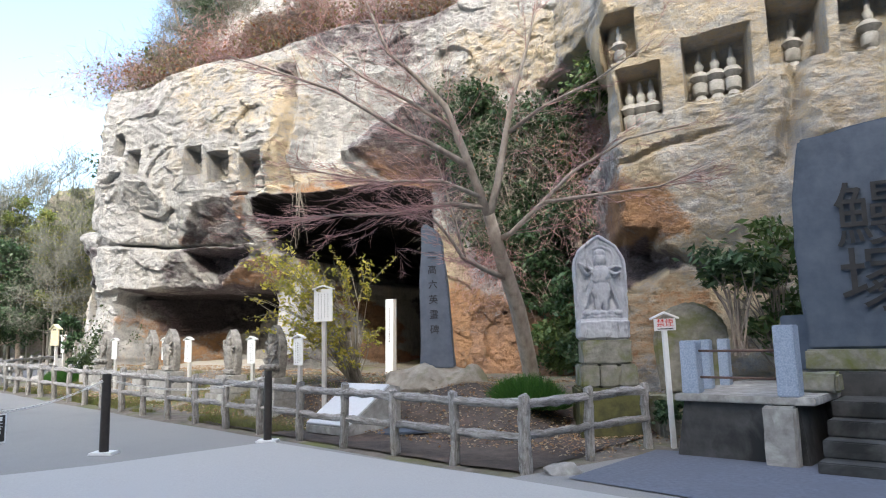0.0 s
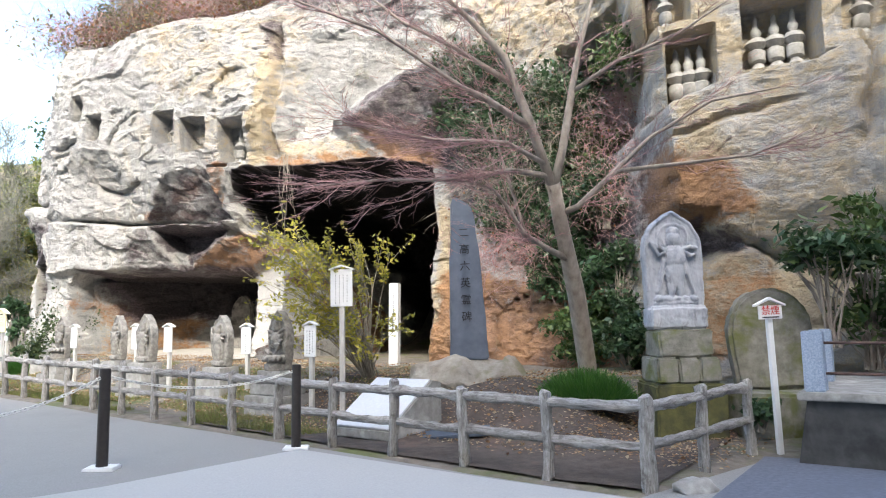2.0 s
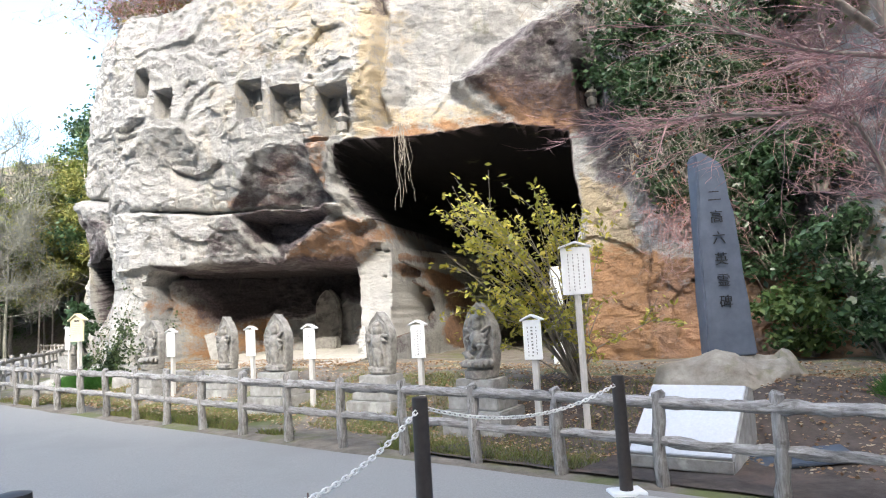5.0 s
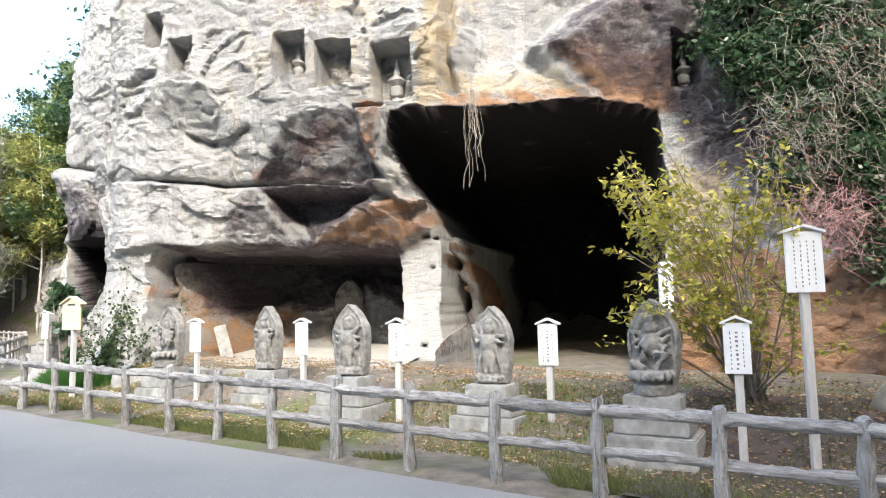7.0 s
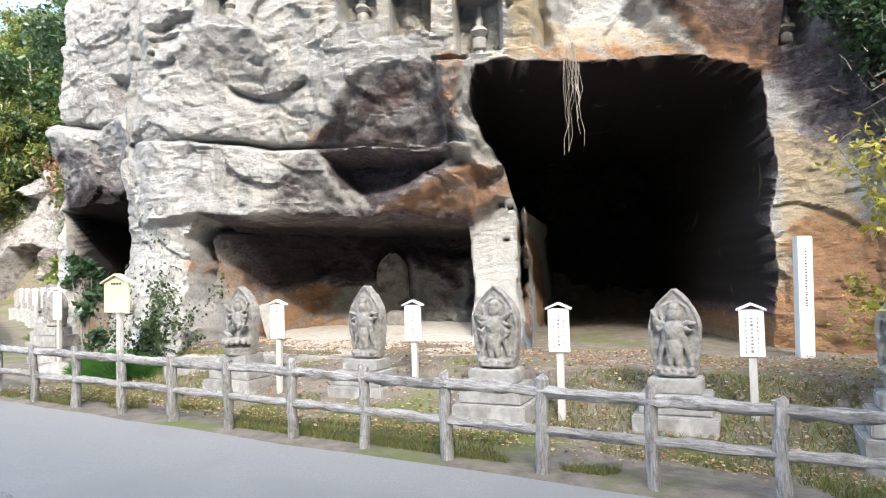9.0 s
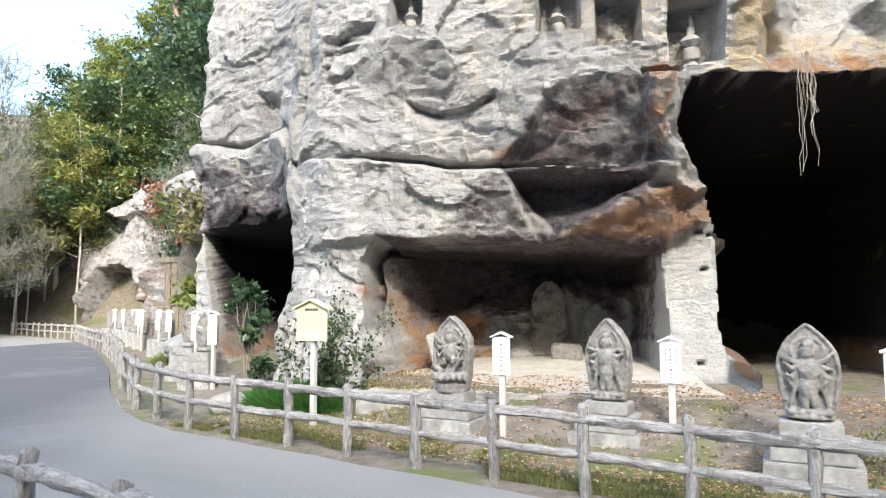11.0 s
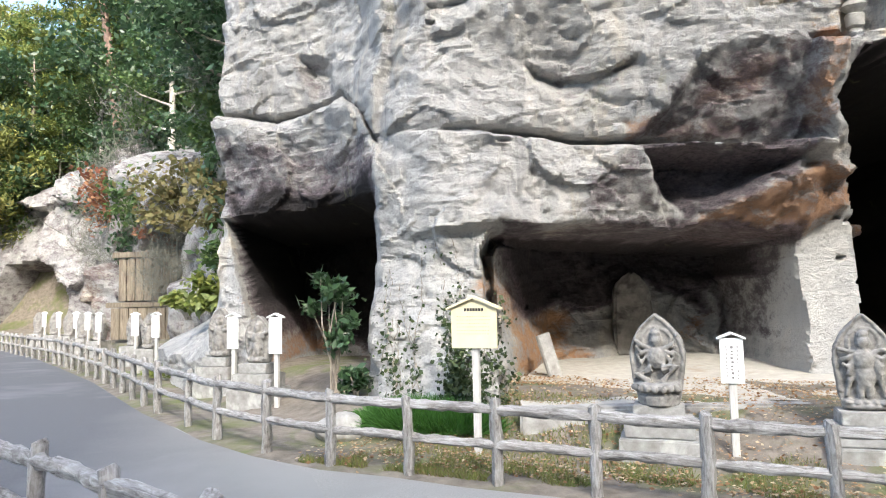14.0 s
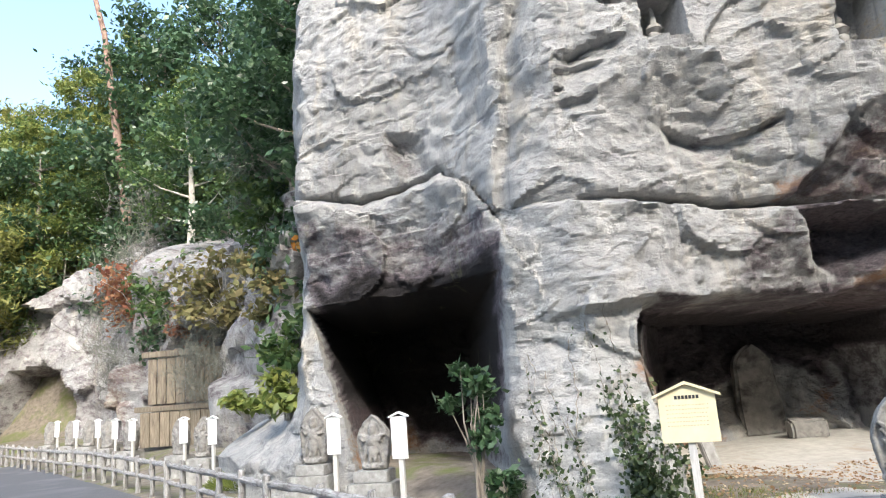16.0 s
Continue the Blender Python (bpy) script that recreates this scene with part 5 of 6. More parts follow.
ob = carved(bm, PALESTONE, 0.012, 40)
ob.matrix_world = pose(x, y + 0.02, top, 0, 0, -3)
tagged(ob, "pale bluish carved stone relief of a standing figure", "statue")

# round-headed stone behind the railing
x, y = 3.62, 9.95
ob = mesh_ob("rounded_stone", rough_up(prism(arch(1.05, 1.35, 0.02, 0.1), -0.16, 0.16, 0.05), 0.03, 0.4, 3), MOSSY, True, 40)
ob.matrix_world = pose(x, y, 0.55, -4, 0, -12)
tagged(ob, "rounded mossy upright stone against the cliff", "stone")
tagged(mesh_ob("stone_footing", rough_up(box(2.9, 4.4, 9.3, 10.0, -0.1, 0.56, 0.04), 0.03, 0.3, 3), MOSSY), "low mossy stone footing under the rounded stone", "stone")


# ---------------------------------------------------------------- the great dark monument
# frame of reference: its front runs along (0.66, -0.75)
MON = pose(2.62, 7.95, 0.0, 0, 0, -41)
root = thing("monument_terrace", MON, "stained concrete terrace with a stone kerb and steps", "terrace")
part("wall", rough_up(prism([(0.02, 0), (1.42, 0), (1.34, 0.66), (0.14, 0.66)], 0.0, 2.6, 0.01), 0.006, 0.3, 2), CONCRETE, root)
part("coping", rough_up(box(0.06, 1.52, -0.06, 2.6, 0.662, 0.745, 0.012), 0.005, 0.2, 2), PLINTH, root, "pale worn stone coping")
part("end_block", rough_up(box(1.02, 1.34, -0.16, 0.0, 0.0, 0.655, 0.02), 0.01, 0.2, 2), PLINTH, root, "rough lichen-covered end block")
for k in range(4):
    part("stair", rough_up(box(1.55, 3.9, -0.35 + 0.27 * k, 2.6, 0.17 * k, 0.17 * k + 0.168, 0.012), 0.005, 0.2, 2), CONCRETE, root)


def granite_post(u, v, h=0.72, w=0.19):
    ob = mesh_ob("granite_post", rough_up(box(-w / 2, w / 2, -w / 2, w / 2, 0, h, 0.012), 0.004, 0.1, 2), GRANITE)
    ob.matrix_world = MON @ pose(u, v, 0.745)
    return tagged(ob, "square blue-grey granite railing post on the terrace", "post", "granite railing posts")


for u, v, h, w in ((0.22, 0.1, 0.60, 0.19), (1.27, 0.05, 0.75, 0.21), (0.16, 0.75, 0.6, 0.13), (0.18, 1.35, 0.6, 0.13)):
    granite_post(u, v, h, w)
for hh in (0.18, 0.48):
    bm = bmesh.new()
    tube(bm, [(0.31, 0.1, 0.745 + hh), (1.17, 0.06, 0.745 + hh)], [0.014, 0.014], 10)
    ob = mesh_ob("iron_rail", bm, IRON, True)
    ob.matrix_world = MON
    tagged(ob, "rusted iron rail between two granite posts", "rail")
ob = mesh_ob("dark_tablet", rough_up(box(0.85, 1.75, 1.5, 1.62, 0.745, 1.62, 0.02), 0.01, 0.3, 2), SLATE2)
ob.matrix_world = MON
tagged(ob, "low dark slate tablet on the terrace", "stele")
ob = mesh_ob("offering_stone", rough_up(box(1.0, 1.6, 0.6, 0.95, 0.745, 0.96, 0.03), 0.02, 0.2, 3), MOSSY)
ob.matrix_world = MON
tagged(ob, "long lichen-spotted stone trough on the terrace", "stone")

MON2 = pose(4.40, 8.25, 0.0, 0, 0, -33)
root = thing("stone_platform", MON2, "stepped dark stone platform under the great slate", "platform")
part("plinth", rough_up(box(-0.1, 3.0, -0.3, 0.75, 0, 0.95, 0.02), 0.008, 0.3, 2), CONCRETE, root)
part("course", rough_up(box(0.0, 2.9, -0.2, 0.6, 0.952, 1.2, 0.02), 0.008, 0.3, 2), MOSSY, root)
root = thing("great_stele", MON2 @ pose(0, 0, 1.2), "huge rough dark slate stele with two carved characters", "stele")
out_ = [(0.04, 0), (2.75, 0), (2.85, 1.2), (2.7, 2.3), (2.4, 2.62), (1.4, 2.72), (0.6, 2.66), (0.12, 2.58), (0.04, 2.1), (-0.02, 1.2), (0.0, 0.5)]
part("slab", rough_up(prism(out_, -0.1, 0.22, 0.03), 0.03, 0.4, 3, 2), SLATE2, root, smooth=True, angle=35)
for k, ch in enumerate("鰻塚"):
    lettering(ch, 0.84, pose(0.84, -0.135, 1.52 - 0.78 * k, 90), INK, root, 0.012, "large carved character")


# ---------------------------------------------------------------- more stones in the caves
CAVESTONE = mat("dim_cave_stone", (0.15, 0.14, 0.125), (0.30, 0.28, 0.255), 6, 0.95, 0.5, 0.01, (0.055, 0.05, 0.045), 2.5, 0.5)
x, y = cliff_point(-13.66, float(cliff_depth(np.array([-13.66]), np.array([1.7]))[0]) - 0.30)
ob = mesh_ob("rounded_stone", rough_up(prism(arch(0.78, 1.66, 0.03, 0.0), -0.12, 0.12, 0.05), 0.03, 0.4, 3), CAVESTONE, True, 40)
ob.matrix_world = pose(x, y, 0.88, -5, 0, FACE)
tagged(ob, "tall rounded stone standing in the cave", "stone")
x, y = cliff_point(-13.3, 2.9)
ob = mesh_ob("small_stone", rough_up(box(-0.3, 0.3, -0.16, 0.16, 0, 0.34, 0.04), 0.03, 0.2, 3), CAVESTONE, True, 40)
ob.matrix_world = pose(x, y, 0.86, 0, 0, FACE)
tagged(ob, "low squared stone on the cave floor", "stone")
x, y = cliff_point(-15.55, 1.2)
ob = mesh_ob("leaning_slab", rough_up(box(-0.13, 0.13, -0.04, 0.04, 0, 0.75, 0.015), 0.015, 0.2, 2), PLINTH, True, 40)
ob.matrix_world = pose(x, y, 0.76, -8, -14, FACE + 35)
tagged(ob, "narrow grey slab leaning against the cave wall", "stone")
bm = bmesh.new()
bmesh.ops.create_icosphere(bm, subdivisions=3, radius=1)
for v in bm.verts:
    v.co = (v.co.x * 0.34, v.co.y * 0.26, v.co.z * 0.22)
ob = mesh_ob("boulder", rough_up(rough_up(bm, 0.06, 0.25), 0.015, 0.08), PLINTH, True, 45)
ob.matrix_world = pose(-12.35, 20.35, gz(-12.35, 20.35) + 0.1)
tagged(ob, "pale rounded boulder behind the log fence", "boulder")
bm = bmesh.new()
bmesh.ops.create_icosphere(bm, subdivisions=3, radius=1)
for v in bm.verts:
    v.co = (v.co.x * 0.2, v.co.y * 0.13, v.co.z * 0.09)
ob = mesh_ob("stone", rough_up(rough_up(bm, 0.05, 0.15), 0.015, 0.06), PLINTH, True, 45)
ob.matrix_world = pose(1.15, 7.05, float(level(1.15, 7.05)) + 0.02)
tagged(ob, "flat pale stone lying by the fence corner", "stone")


# warning plate hung on the chain
mid = rope_tops[1].lerp(rope_tops[2], 0.54) - Vector((0, 0, 0.30))
ang = math.degrees(math.atan2(rope_tops[1].y - rope_tops[2].y, rope_tops[1].x - rope_tops[2].x))
root = thing("warning_plate", Matrix.Translation(mid) @ pose(0, 0, 0, 0, 0, ang), "black plate with white lettering hung from the chain", "sign")
part("frame", box(-0.27, 0.27, -0.008, 0.008, -0.33, -0.02, 0.003), WHITE, root, "white plate edge")
part("plate", box(-0.252, 0.252, -0.011, -0.0085, -0.312, -0.038), BLACK, root)
bm = bmesh.new()
for n_, zz, w_, h_, span in ((5, -0.075, 0.045, 0.042, 0.40), (22, -0.18, 0.012, 0.013, 0.42), (10, -0.217, 0.027, 0.026, 0.40), (3, -0.268, 0.03, 0.03, 0.10)):
    for k in range(n_):
        cx = span * (k / (n_ - 1) - 0.5)
        box(cx - w_ / 2, cx + w_ / 2, -0.0135, -0.0115, zz - h_ / 2, zz + h_ / 2, 0, bm)
part("writing", bm, WHITE, root)["kind"] = "stuff"
lettering("立ち入り禁止", 0.078, pose(0, -0.0125, -0.135, 90), WHITE, root, 0.001, "white painted characters")
for sx in (-0.22, 0.22):
    bm = bmesh.new()
    tube(bm, [(sx, 0, -0.03), (sx, 0, 0.03)], [0.004, 0.004], 6)
    part("hook", bm, IRON, root)

# pale sandy floor and kerb of the second cave
S_ = np.linspace(-16.3, -11.2, 40)
D_ = np.linspace(-1.25, 4.2, 30)
SS, DD = np.meshgrid(S_, D_)
XX, YY = cliff_point(SS, DD)
ZZ = 0.74 + 0.03 * fbm(SS * 1.2, DD * 1.2, SS * 0, 3) + 0.05 * np.clip(DD, 0, 4)
i_ = np.arange(29)[:, None] * 40 + np.arange(39)[None]
SAND = mat("pale_sand", (0.36, 0.335, 0.29), (0.50, 0.475, 0.42), 6, 0.95, 0.4, 0.01, (0.36, 0.30, 0.24), 1.5, 0.58)
me = array_mesh("sand_floor", np.stack([XX, YY, ZZ], -1).reshape(-1, 3), np.stack([i_, i_ + 1, i_ + 41, i_ + 40], -1).reshape(-1, 4), SAND, True)
tagged(new("sand_floor", me), "pale sandy floor of the open cave", "floor", kind="structure")
kx, ky = cliff_point(-13.75, -1.35)
kerb = mesh_ob("stone_kerb", rough_up(box(-2.6, 2.6, -0.14, 0.14, -0.15, 0.745, 0.03), 0.02, 0.25, 4), PLINTH)
kerb.matrix_world = pose(kx, ky, 0, 0, 0, FACE)
tagged(kerb, "low pale stone kerb retaining the cave floor", "kerb")


# dark earth bed of the memorial ground
EARTH = mat("dark_damp_earth", (0.05, 0.039, 0.032), (0.125, 0.098, 0.082), 7, 0.95, 0.7, 0.02, (0.17, 0.11, 0.085), 1.3, 0.56)
ub, wb = np.meshgrid(np.linspace(0.0, 0.36, 60), np.linspace(-0.015, 1.0, 34))
ex = 0.78 - 13.47 * ub + 0.65 * 3.4 * wb
ey = 7.1 + 11.82 * ub + 0.76 * 3.4 * wb
ez = np.maximum(ground(ex, ey), level(ex, ey) * 0 - 9) + 0.02 + 0.03 * fbm(ex * 2, ey * 2, ex * 0, 2) * 0.4
ib = np.arange(33)[:, None] * 60 + np.arange(59)[None]
me = array_mesh("earth_bed", np.stack([ex, ey, ez], -1).reshape(-1, 3), np.stack([ib, ib + 60, ib + 61, ib + 1], -1).reshape(-1, 4), EARTH, True)
tagged(new("ground_earth_bed", me), "dark damp earth inside the log fence", "ground", kind="structure")


# ---------------------------------------------------------------- far rock bluff with its cave and boarded recess
def far_point(s, d):
    return -21.0 + 0.866 * s + 0.5 * d, 50.0 - 0.5 * s + 0.866 * d


FAR_CAVE = [(-6.4, 0.0), (-0.6, 0.0), (-0.9, 2.4), (-1.9, 3.6), (-3.4, 5.0), (-5.6, 4.4)]
HUT = [(8.9, 0.5), (12.6, 0.5), (12.8, 4.6), (9.9, 4.8), (9.2, 3.6)]


def far_depth(s, z):
    q = s * 0
    ws, wz = s + 0.3 * fbm(s * 0.5, z * 0.5, q + 3, 3), z + 0.25 * fbm(s * 0.5, z * 0.5, q + 13, 3)
    d = np.interp(ws, [-30, -12, -6, 0, 3.2, 4.0, 6, 7.4, 9, 12, 16, 20, 26], [14, 5, 1.5, 0, -1.2, -3.4, -5, -7.6, -8.2, -10, -13.2, -16.5, -20])
    top = np.interp(s, [-30, -8, -2, 3, 4.5, 9, 14, 26], [5, 6.5, 9.0, 10.0, 8.0, 7.0, 7.5, 9])
    d = d + 0.12 * z + 2.2 * np.clip(wz - top, 0, 20) + facets(ws, wz, 3.4, 0.35, 0.4, 21) + facets(ws, wz, 1.1, 0.12, 0.3, 25)
    d = d + 0.08 * fbm(ws * 1.6, wz * 2.2, q + 2, 4)
    d = d + 4.0 * np.clip(inside(ws, wz, FAR_CAVE) / 0.5, 0, 1) + 1.3 * np.clip(inside(ws * 0.3 + s * 0.7, wz * 0.3 + z * 0.7, HUT) / 0.2, 0, 1)
    return d


def far_stain_shade(s, z):
    q = s * 0
    n1 = fbm(s * 0.4, z * 0.4, q + 71, 3)
    # sooty cave roof and its shade; the 0.46 floor paints the bluff as shaded
    soot_shade = np.maximum(0.7 * step(-0.3, 0.5, inside(s, z, FAR_CAVE)), 0.55 * step(0.3, 0.8, fbm(s * 0.35, z * 0.5, q + 9, 3)))
    return 0.25 * step(0.2, 0.7, n1) + 0.2 * step(4.0, 5.5, s) * step(12, 9, s), np.maximum(soot_shade, 0.46), 0.12 * step(-0.1, 0.6, -n1), q


bluff = field("rock_bluff", np.arange(-26, 17.4, 0.16), np.arange(-0.6, 14, 0.16), far_depth, far_stain_shade, far_point, ROCK, 35)
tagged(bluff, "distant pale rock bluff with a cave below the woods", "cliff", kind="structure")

root = thing("boarded_recess", pose(*far_point(10.9, -8.75), 0.0, 0, 0, -30), "old brown board partition in a rock recess", "partition")
for k in range(9):
    part("board", box(-1.5 + 0.34 * k, -1.5 + 0.34 * k + 0.3, 0, 0.05, 2.25, 3.75, 0.01), WOOD, root)
for k in range(10):
    part("board", box(-1.7 + 0.36 * k, -1.7 + 0.36 * k + 0.33, -0.12, -0.05, 0.9, 2.0, 0.01), WOOD, root)
part("beam", box(-1.9, 1.9, -0.16, 0.06, 2.02, 2.2, 0.02), WOOD, root)
part("lintel", box(-1.7, 1.8, -0.1, 0.08, 3.78, 3.98, 0.02), WOOD, root)

# statues and signs along the farther path
for k, (x, y, h) in enumerate(((-13.2, 23.26, 0.79), (-13.81, 24.99, 0.93), (-15.55, 30.6, 0.95), (-16.1, 32.2, 0.95), (-17.6, 36.2, 1.0), (-18.5, 38.6, 0.95), (-19.4, 41.0, 0.95), (-20.3, 43.0, 0.95), (-21.4, 45.2, 0.95))):
    pedestal(x, y, -35, 0.5, 1.08 if k < 2 else 0.95, "grey block pedestal beside the farther path", 1 if k > 1 else 2)
    statue(x, y, 1.08 if k < 2 else 0.95, -35, 0.5, h, 60 + k, "round-headed grey carved stone relief by the path", 2)
for k, (x, y) in enumerate(((-12.97, 22.63), (-13.59, 24.33), (-15.35, 30.0), (-16.0, 31.6), (-17.5, 35.5), (-18.2, 37.8), (-19.0, 40.2), (-20.0, 42.3), (-21.0, 44.5))):
    tablet_sign(x, y, -38, 1.86, 0.6, 0.24, ROWLABEL, "tablet signs by the farther path")


# ---------------------------------------------------------------- carved pagodas in the niches
def pagoda(s, d, z, h, label="small worn stone pagoda carved in a cliff niche"):
    bm = bmesh.new()
    w = h * 0.15
    prof = [(0, 1.0), (0.12, 0.5), (0.16, 0.9), (0.34, 0.95), (0.38, 0.6), (0.48, 1.25), (0.56, 0.9), (0.60, 0.45), (0.72, 0.55), (0.78, 0.3), (0.92, 0.35), (1.0, 0.1)]
    tube(bm, [(0, 0, q * h) for q, _ in prof], [w * r_ for _, r_ in prof], 12)
    ob = mesh_ob("stone_pagoda", rough_up(bm, 0.02, 0.12, 0, s), PLINTH, True, 50)
    x, y = cliff_point(s, d)
    ob.matrix_world = pose(x, y, z, 0, 0, FACE)
    return tagged(ob, label, "carving", "niche pagodas")


def face_at(s, z):
    return float(cliff_depth(np.array([s]), np.array([z]))[0])


for poly, many in list(zip(NICHES[1:], (1, 1, 0, 1, 1))) + list(zip(RIGHT_NICHES, (1, 3, 3, 1, 1, 1))):
    s0, s1, z0, z1 = poly[0][0], poly[1][0], poly[0][1], poly[2][1]
    for k in range(many):
        s = s0 + (s1 - s0) * (k + 1) / (many + 1)
        back = face_at(s, (z0 + z1) / 2)
        pagoda(s, back - 0.16, z0 + 0.03, (z1 - z0) * 0.85)


# ---------------------------------------------------------------- plants
def crown_points(n, centre, radius, clumps, r, flat=0.7):
    """Leaf places bunched into clumps round a centre, with gaps between."""
    c = r.normal(size=(clumps, 3))
    c /= np.linalg.norm(c, axis=1)[:, None]
    c = c * r.uniform(0.35, 1.0, (clumps, 1)) ** 0.6 * np.array([radius[0], radius[1], radius[2]])
    k = r.integers(0, clumps, n)
    size = 0.30 * np.mean(radius)
    return np.asarray(centre) + c[k] + r.normal(size=(n, 3)) * size * np.array([1, 1, flat]) * r.uniform(0.4, 1.0, (clumps, 1))[k]


def data_part(name, me, parent, label="", stuff=False):
    ob = new(name, me)
    ob.parent = parent
    if label:
        ob["label"] = label
    if stuff:
        ob["kind"] = "stuff"
    return ob


def shrub(name, x, y, z, radius, leaves, size, material, label, seed, stems=14, wood=None, lift=0.0, long=1.9, spread=1.0):
    r = np.random.default_rng(seed)
    root = thing(name, pose(x, y, z), label, "shrub")
    c = np.array([0, 0, radius[2] + lift])
    pts = crown_points(leaves, c, radius, max(8, leaves // 90), r)
    bm = bmesh.new()
    for k in range(stems):
        tip = pts[r.integers(0, leaves)]
        mid_ = np.array([tip[0] * 0.45, tip[1] * 0.45, tip[2] * 0.6]) + r.normal(size=3) * 0.05
        foot = r.normal(size=3) * 0.05 * spread
        foot[2] = -0.1
        tube(bm, [foot, mid_, tip], [0.018, 0.012, 0.004], 5)
    part("brushwood", bm, wood or BARK, root)["kind"] = "stuff"
    data_part("foliage", leaf_mesh("foliage", pts, size, material, long, 0.2, 0.2, seed), root)
    return root


# maple: bare, leaning to the road
MAPLE = thing("maple_tree", pose(1.35, 10.6, 0.55), "leafless maple with pale limbs and fine reddish twigs", "tree")
O = Vector((1.35, 10.6, 0.55))
MAPLE_ARMS = [
    ("trunk", [(1.36, 10.62, 0.45), (1.3, 10.5, 0.95), (1.1, 10.2, 1.86), (0.8, 9.72, 2.72), (0.65, 9.45, 3.2)], (0.135, 0.085)),
    ("limb", [(0.67, 9.47, 3.12), (0.33, 9.4, 4.1), (0.08, 9.38, 4.8), (-0.3, 9.3, 5.2), (-0.75, 9.25, 5.6), (-1.15, 9.2, 6.6)], (0.066, 0.016)),
    ("limb", [(0.66, 9.46, 3.15), (0.8, 9.5, 3.65), (0.95, 9.5, 4.4), (1.05, 9.5, 4.9), (1.3, 9.6, 5.7), (1.54, 9.6, 6.6)], (0.064, 0.016)),
    ("limb", [(0.78, 9.66, 2.85), (0.97, 9.5, 2.92), (1.44, 9.4, 3.35), (1.86, 9.3, 3.75), (2.64, 9.2, 4.2), (3.5, 9.1, 4.35)], (0.05, 0.01)),
    ("limb", [(0.92, 9.9, 2.3), (0.6, 9.7, 2.42), (0.27, 9.5, 2.58), (0.07, 9.4, 2.88), (-0.13, 9.3, 3.1), (-0.5, 9.25, 3.2)], (0.045, 0.012)),
    ("limb", [(0.40, 9.42, 3.9), (-0.2, 9.3, 4.25), (-0.5, 9.2, 4.35), (-1.5, 9.0, 4.95), (-2.95, 8.9, 5.45)], (0.05, 0.01)),
    ("limb", [(0.6, 9.45, 3.3), (0.1, 9.35, 3.35), (-0.7, 9.3, 3.22), (-1.5, 9.2, 3.2), (-2.4, 9.1, 3.1)], (0.04, 0.008)),
    ("limb", [(0.2, 9.4, 4.45), (-0.5, 9.6, 5.0), (-1.2, 9.9, 5.5), (-2.0, 10.0, 6.2)], (0.04, 0.01)),
    ("limb", [(1.44, 9.4, 3.35), (2.2, 9.2, 3.4), (3.0, 9.0, 3.45), (3.75, 8.9, 3.75)], (0.03, 0.008)),
    ("limb", [(0.95, 9.5, 4.4), (1.5, 9.3, 4.75), (2.2, 9.0, 5.0), (3.0, 8.8, 5.5)], (0.035, 0.008)),
    ("limb", [(0.30, 9.55, 2.55), (0.2, 9.6, 3.0), (0.05, 9.7, 3.6), (-0.1, 9.7, 4.2)], (0.03, 0.008)),
    ("limb", [(0.55, 9.43, 3.45), (0.0, 9.0, 3.6), (-0.9, 8.7, 3.55), (-1.9, 8.5, 3.7)], (0.035, 0.008)),
]
rt = np.random.default_rng(11)
twig_a, twig_b, fine_a, fine_b = [], [], [], []
for nm, pts, (ra, rb) in MAPLE_ARMS:
    pts = [Vector(p) - O for p in pts]
    n_ = len(pts)
    bm = tube(bmesh.new(), pts, [ra + (rb - ra) * k / (n_ - 1) for k in range(n_)], 10 if nm == "trunk" else 7, 0.25)
    part(nm, bm, BARK, MAPLE, smooth=True)
    if nm == "trunk":
        continue
    total = sum((b - a).length for a, b in zip(pts, pts[1:]))
    for k in range(int(total * ((18 if pts[-1].z < 3.4 else 10) if pts[-1].x < -1.5 else 5))):
        q = rt.uniform(0.15, 1.0) * (n_ - 1)
        i = min(int(q), n_ - 2)
        p = np.array(pts[i].lerp(pts[i + 1], q - i))
        along_ = np.array((pts[i + 1] - pts[i]).normalized())
        out = along_ * 0.9 + rt.normal(size=3) * (0.55, 0.6, 0.16)
        out /= np.linalg.norm(out)
        L = rt.uniform(0.35, 1.0)
        tip = p + out * L + (0, 0, -0.04)
        twig_a.append(p), twig_b.append(tip)
        for j in range(7):
            a = p + (tip - p) * rt.uniform(0.25, 1.0)
            dirn = out * 0.9 + rt.normal(size=3) * (0.5, 0.5, 0.14)
            b = a + dirn / np.linalg.norm(dirn) * rt.uniform(0.15, 0.45)
            fine_a.append(a), fine_b.append(b)
            for m_ in range(2):
                a2 = a + (b - a) * rt.uniform(0.3, 0.9)
                fine_a.append(a2), fine_b.append(a2 + (b - a) * 0.35 + rt.normal(size=3) * (0.07, 0.07, 0.03))
data_part("twig_haze", strip_mesh("twig_haze", twig_a, twig_b, 0.012, TWIG, 3), MAPLE, stuff=True)
data_part("twig_haze", strip_mesh("twig_haze", fine_a, fine_b, 0.0065, TWIG, 4), MAPLE, "hazy red-brown twig ends", True)

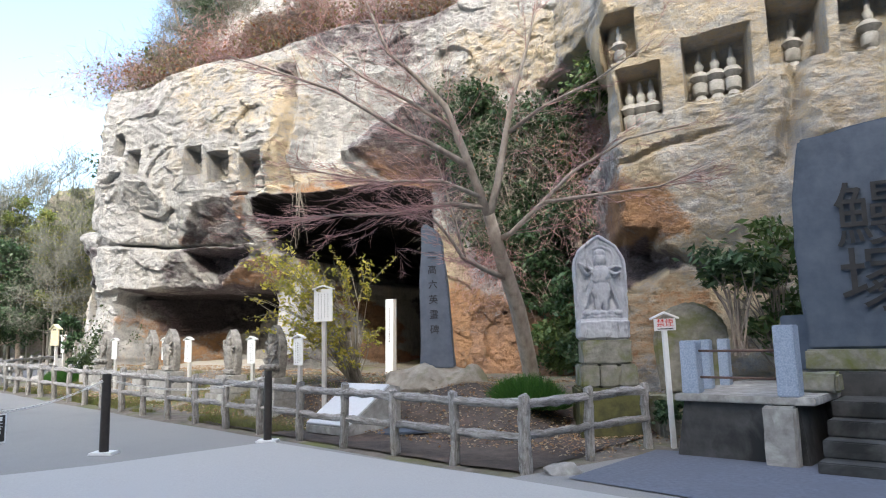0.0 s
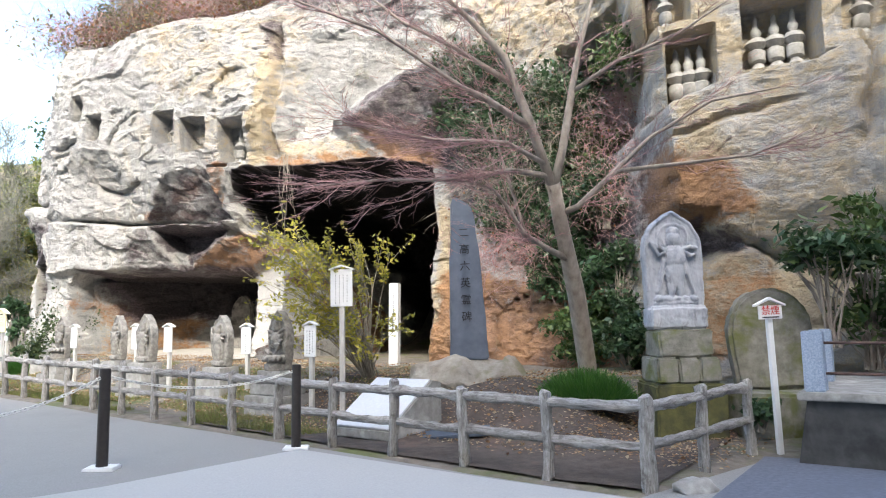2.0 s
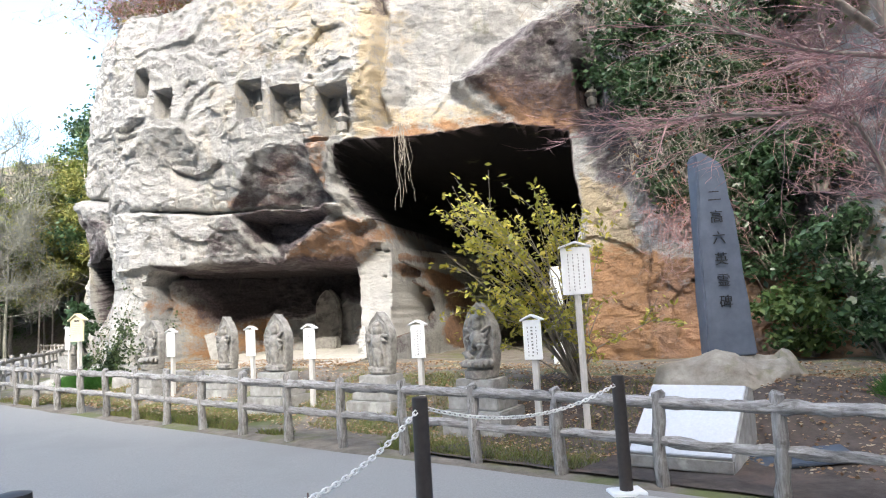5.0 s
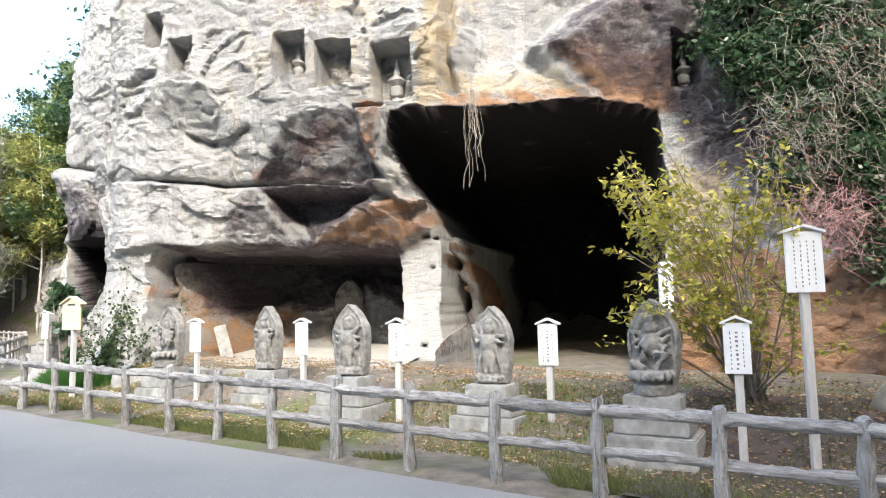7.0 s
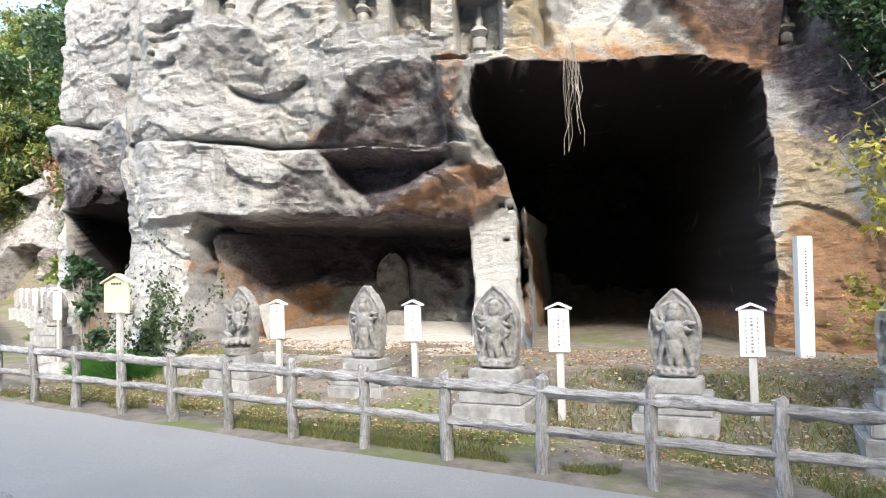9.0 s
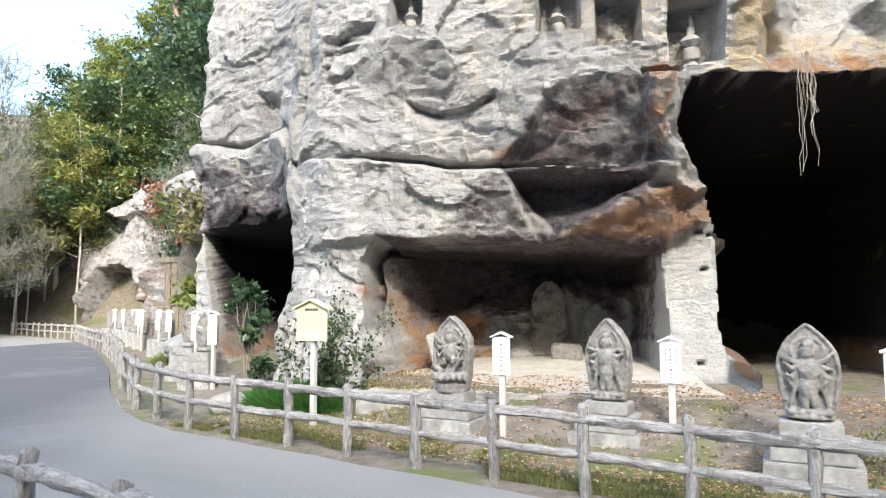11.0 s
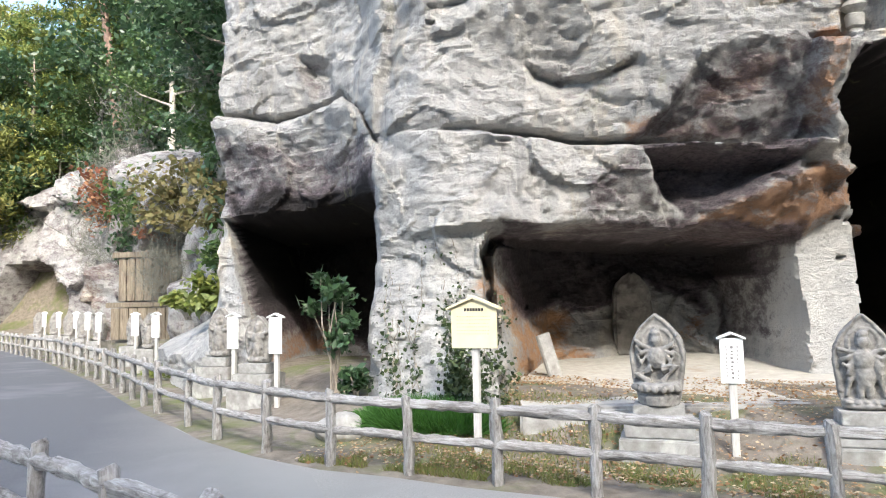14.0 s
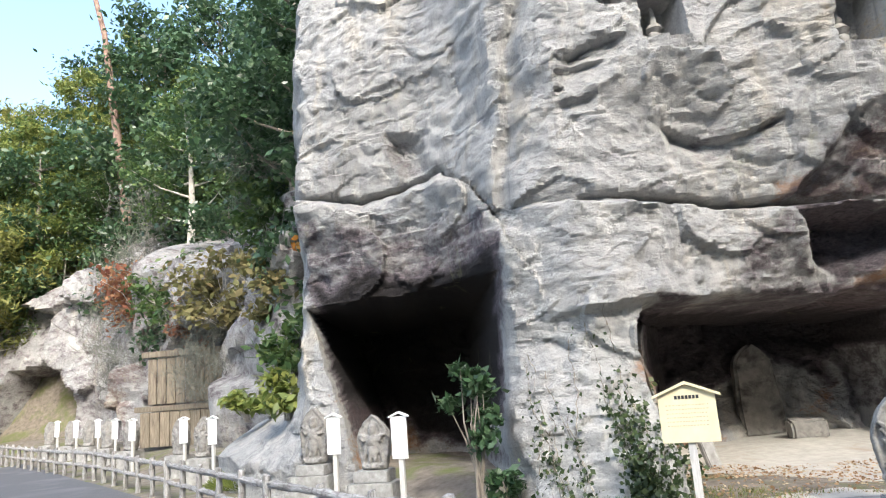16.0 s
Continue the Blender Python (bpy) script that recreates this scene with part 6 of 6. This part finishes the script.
# evergreen shrubs and dry stems clinging in the gully behind the maple
k = 0
for s, z, rs, rz, n_, mat_ in ((-4.6, 4.9, 0.8, 0.7, 2600, DARKLEAF), (-3.4, 5.3, 0.9, 0.8, 3000, DARKLEAF), (-2.3, 4.6, 0.8, 0.7, 2400, MIDLEAF), (-4.2, 3.3, 0.8, 0.7, 2600, DARKLEAF), (-3.0, 3.1, 0.8, 0.6, 2400, DARKLEAF), (-2.2, 3.4, 0.6, 0.6, 1600, DARKLEAF), (-4.9, 6.6, 0.8, 0.6, 2000, DARKLEAF), (-2.6, 0.7, 0.8, 0.55, 2600, MIDLEAF), (-2.0, 1.6, 0.6, 0.6, 1800, DARKLEAF), (-1.9, 0.6, 0.45, 0.45, 1500, DARKLEAF), (-1.6, 6.3, 0.6, 0.5, 1200, MIDLEAF), (-5.0, 5.6, 0.7, 0.8, 2400, DARKLEAF), (-3.9, 4.2, 0.9, 0.7, 2800, DARKLEAF), (-2.8, 6.2, 0.8, 0.7, 2400, DARKLEAF), (-2.9, 2.0, 0.7, 0.6, 2200, DARKLEAF)):
    k += 1
    d = face_at(s, z + rz)
    x, y = cliff_point(s, min(d, 0.6) - 0.35)
    shrub("shrub", x, y, max(z, gz(x, y)) if z < 1 else z, (rs * 1.1, 0.55, rz * 1.1), int(n_ * 1.3), 0.07, mat_, "dark glossy evergreen shrub rooted in the shaded gully", 100 + k, 22, DEADTWIG)
for k, (s, z, w, h, n_) in enumerate(((-3.6, 5.6, 1.6, 1.6, 900), (-2.2, 4.2, 0.8, 1.8, 600), (-4.6, 4.4, 1.0, 1.0, 600), (-1.9, 6.0, 0.7, 1.0, 700), (-5.2, 7.6, 1.4, 0.9, 900), (-4.2, 3.0, 1.0, 0.9, 800))):
    r = np.random.default_rng(200 + k)
    x, y = cliff_point(s, min(face_at(s, z), 0.8) - 0.95)
    root = thing("dry_brush", pose(x, y, z), "tangle of dry brown stems hanging on the rock", "brush")
    a = r.normal(size=(n_, 3)) * (w * 0.5, 0.25, h * 0.4)
    dv = r.normal(size=(n_, 3)) * (0.25, 0.15, 0.2) + (0, -0.1, -0.15)
    data_part("brushwood", strip_mesh("brushwood", a, a + dv, 0.009, DEADTWIG if k % 2 == 0 else TWIG, 210 + k), root, stuff=True)
    data_part("leaves", leaf_mesh("leaves", r.normal(size=(n_ // 7, 3)) * (w * 0.5, 0.25, h * 0.4), 0.04, REDLEAF, 1.6, 0, 0.3, 220 + k), root)

# yellow-green shrub before the great cave, fanning to one side
root = thing("yellow_shrub", pose(-1.72, 13.0, gz(-1.72, 13.0)), "arching shrub with yellow-green leaves before the dark cave", "shrub")
r = np.random.default_rng(31)
bm, pts = bmesh.new(), []
for k in range(64):
    tip = np.array([r.normal(-0.75, 0.62), r.normal(-0.62, 0.5), r.uniform(0.7, 2.55)])
    mid_ = tip * (0.4, 0.4, 0.62) + r.normal(size=3) * 0.10
    tube(bm, [r.normal(size=3) * 0.06 - (0, 0, 0.05), mid_, tip], [0.014, 0.009, 0.003], 5)
    if k % 4 == 0:
        continue
    for j in range(4):
        a = mid_ + (tip - mid_) * r.uniform(0.2, 0.9)
        b = a + (tip - mid_) * 0.3 + r.normal(size=3) * 0.16
        tube(bm, [a, b], [0.005, 0.002], 4)
        for q in r.uniform(0.1, 1.1, int(r.uniform(8, 26))):
            pts.append(a + (b - a) * q + r.normal(size=3) * 0.035)
    for q in r.uniform(0.3, 1.0, 14):
        pts.append(mid_ + (tip - mid_) * q + r.normal(size=3) * 0.045)
part("brushwood", bm, DEADTWIG, root)["kind"] = "stuff"
data_part("foliage", leaf_mesh("foliage", pts, 0.042, YELLOWLEAF, 2.2, 0.3, 0.1, 32), root)

# camellia in the mouth of the third cave, and the broad-leaved bush by the monument
shrub("camellia", -12.2, 21.7, 0.72, (0.30, 0.30, 0.72), 800, 0.085, DARKLEAF, "glossy dark camellia growing in the cave mouth", 41, 10, lift=0.55)
shrub("camellia", -11.95, 21.4, 0.68, (0.2, 0.2, 0.25), 220, 0.085, DARKLEAF, "low glossy camellia shoot by the pillar foot", 42, 5)
shrub("rhododendron", 4.75, 9.55, 0.9, (0.85, 0.5, 0.9), 1700, 0.062, MIDLEAF, "broad-leaved evergreen bush beside the dark monument", 43, 26, lift=0.3, long=3.0)
shrub("rhododendron", 4.1, 9.35, 1.2, (0.6, 0.4, 0.65), 800, 0.06, DARKLEAF, "broad-leaved evergreen bush against the yellow rock", 44, 16, lift=0.3, long=3.0)
shrub("shrub", 2.95, 9.1, 0.25, (0.22, 0.2, 0.2), 260, 0.06, DARKLEAF, "small evergreen sprig by the terrace wall", 45, 6)


def grass_clump(x, y, rx, ry, h, n_, label, seed, material=None):
    r = np.random.default_rng(seed)
    p = r.uniform(-1, 1, (n_ * 2, 2))
    p = p[(p ** 2).sum(1) < 1][:n_]
    root = thing("grass_clump", pose(x, y, gz(x, y), 0, 0, -41), label, "grass")
    lift = h * np.sqrt(np.clip(1 - (p ** 2).sum(1), 0.05, 1))
    a = np.stack([p[:, 0] * rx, p[:, 1] * ry, lift * 0.3 - 0.05], 1)
    b = a + np.stack([p[:, 0] * 0.12 + r.normal(size=len(p)) * 0.06, p[:, 1] * 0.12 + r.normal(size=len(p)) * 0.06 - 0.03, lift * r.uniform(0.45, 0.95, len(p))], 1)
    data_part("turf", strip_mesh("turf", a, b, 0.014, material or GRASS, seed), root, stuff=True)


grass_clump(1.2, 10.25, 0.62, 0.32, 0.46, 6500, "lush green tuft of grass at the maple foot", 51)
grass_clump(-11.25, 20.0, 1.05, 0.5, 0.38, 9000, "lush green tuft of grass under the notice board", 52)
grass_clump(-14.6, 28.4, 1.0, 0.6, 0.4, 3000, "bright green mossy grass tuft on the slope", 53, BAMBOO)

# dry grass, moss tufts and fallen leaves on the bank
r = np.random.default_rng(61)
u, w = r.uniform(0, 1, 90000), r.uniform(0.0, 1, 90000) ** 1.5
fx = np.interp(u, [0, 1], [0.6, -13.0]) + 0.65 * w * 2.6
fy = np.interp(u, [0, 1], [7.3, 19.2]) + 0.76 * w * 2.6
keep = (fbm(fx * 0.8, fy * 0.8, fx * 0 + 5, 3) + 0.5 * np.clip(u - 0.2, 0, 0.5) > 0.02) & (u > 0.24)
fx, fy = fx[keep], fy[keep]
fz = ground(fx, fy)
n_ = len(fx)
a = np.stack([fx, fy, fz - 0.01], 1)
b = a + np.stack([r.normal(size=n_) * 0.03, r.normal(size=n_) * 0.03, r.uniform(0.03, 0.09, n_)], 1)
half = r.random(n_) < 0.45
tagged(new("dry_grass", strip_mesh("dry_grass", a[half], b[half], 0.010, DRY, 62)), "short dry yellow grass on the bank", "grass", kind="stuff")
tagged(new("green_grass", strip_mesh("green_grass", a[~half], b[~half], 0.010, BAMBOO, 63)), "short green grass on the bank", "grass", kind="stuff")
u, w = r.uniform(0, 1, 24000), r.uniform(0.02, 1, 24000)
fx = np.interp(u, [0, 1], [1.6, -13.0]) + 0.65 * w * 4.5 + r.normal(size=24000) * 0.2
fy = np.interp(u, [0, 1], [7.6, 19.2]) + 0.76 * w * 4.5
c_ = np.stack([fx, fy, ground(fx, fy) + 0.045], 1)
tagged(new("fallen_leaves", leaf_mesh("fallen_leaves", c_, 0.032, LITTER, 1.5, 0.9, 0, 64)), "scattered brown and pale fallen leaves", "leaves", kind="stuff")

# ivy on the pillar between the second and third caves
root = thing("ivy", pose(-11.0, 20.0, 0.4), "ivy and bare creepers climbing the pale pillar", "ivy")
r = np.random.default_rng(71)
stem_a, stem_b, lv = [], [], []
for k in range(17):
    s, z = r.uniform(-18.2, -16.5), 0.5
    lean, tall = r.normal(0, 0.10), r.uniform(1.6, 3.2)
    last = None
    while z < tall:
        x, y = cliff_point(s, face_at(s, z) - 0.03)
        p = np.array([x + 11.0, y - 20.0, z - 0.4])
        if last is not None:
            stem_a.append(last), stem_b.append(p)
        if r.random() < (0.95 if z < 1.9 else 0.35) * (1.0 if s > -17.6 else 0.4):
            for j in range(int(20 * max(0.2, 1.2 - 0.45 * z) * (1.3 if s > -17.2 else 0.6))):
                lv.append(p + r.normal(size=3) * (0.10, 0.05, 0.08) + (0, -0.04, 0))
        last = p
        z += 0.09
        s += lean * 0.1 + r.normal() * 0.025
data_part("creeper_mesh", strip_mesh("creeper_mesh", stem_a, stem_b, 0.02, DEADTWIG, 72), root, stuff=True)
data_part("leaves", leaf_mesh("leaves", lv, 0.058, IVY, 1.3, 0.0, 0.3, 73), root)

# roots hanging from the brow of the great cave
root = thing("hanging_roots", pose(-3.92, 17.6, 5.5), "pale dead roots hanging over the cave mouth", "roots")
r = np.random.default_rng(81)
bm = bmesh.new()
for k in range(16):
    L = r.uniform(0.7, 1.9)
    p, pts = np.array([r.normal() * 0.05, r.normal() * 0.04, 0.2]), []
    for j in range(8):
        pts.append(tuple(p))
        p = p + (r.normal() * 0.035, r.normal() * 0.03, -L / 7)
    tube(bm, pts, [0.008 if k < 3 else 0.004] * 8, 4)
part("root_tangle", bm, DEADTWIG, root)["kind"] = "stuff"

# brush, saplings and evergreens along the top of the cliff
for k, s in enumerate(np.linspace(-17.5, 2.5, 15)):
    r = np.random.default_rng(300 + k)
    zt = 10.1 + 0.10 * (s + 17)
    x, y = cliff_point(s, face_at(s, zt) - 0.1)
    root = thing("cliff_brush", pose(x, y, zt), "dry reddish brush and ferns hanging from the cliff top", "brush")
    n_ = 1700
    a = r.normal(size=(n_, 3)) * (0.9, 0.5, 0.42) + (0, 0.3, 0.45)
    dv = r.normal(size=(n_, 3)) * (0.25, 0.25, 0.3) + (0, -0.25, -0.15)
    data_part("brushwood", strip_mesh("brushwood", a, a + dv, 0.014, BRUSHWOOD if k % 3 else TWIG, 310 + k), root, stuff=True)
    data_part("leaves", leaf_mesh("leaves", r.normal(size=(420, 3)) * (0.9, 0.5, 0.35) + (0, 0.2, 0.2), 0.07, REDLEAF if k % 2 else DRY, 1.8, 0, 0.3, 320 + k), root)


def tree(name, x, y, z, height, crown, leaves, size, material, label, seed, wood=None, bare=False, lean=(0.0, 0.0), low=0.35, thick=0.02, long=1.8):
    r = np.random.default_rng(seed)
    root = thing(name, pose(x, y, z), label, "tree")
    top = np.array([lean[0] * height, lean[1] * height, height])
    spine = [tuple(top * q + (0.03 * height * math.sin(q * 5 + seed), 0.03 * height * math.cos(q * 4 + seed), 0) * np.array([q, q, 0])) for q in (-0.02, 0.15, 0.35, 0.6, 0.85, 1.0)]
    part("trunk", tube(bmesh.new(), spine, [height * thick * q for q in (1.1, 0.95, 0.8, 0.55, 0.3, 0.1)], 8, 0.2), wood or BARK, root, smooth=True)
    n_l = 16
    bm, ends = bmesh.new(), []
    for k in range(n_l):
        q = low + (0.95 - low) * (k + r.random()) / n_l
        p = np.array(top) * q
        ang = k * 2.4 + r.random()
        L = crown * (1.15 - 0.7 * (q - low) / (1 - low)) * r.uniform(0.7, 1.15)
        e = p + np.array([math.cos(ang) * L, math.sin(ang) * L, L * r.uniform(0.15, 0.55)])
        m_ = (p + e) / 2 + (0, 0, -0.08 * L)
        tube(bm, [p, m_, e], [height * thick * 0.35, height * thick * 0.2, height * thick * 0.06], 5)
        ends += [p + (e - p) * v for v in (0.55, 0.8, 1.0)]
    part("branchwork", bm, wood or BARK, root)["kind"] = "stuff"
    ends = np.array(ends)
    if bare:
        n_ = leaves
        a = ends[r.integers(0, len(ends), n_)] + r.normal(size=(n_, 3)) * crown * 0.12
        data_part("twig_haze", strip_mesh("twig_haze", a, a + r.normal(size=(n_, 3)) * crown * 0.14 + (0, 0, crown * 0.12), 0.02, material, seed), root, stuff=True)
    else:
        c = ends[r.integers(0, len(ends), leaves)] + r.normal(size=(leaves, 3)) * crown * np.array([0.17, 0.17, 0.12])
        data_part("crown", leaf_mesh("crown", c, size, material, long, 0.2, 0.15, seed), root)
    return root


# woods on the hill beyond, built once each and repeated
def hill_z(x, y):
    return max(gz(x, y), 0.0)


protos = {
    "ever": tree("evergreen_tree", -12.5, 36.0, 7.2, 9.0, 2.6, 8000, 0.13, DARKLEAF, "dense dark evergreen tree on the wooded hillside", 401, low=0.15),
    "mid": tree("broadleaf_tree", -16.0, 44.0, 7.5, 9.0, 2.6, 7000, 0.12, MIDLEAF, "mid-green broadleaf tree on the wooded hillside", 402, low=0.2, wood=PALEBARK),
    "bamboo": tree("bamboo", -24.0, 57.0, 8.0, 11.0, 1.7, 7000, 0.075, BAMBOO, "tall yellow-green bamboo arching above the bluff", 403, wood=PALEBARK, low=0.3, thick=0.006, long=4.0),
    "bare": tree("bare_tree", -12.6, 33.0, 5.0, 7.5, 2.4, 4200, 0.0, FARTWIG, "leafless grey-brown tree on the hillside", 404, bare=True, wood=FARTWIG, low=0.25, thick=0.012),
    "yellow": tree("bamboo", -30.0, 60.0, 6.0, 10.0, 1.9, 6000, 0.075, leaf_mat("yellowing_bamboo", (0.10, 0.13, 0.03), (0.19, 0.20, 0.05), (0.32, 0.30, 0.09)), "yellowing bamboo catching the sun by the path", 405, wood=PALEBARK, low=0.3, thick=0.006, long=4.0),
}
WOODS = {
    "ever": ((-33, 49, 1.0), (-36, 50, 1.0), (-15.2, 50, 1.75), (-13, 46, 1.5), (-17.5, 54, 1.7), (-12.0, 40.5, 1.3), (-24.5, 56, 1.5), (-32, 50, 1.0), (-35.5, 53, 1.1), (-9.5, 40, 1.15), (-8.5, 34, 1.0), (-14.5, 41, 1.0), (-18.5, 52, 1.2), (-10, 50, 1.5), (-14, 58, 1.6), (-30, 64, 1.3), (-22, 63, 1.4), (-36, 60, 1.0), (-27, 60, 1.0), (-8.5, 29, 0.7), (-44, 64, 1.3)),
    "mid": ((-34.5, 47.5, 0.9), (-37, 48, 0.9), (-11.5, 37, 0.8), (-20.5, 55, 1.1), (-13.5, 47, 1.2), (-26, 57, 0.9), (-33, 57, 0.9), (-9.5, 31, 0.7), (-12, 43, 1.0), (-24, 58, 1.2), (-38, 57, 1.0), (-47, 58, 1.2), (-29, 59, 1.0)),
    "bamboo": ((-25.5, 58, 1.25), (-27.5, 59, 1.2), (-23, 58.5, 1.2), (-21, 57, 1.1), (-29.5, 58.5, 1.3), (-30.5, 51, 1.1), (-33.5, 51, 1.2), (-36.5, 50, 1.2), (-38, 55, 1.0), (-41, 53, 1.0), (-45, 52, 1.0), (-27, 57, 1.1), (-23, 56, 1.0), (-31, 58, 1.2), (-19, 57, 1.2), (-34, 62, 1.2), (-26, 60, 1.1), (-42, 60, 1.1), (-16, 53, 1.2)),
    "bare": ((-31.5, 53, 2.1), (-35, 52, 2.0), (-16.5, 49, 1.6), (-29, 49, 1.3), (-34.5, 49, 1.5), (-44, 56, 1.6), (-48, 62, 1.8), (-41, 64, 1.7), (-11.5, 30, 0.6), (-14.5, 38, 0.7), (-12.5, 35, 0.8), (-16, 41, 0.7), (-18, 46, 1.1), (-36, 55, 1.4), (-34, 58, 1.2), (-40, 56, 1.5), (-11, 34, 1.1), (-15.2, 36, 0.7), (-17, 44, 0.9)),
    "yellow": ((-31, 51.5, 1.05), (-33, 52.5, 1.15), (-29.5, 54, 1.15), (-26, 54, 1.35), (-33, 60, 1.1), (-36, 61, 1.1), (-27, 62, 1.3), (-30, 57, 1.1)),
}
for kind, spots in WOODS.items():
    for k, (x, y, sc) in enumerate(spots):
        c = copy_thing(protos[kind], pose(x, y, hill_z(x, y) - 0.3, 0, 0, 67 * k + 20) @ Matrix.Scale(sc, 4))
        c.matrix_basis = pose(x, y, hill_z(x, y) - 0.3, 0, 0, 67 * k + 20) @ Matrix.Scale(sc, 4)

for k, (s, d, z, kind, sc) in enumerate(((-22.4, 7.5, 7.4, "ever", 0.85), (-23.2, 9.5, 6.5, "ever", 1.0), (-17.4, 5.0, 10.6, "ever", 0.5), (-17.9, 4.6, 10.4, "bare", 0.8), (-16.6, 3.4, 10.9, "bare", 0.7), (-16.2, 3.6, 11.0, "ever", 0.45), (-15.0, 4.2, 11.3, "bare", 0.7), (-13.6, 3.6, 11.2, "bare", 0.8), (-12.3, 4.0, 11.5, "mid", 0.5), (-11.0, 4.0, 11.6, "bare", 0.9), (-8.2, 3.6, 11.8, "bare", 0.9), (-6.8, 3.4, 11.8, "mid", 0.55), (-5.2, 3.2, 11.9, "bare", 0.9), (-2.0, 1.6, 12.0, "bare", 0.9))):
    x, y = cliff_point(s, d)
    c = copy_thing(protos[kind], pose(x, y, z - 0.4))
    c.matrix_basis = pose(x, y, z - 0.6, 0, 0, 50 * k) @ Matrix.Scale(sc, 4)

tree("pine_tree", -18.4, 53.0, hill_z(-18.4, 53.0) - 0.3, 30.0, 3.6, 3000, 0.22, DARKLEAF, "tall red-barked pine leaning above the woods", 420, PINEBARK, lean=(-0.16, 0.0), low=0.85, thick=0.0105, long=3.0)
for k, (x, y, z, n_) in enumerate(((-13.2, 28.0, 5.2, 300), (-13.0, 29.0, 8.6, 240), (-12.7, 27.8, 10.2, 260))):
    shrub("orange_shrub", x, y, z, (0.4, 0.4, 0.45), n_, 0.11, ORANGE, "rust-orange shrub hanging beside the cliff edge", 430 + k, 8, DEADTWIG)

# brush that clothes the slope between the bluff and the cliff
for k, (x, y, z, rr, n_, m_) in enumerate(((-13.0, 29.5, 3.4, 1.3, 1500, MIDLEAF), (-12.6, 30.5, 5.6, 1.5, 1700, DARKLEAF), (-13.6, 31.5, 5.0, 1.3, 1300, DRY), (-14.8, 35.0, 5.4, 1.5, 1500, DRY), (-16.2, 39.0, 5.8, 1.6, 1600, MIDLEAF), (-12.0, 29.0, 7.6, 1.5, 1700, DARKLEAF), (-17.8, 43.5, 6.6, 1.6, 1500, REDLEAF), (-15.6, 37.5, 4.8, 1.1, 900, REDLEAF), (-13.5, 33.0, 7.0, 1.6, 1700, MIDLEAF), (-25.5, 54.5, 8.6, 1.6, 1500, MIDLEAF), (-29.5, 55.0, 6.6, 1.8, 1700, MIDLEAF), (-13.9, 27.3, 2.2, 0.6, 420, BAMBOO), (-14.6, 29.6, 2.1, 0.5, 300, BAMBOO))):
    shrub("hillside_brush", x, y, z - rr * 0.6, (rr, rr, rr * 0.8), n_, 0.14, m_, "mixed leafy brush hanging on the hillside", 500 + k, 26, PALEBARK)
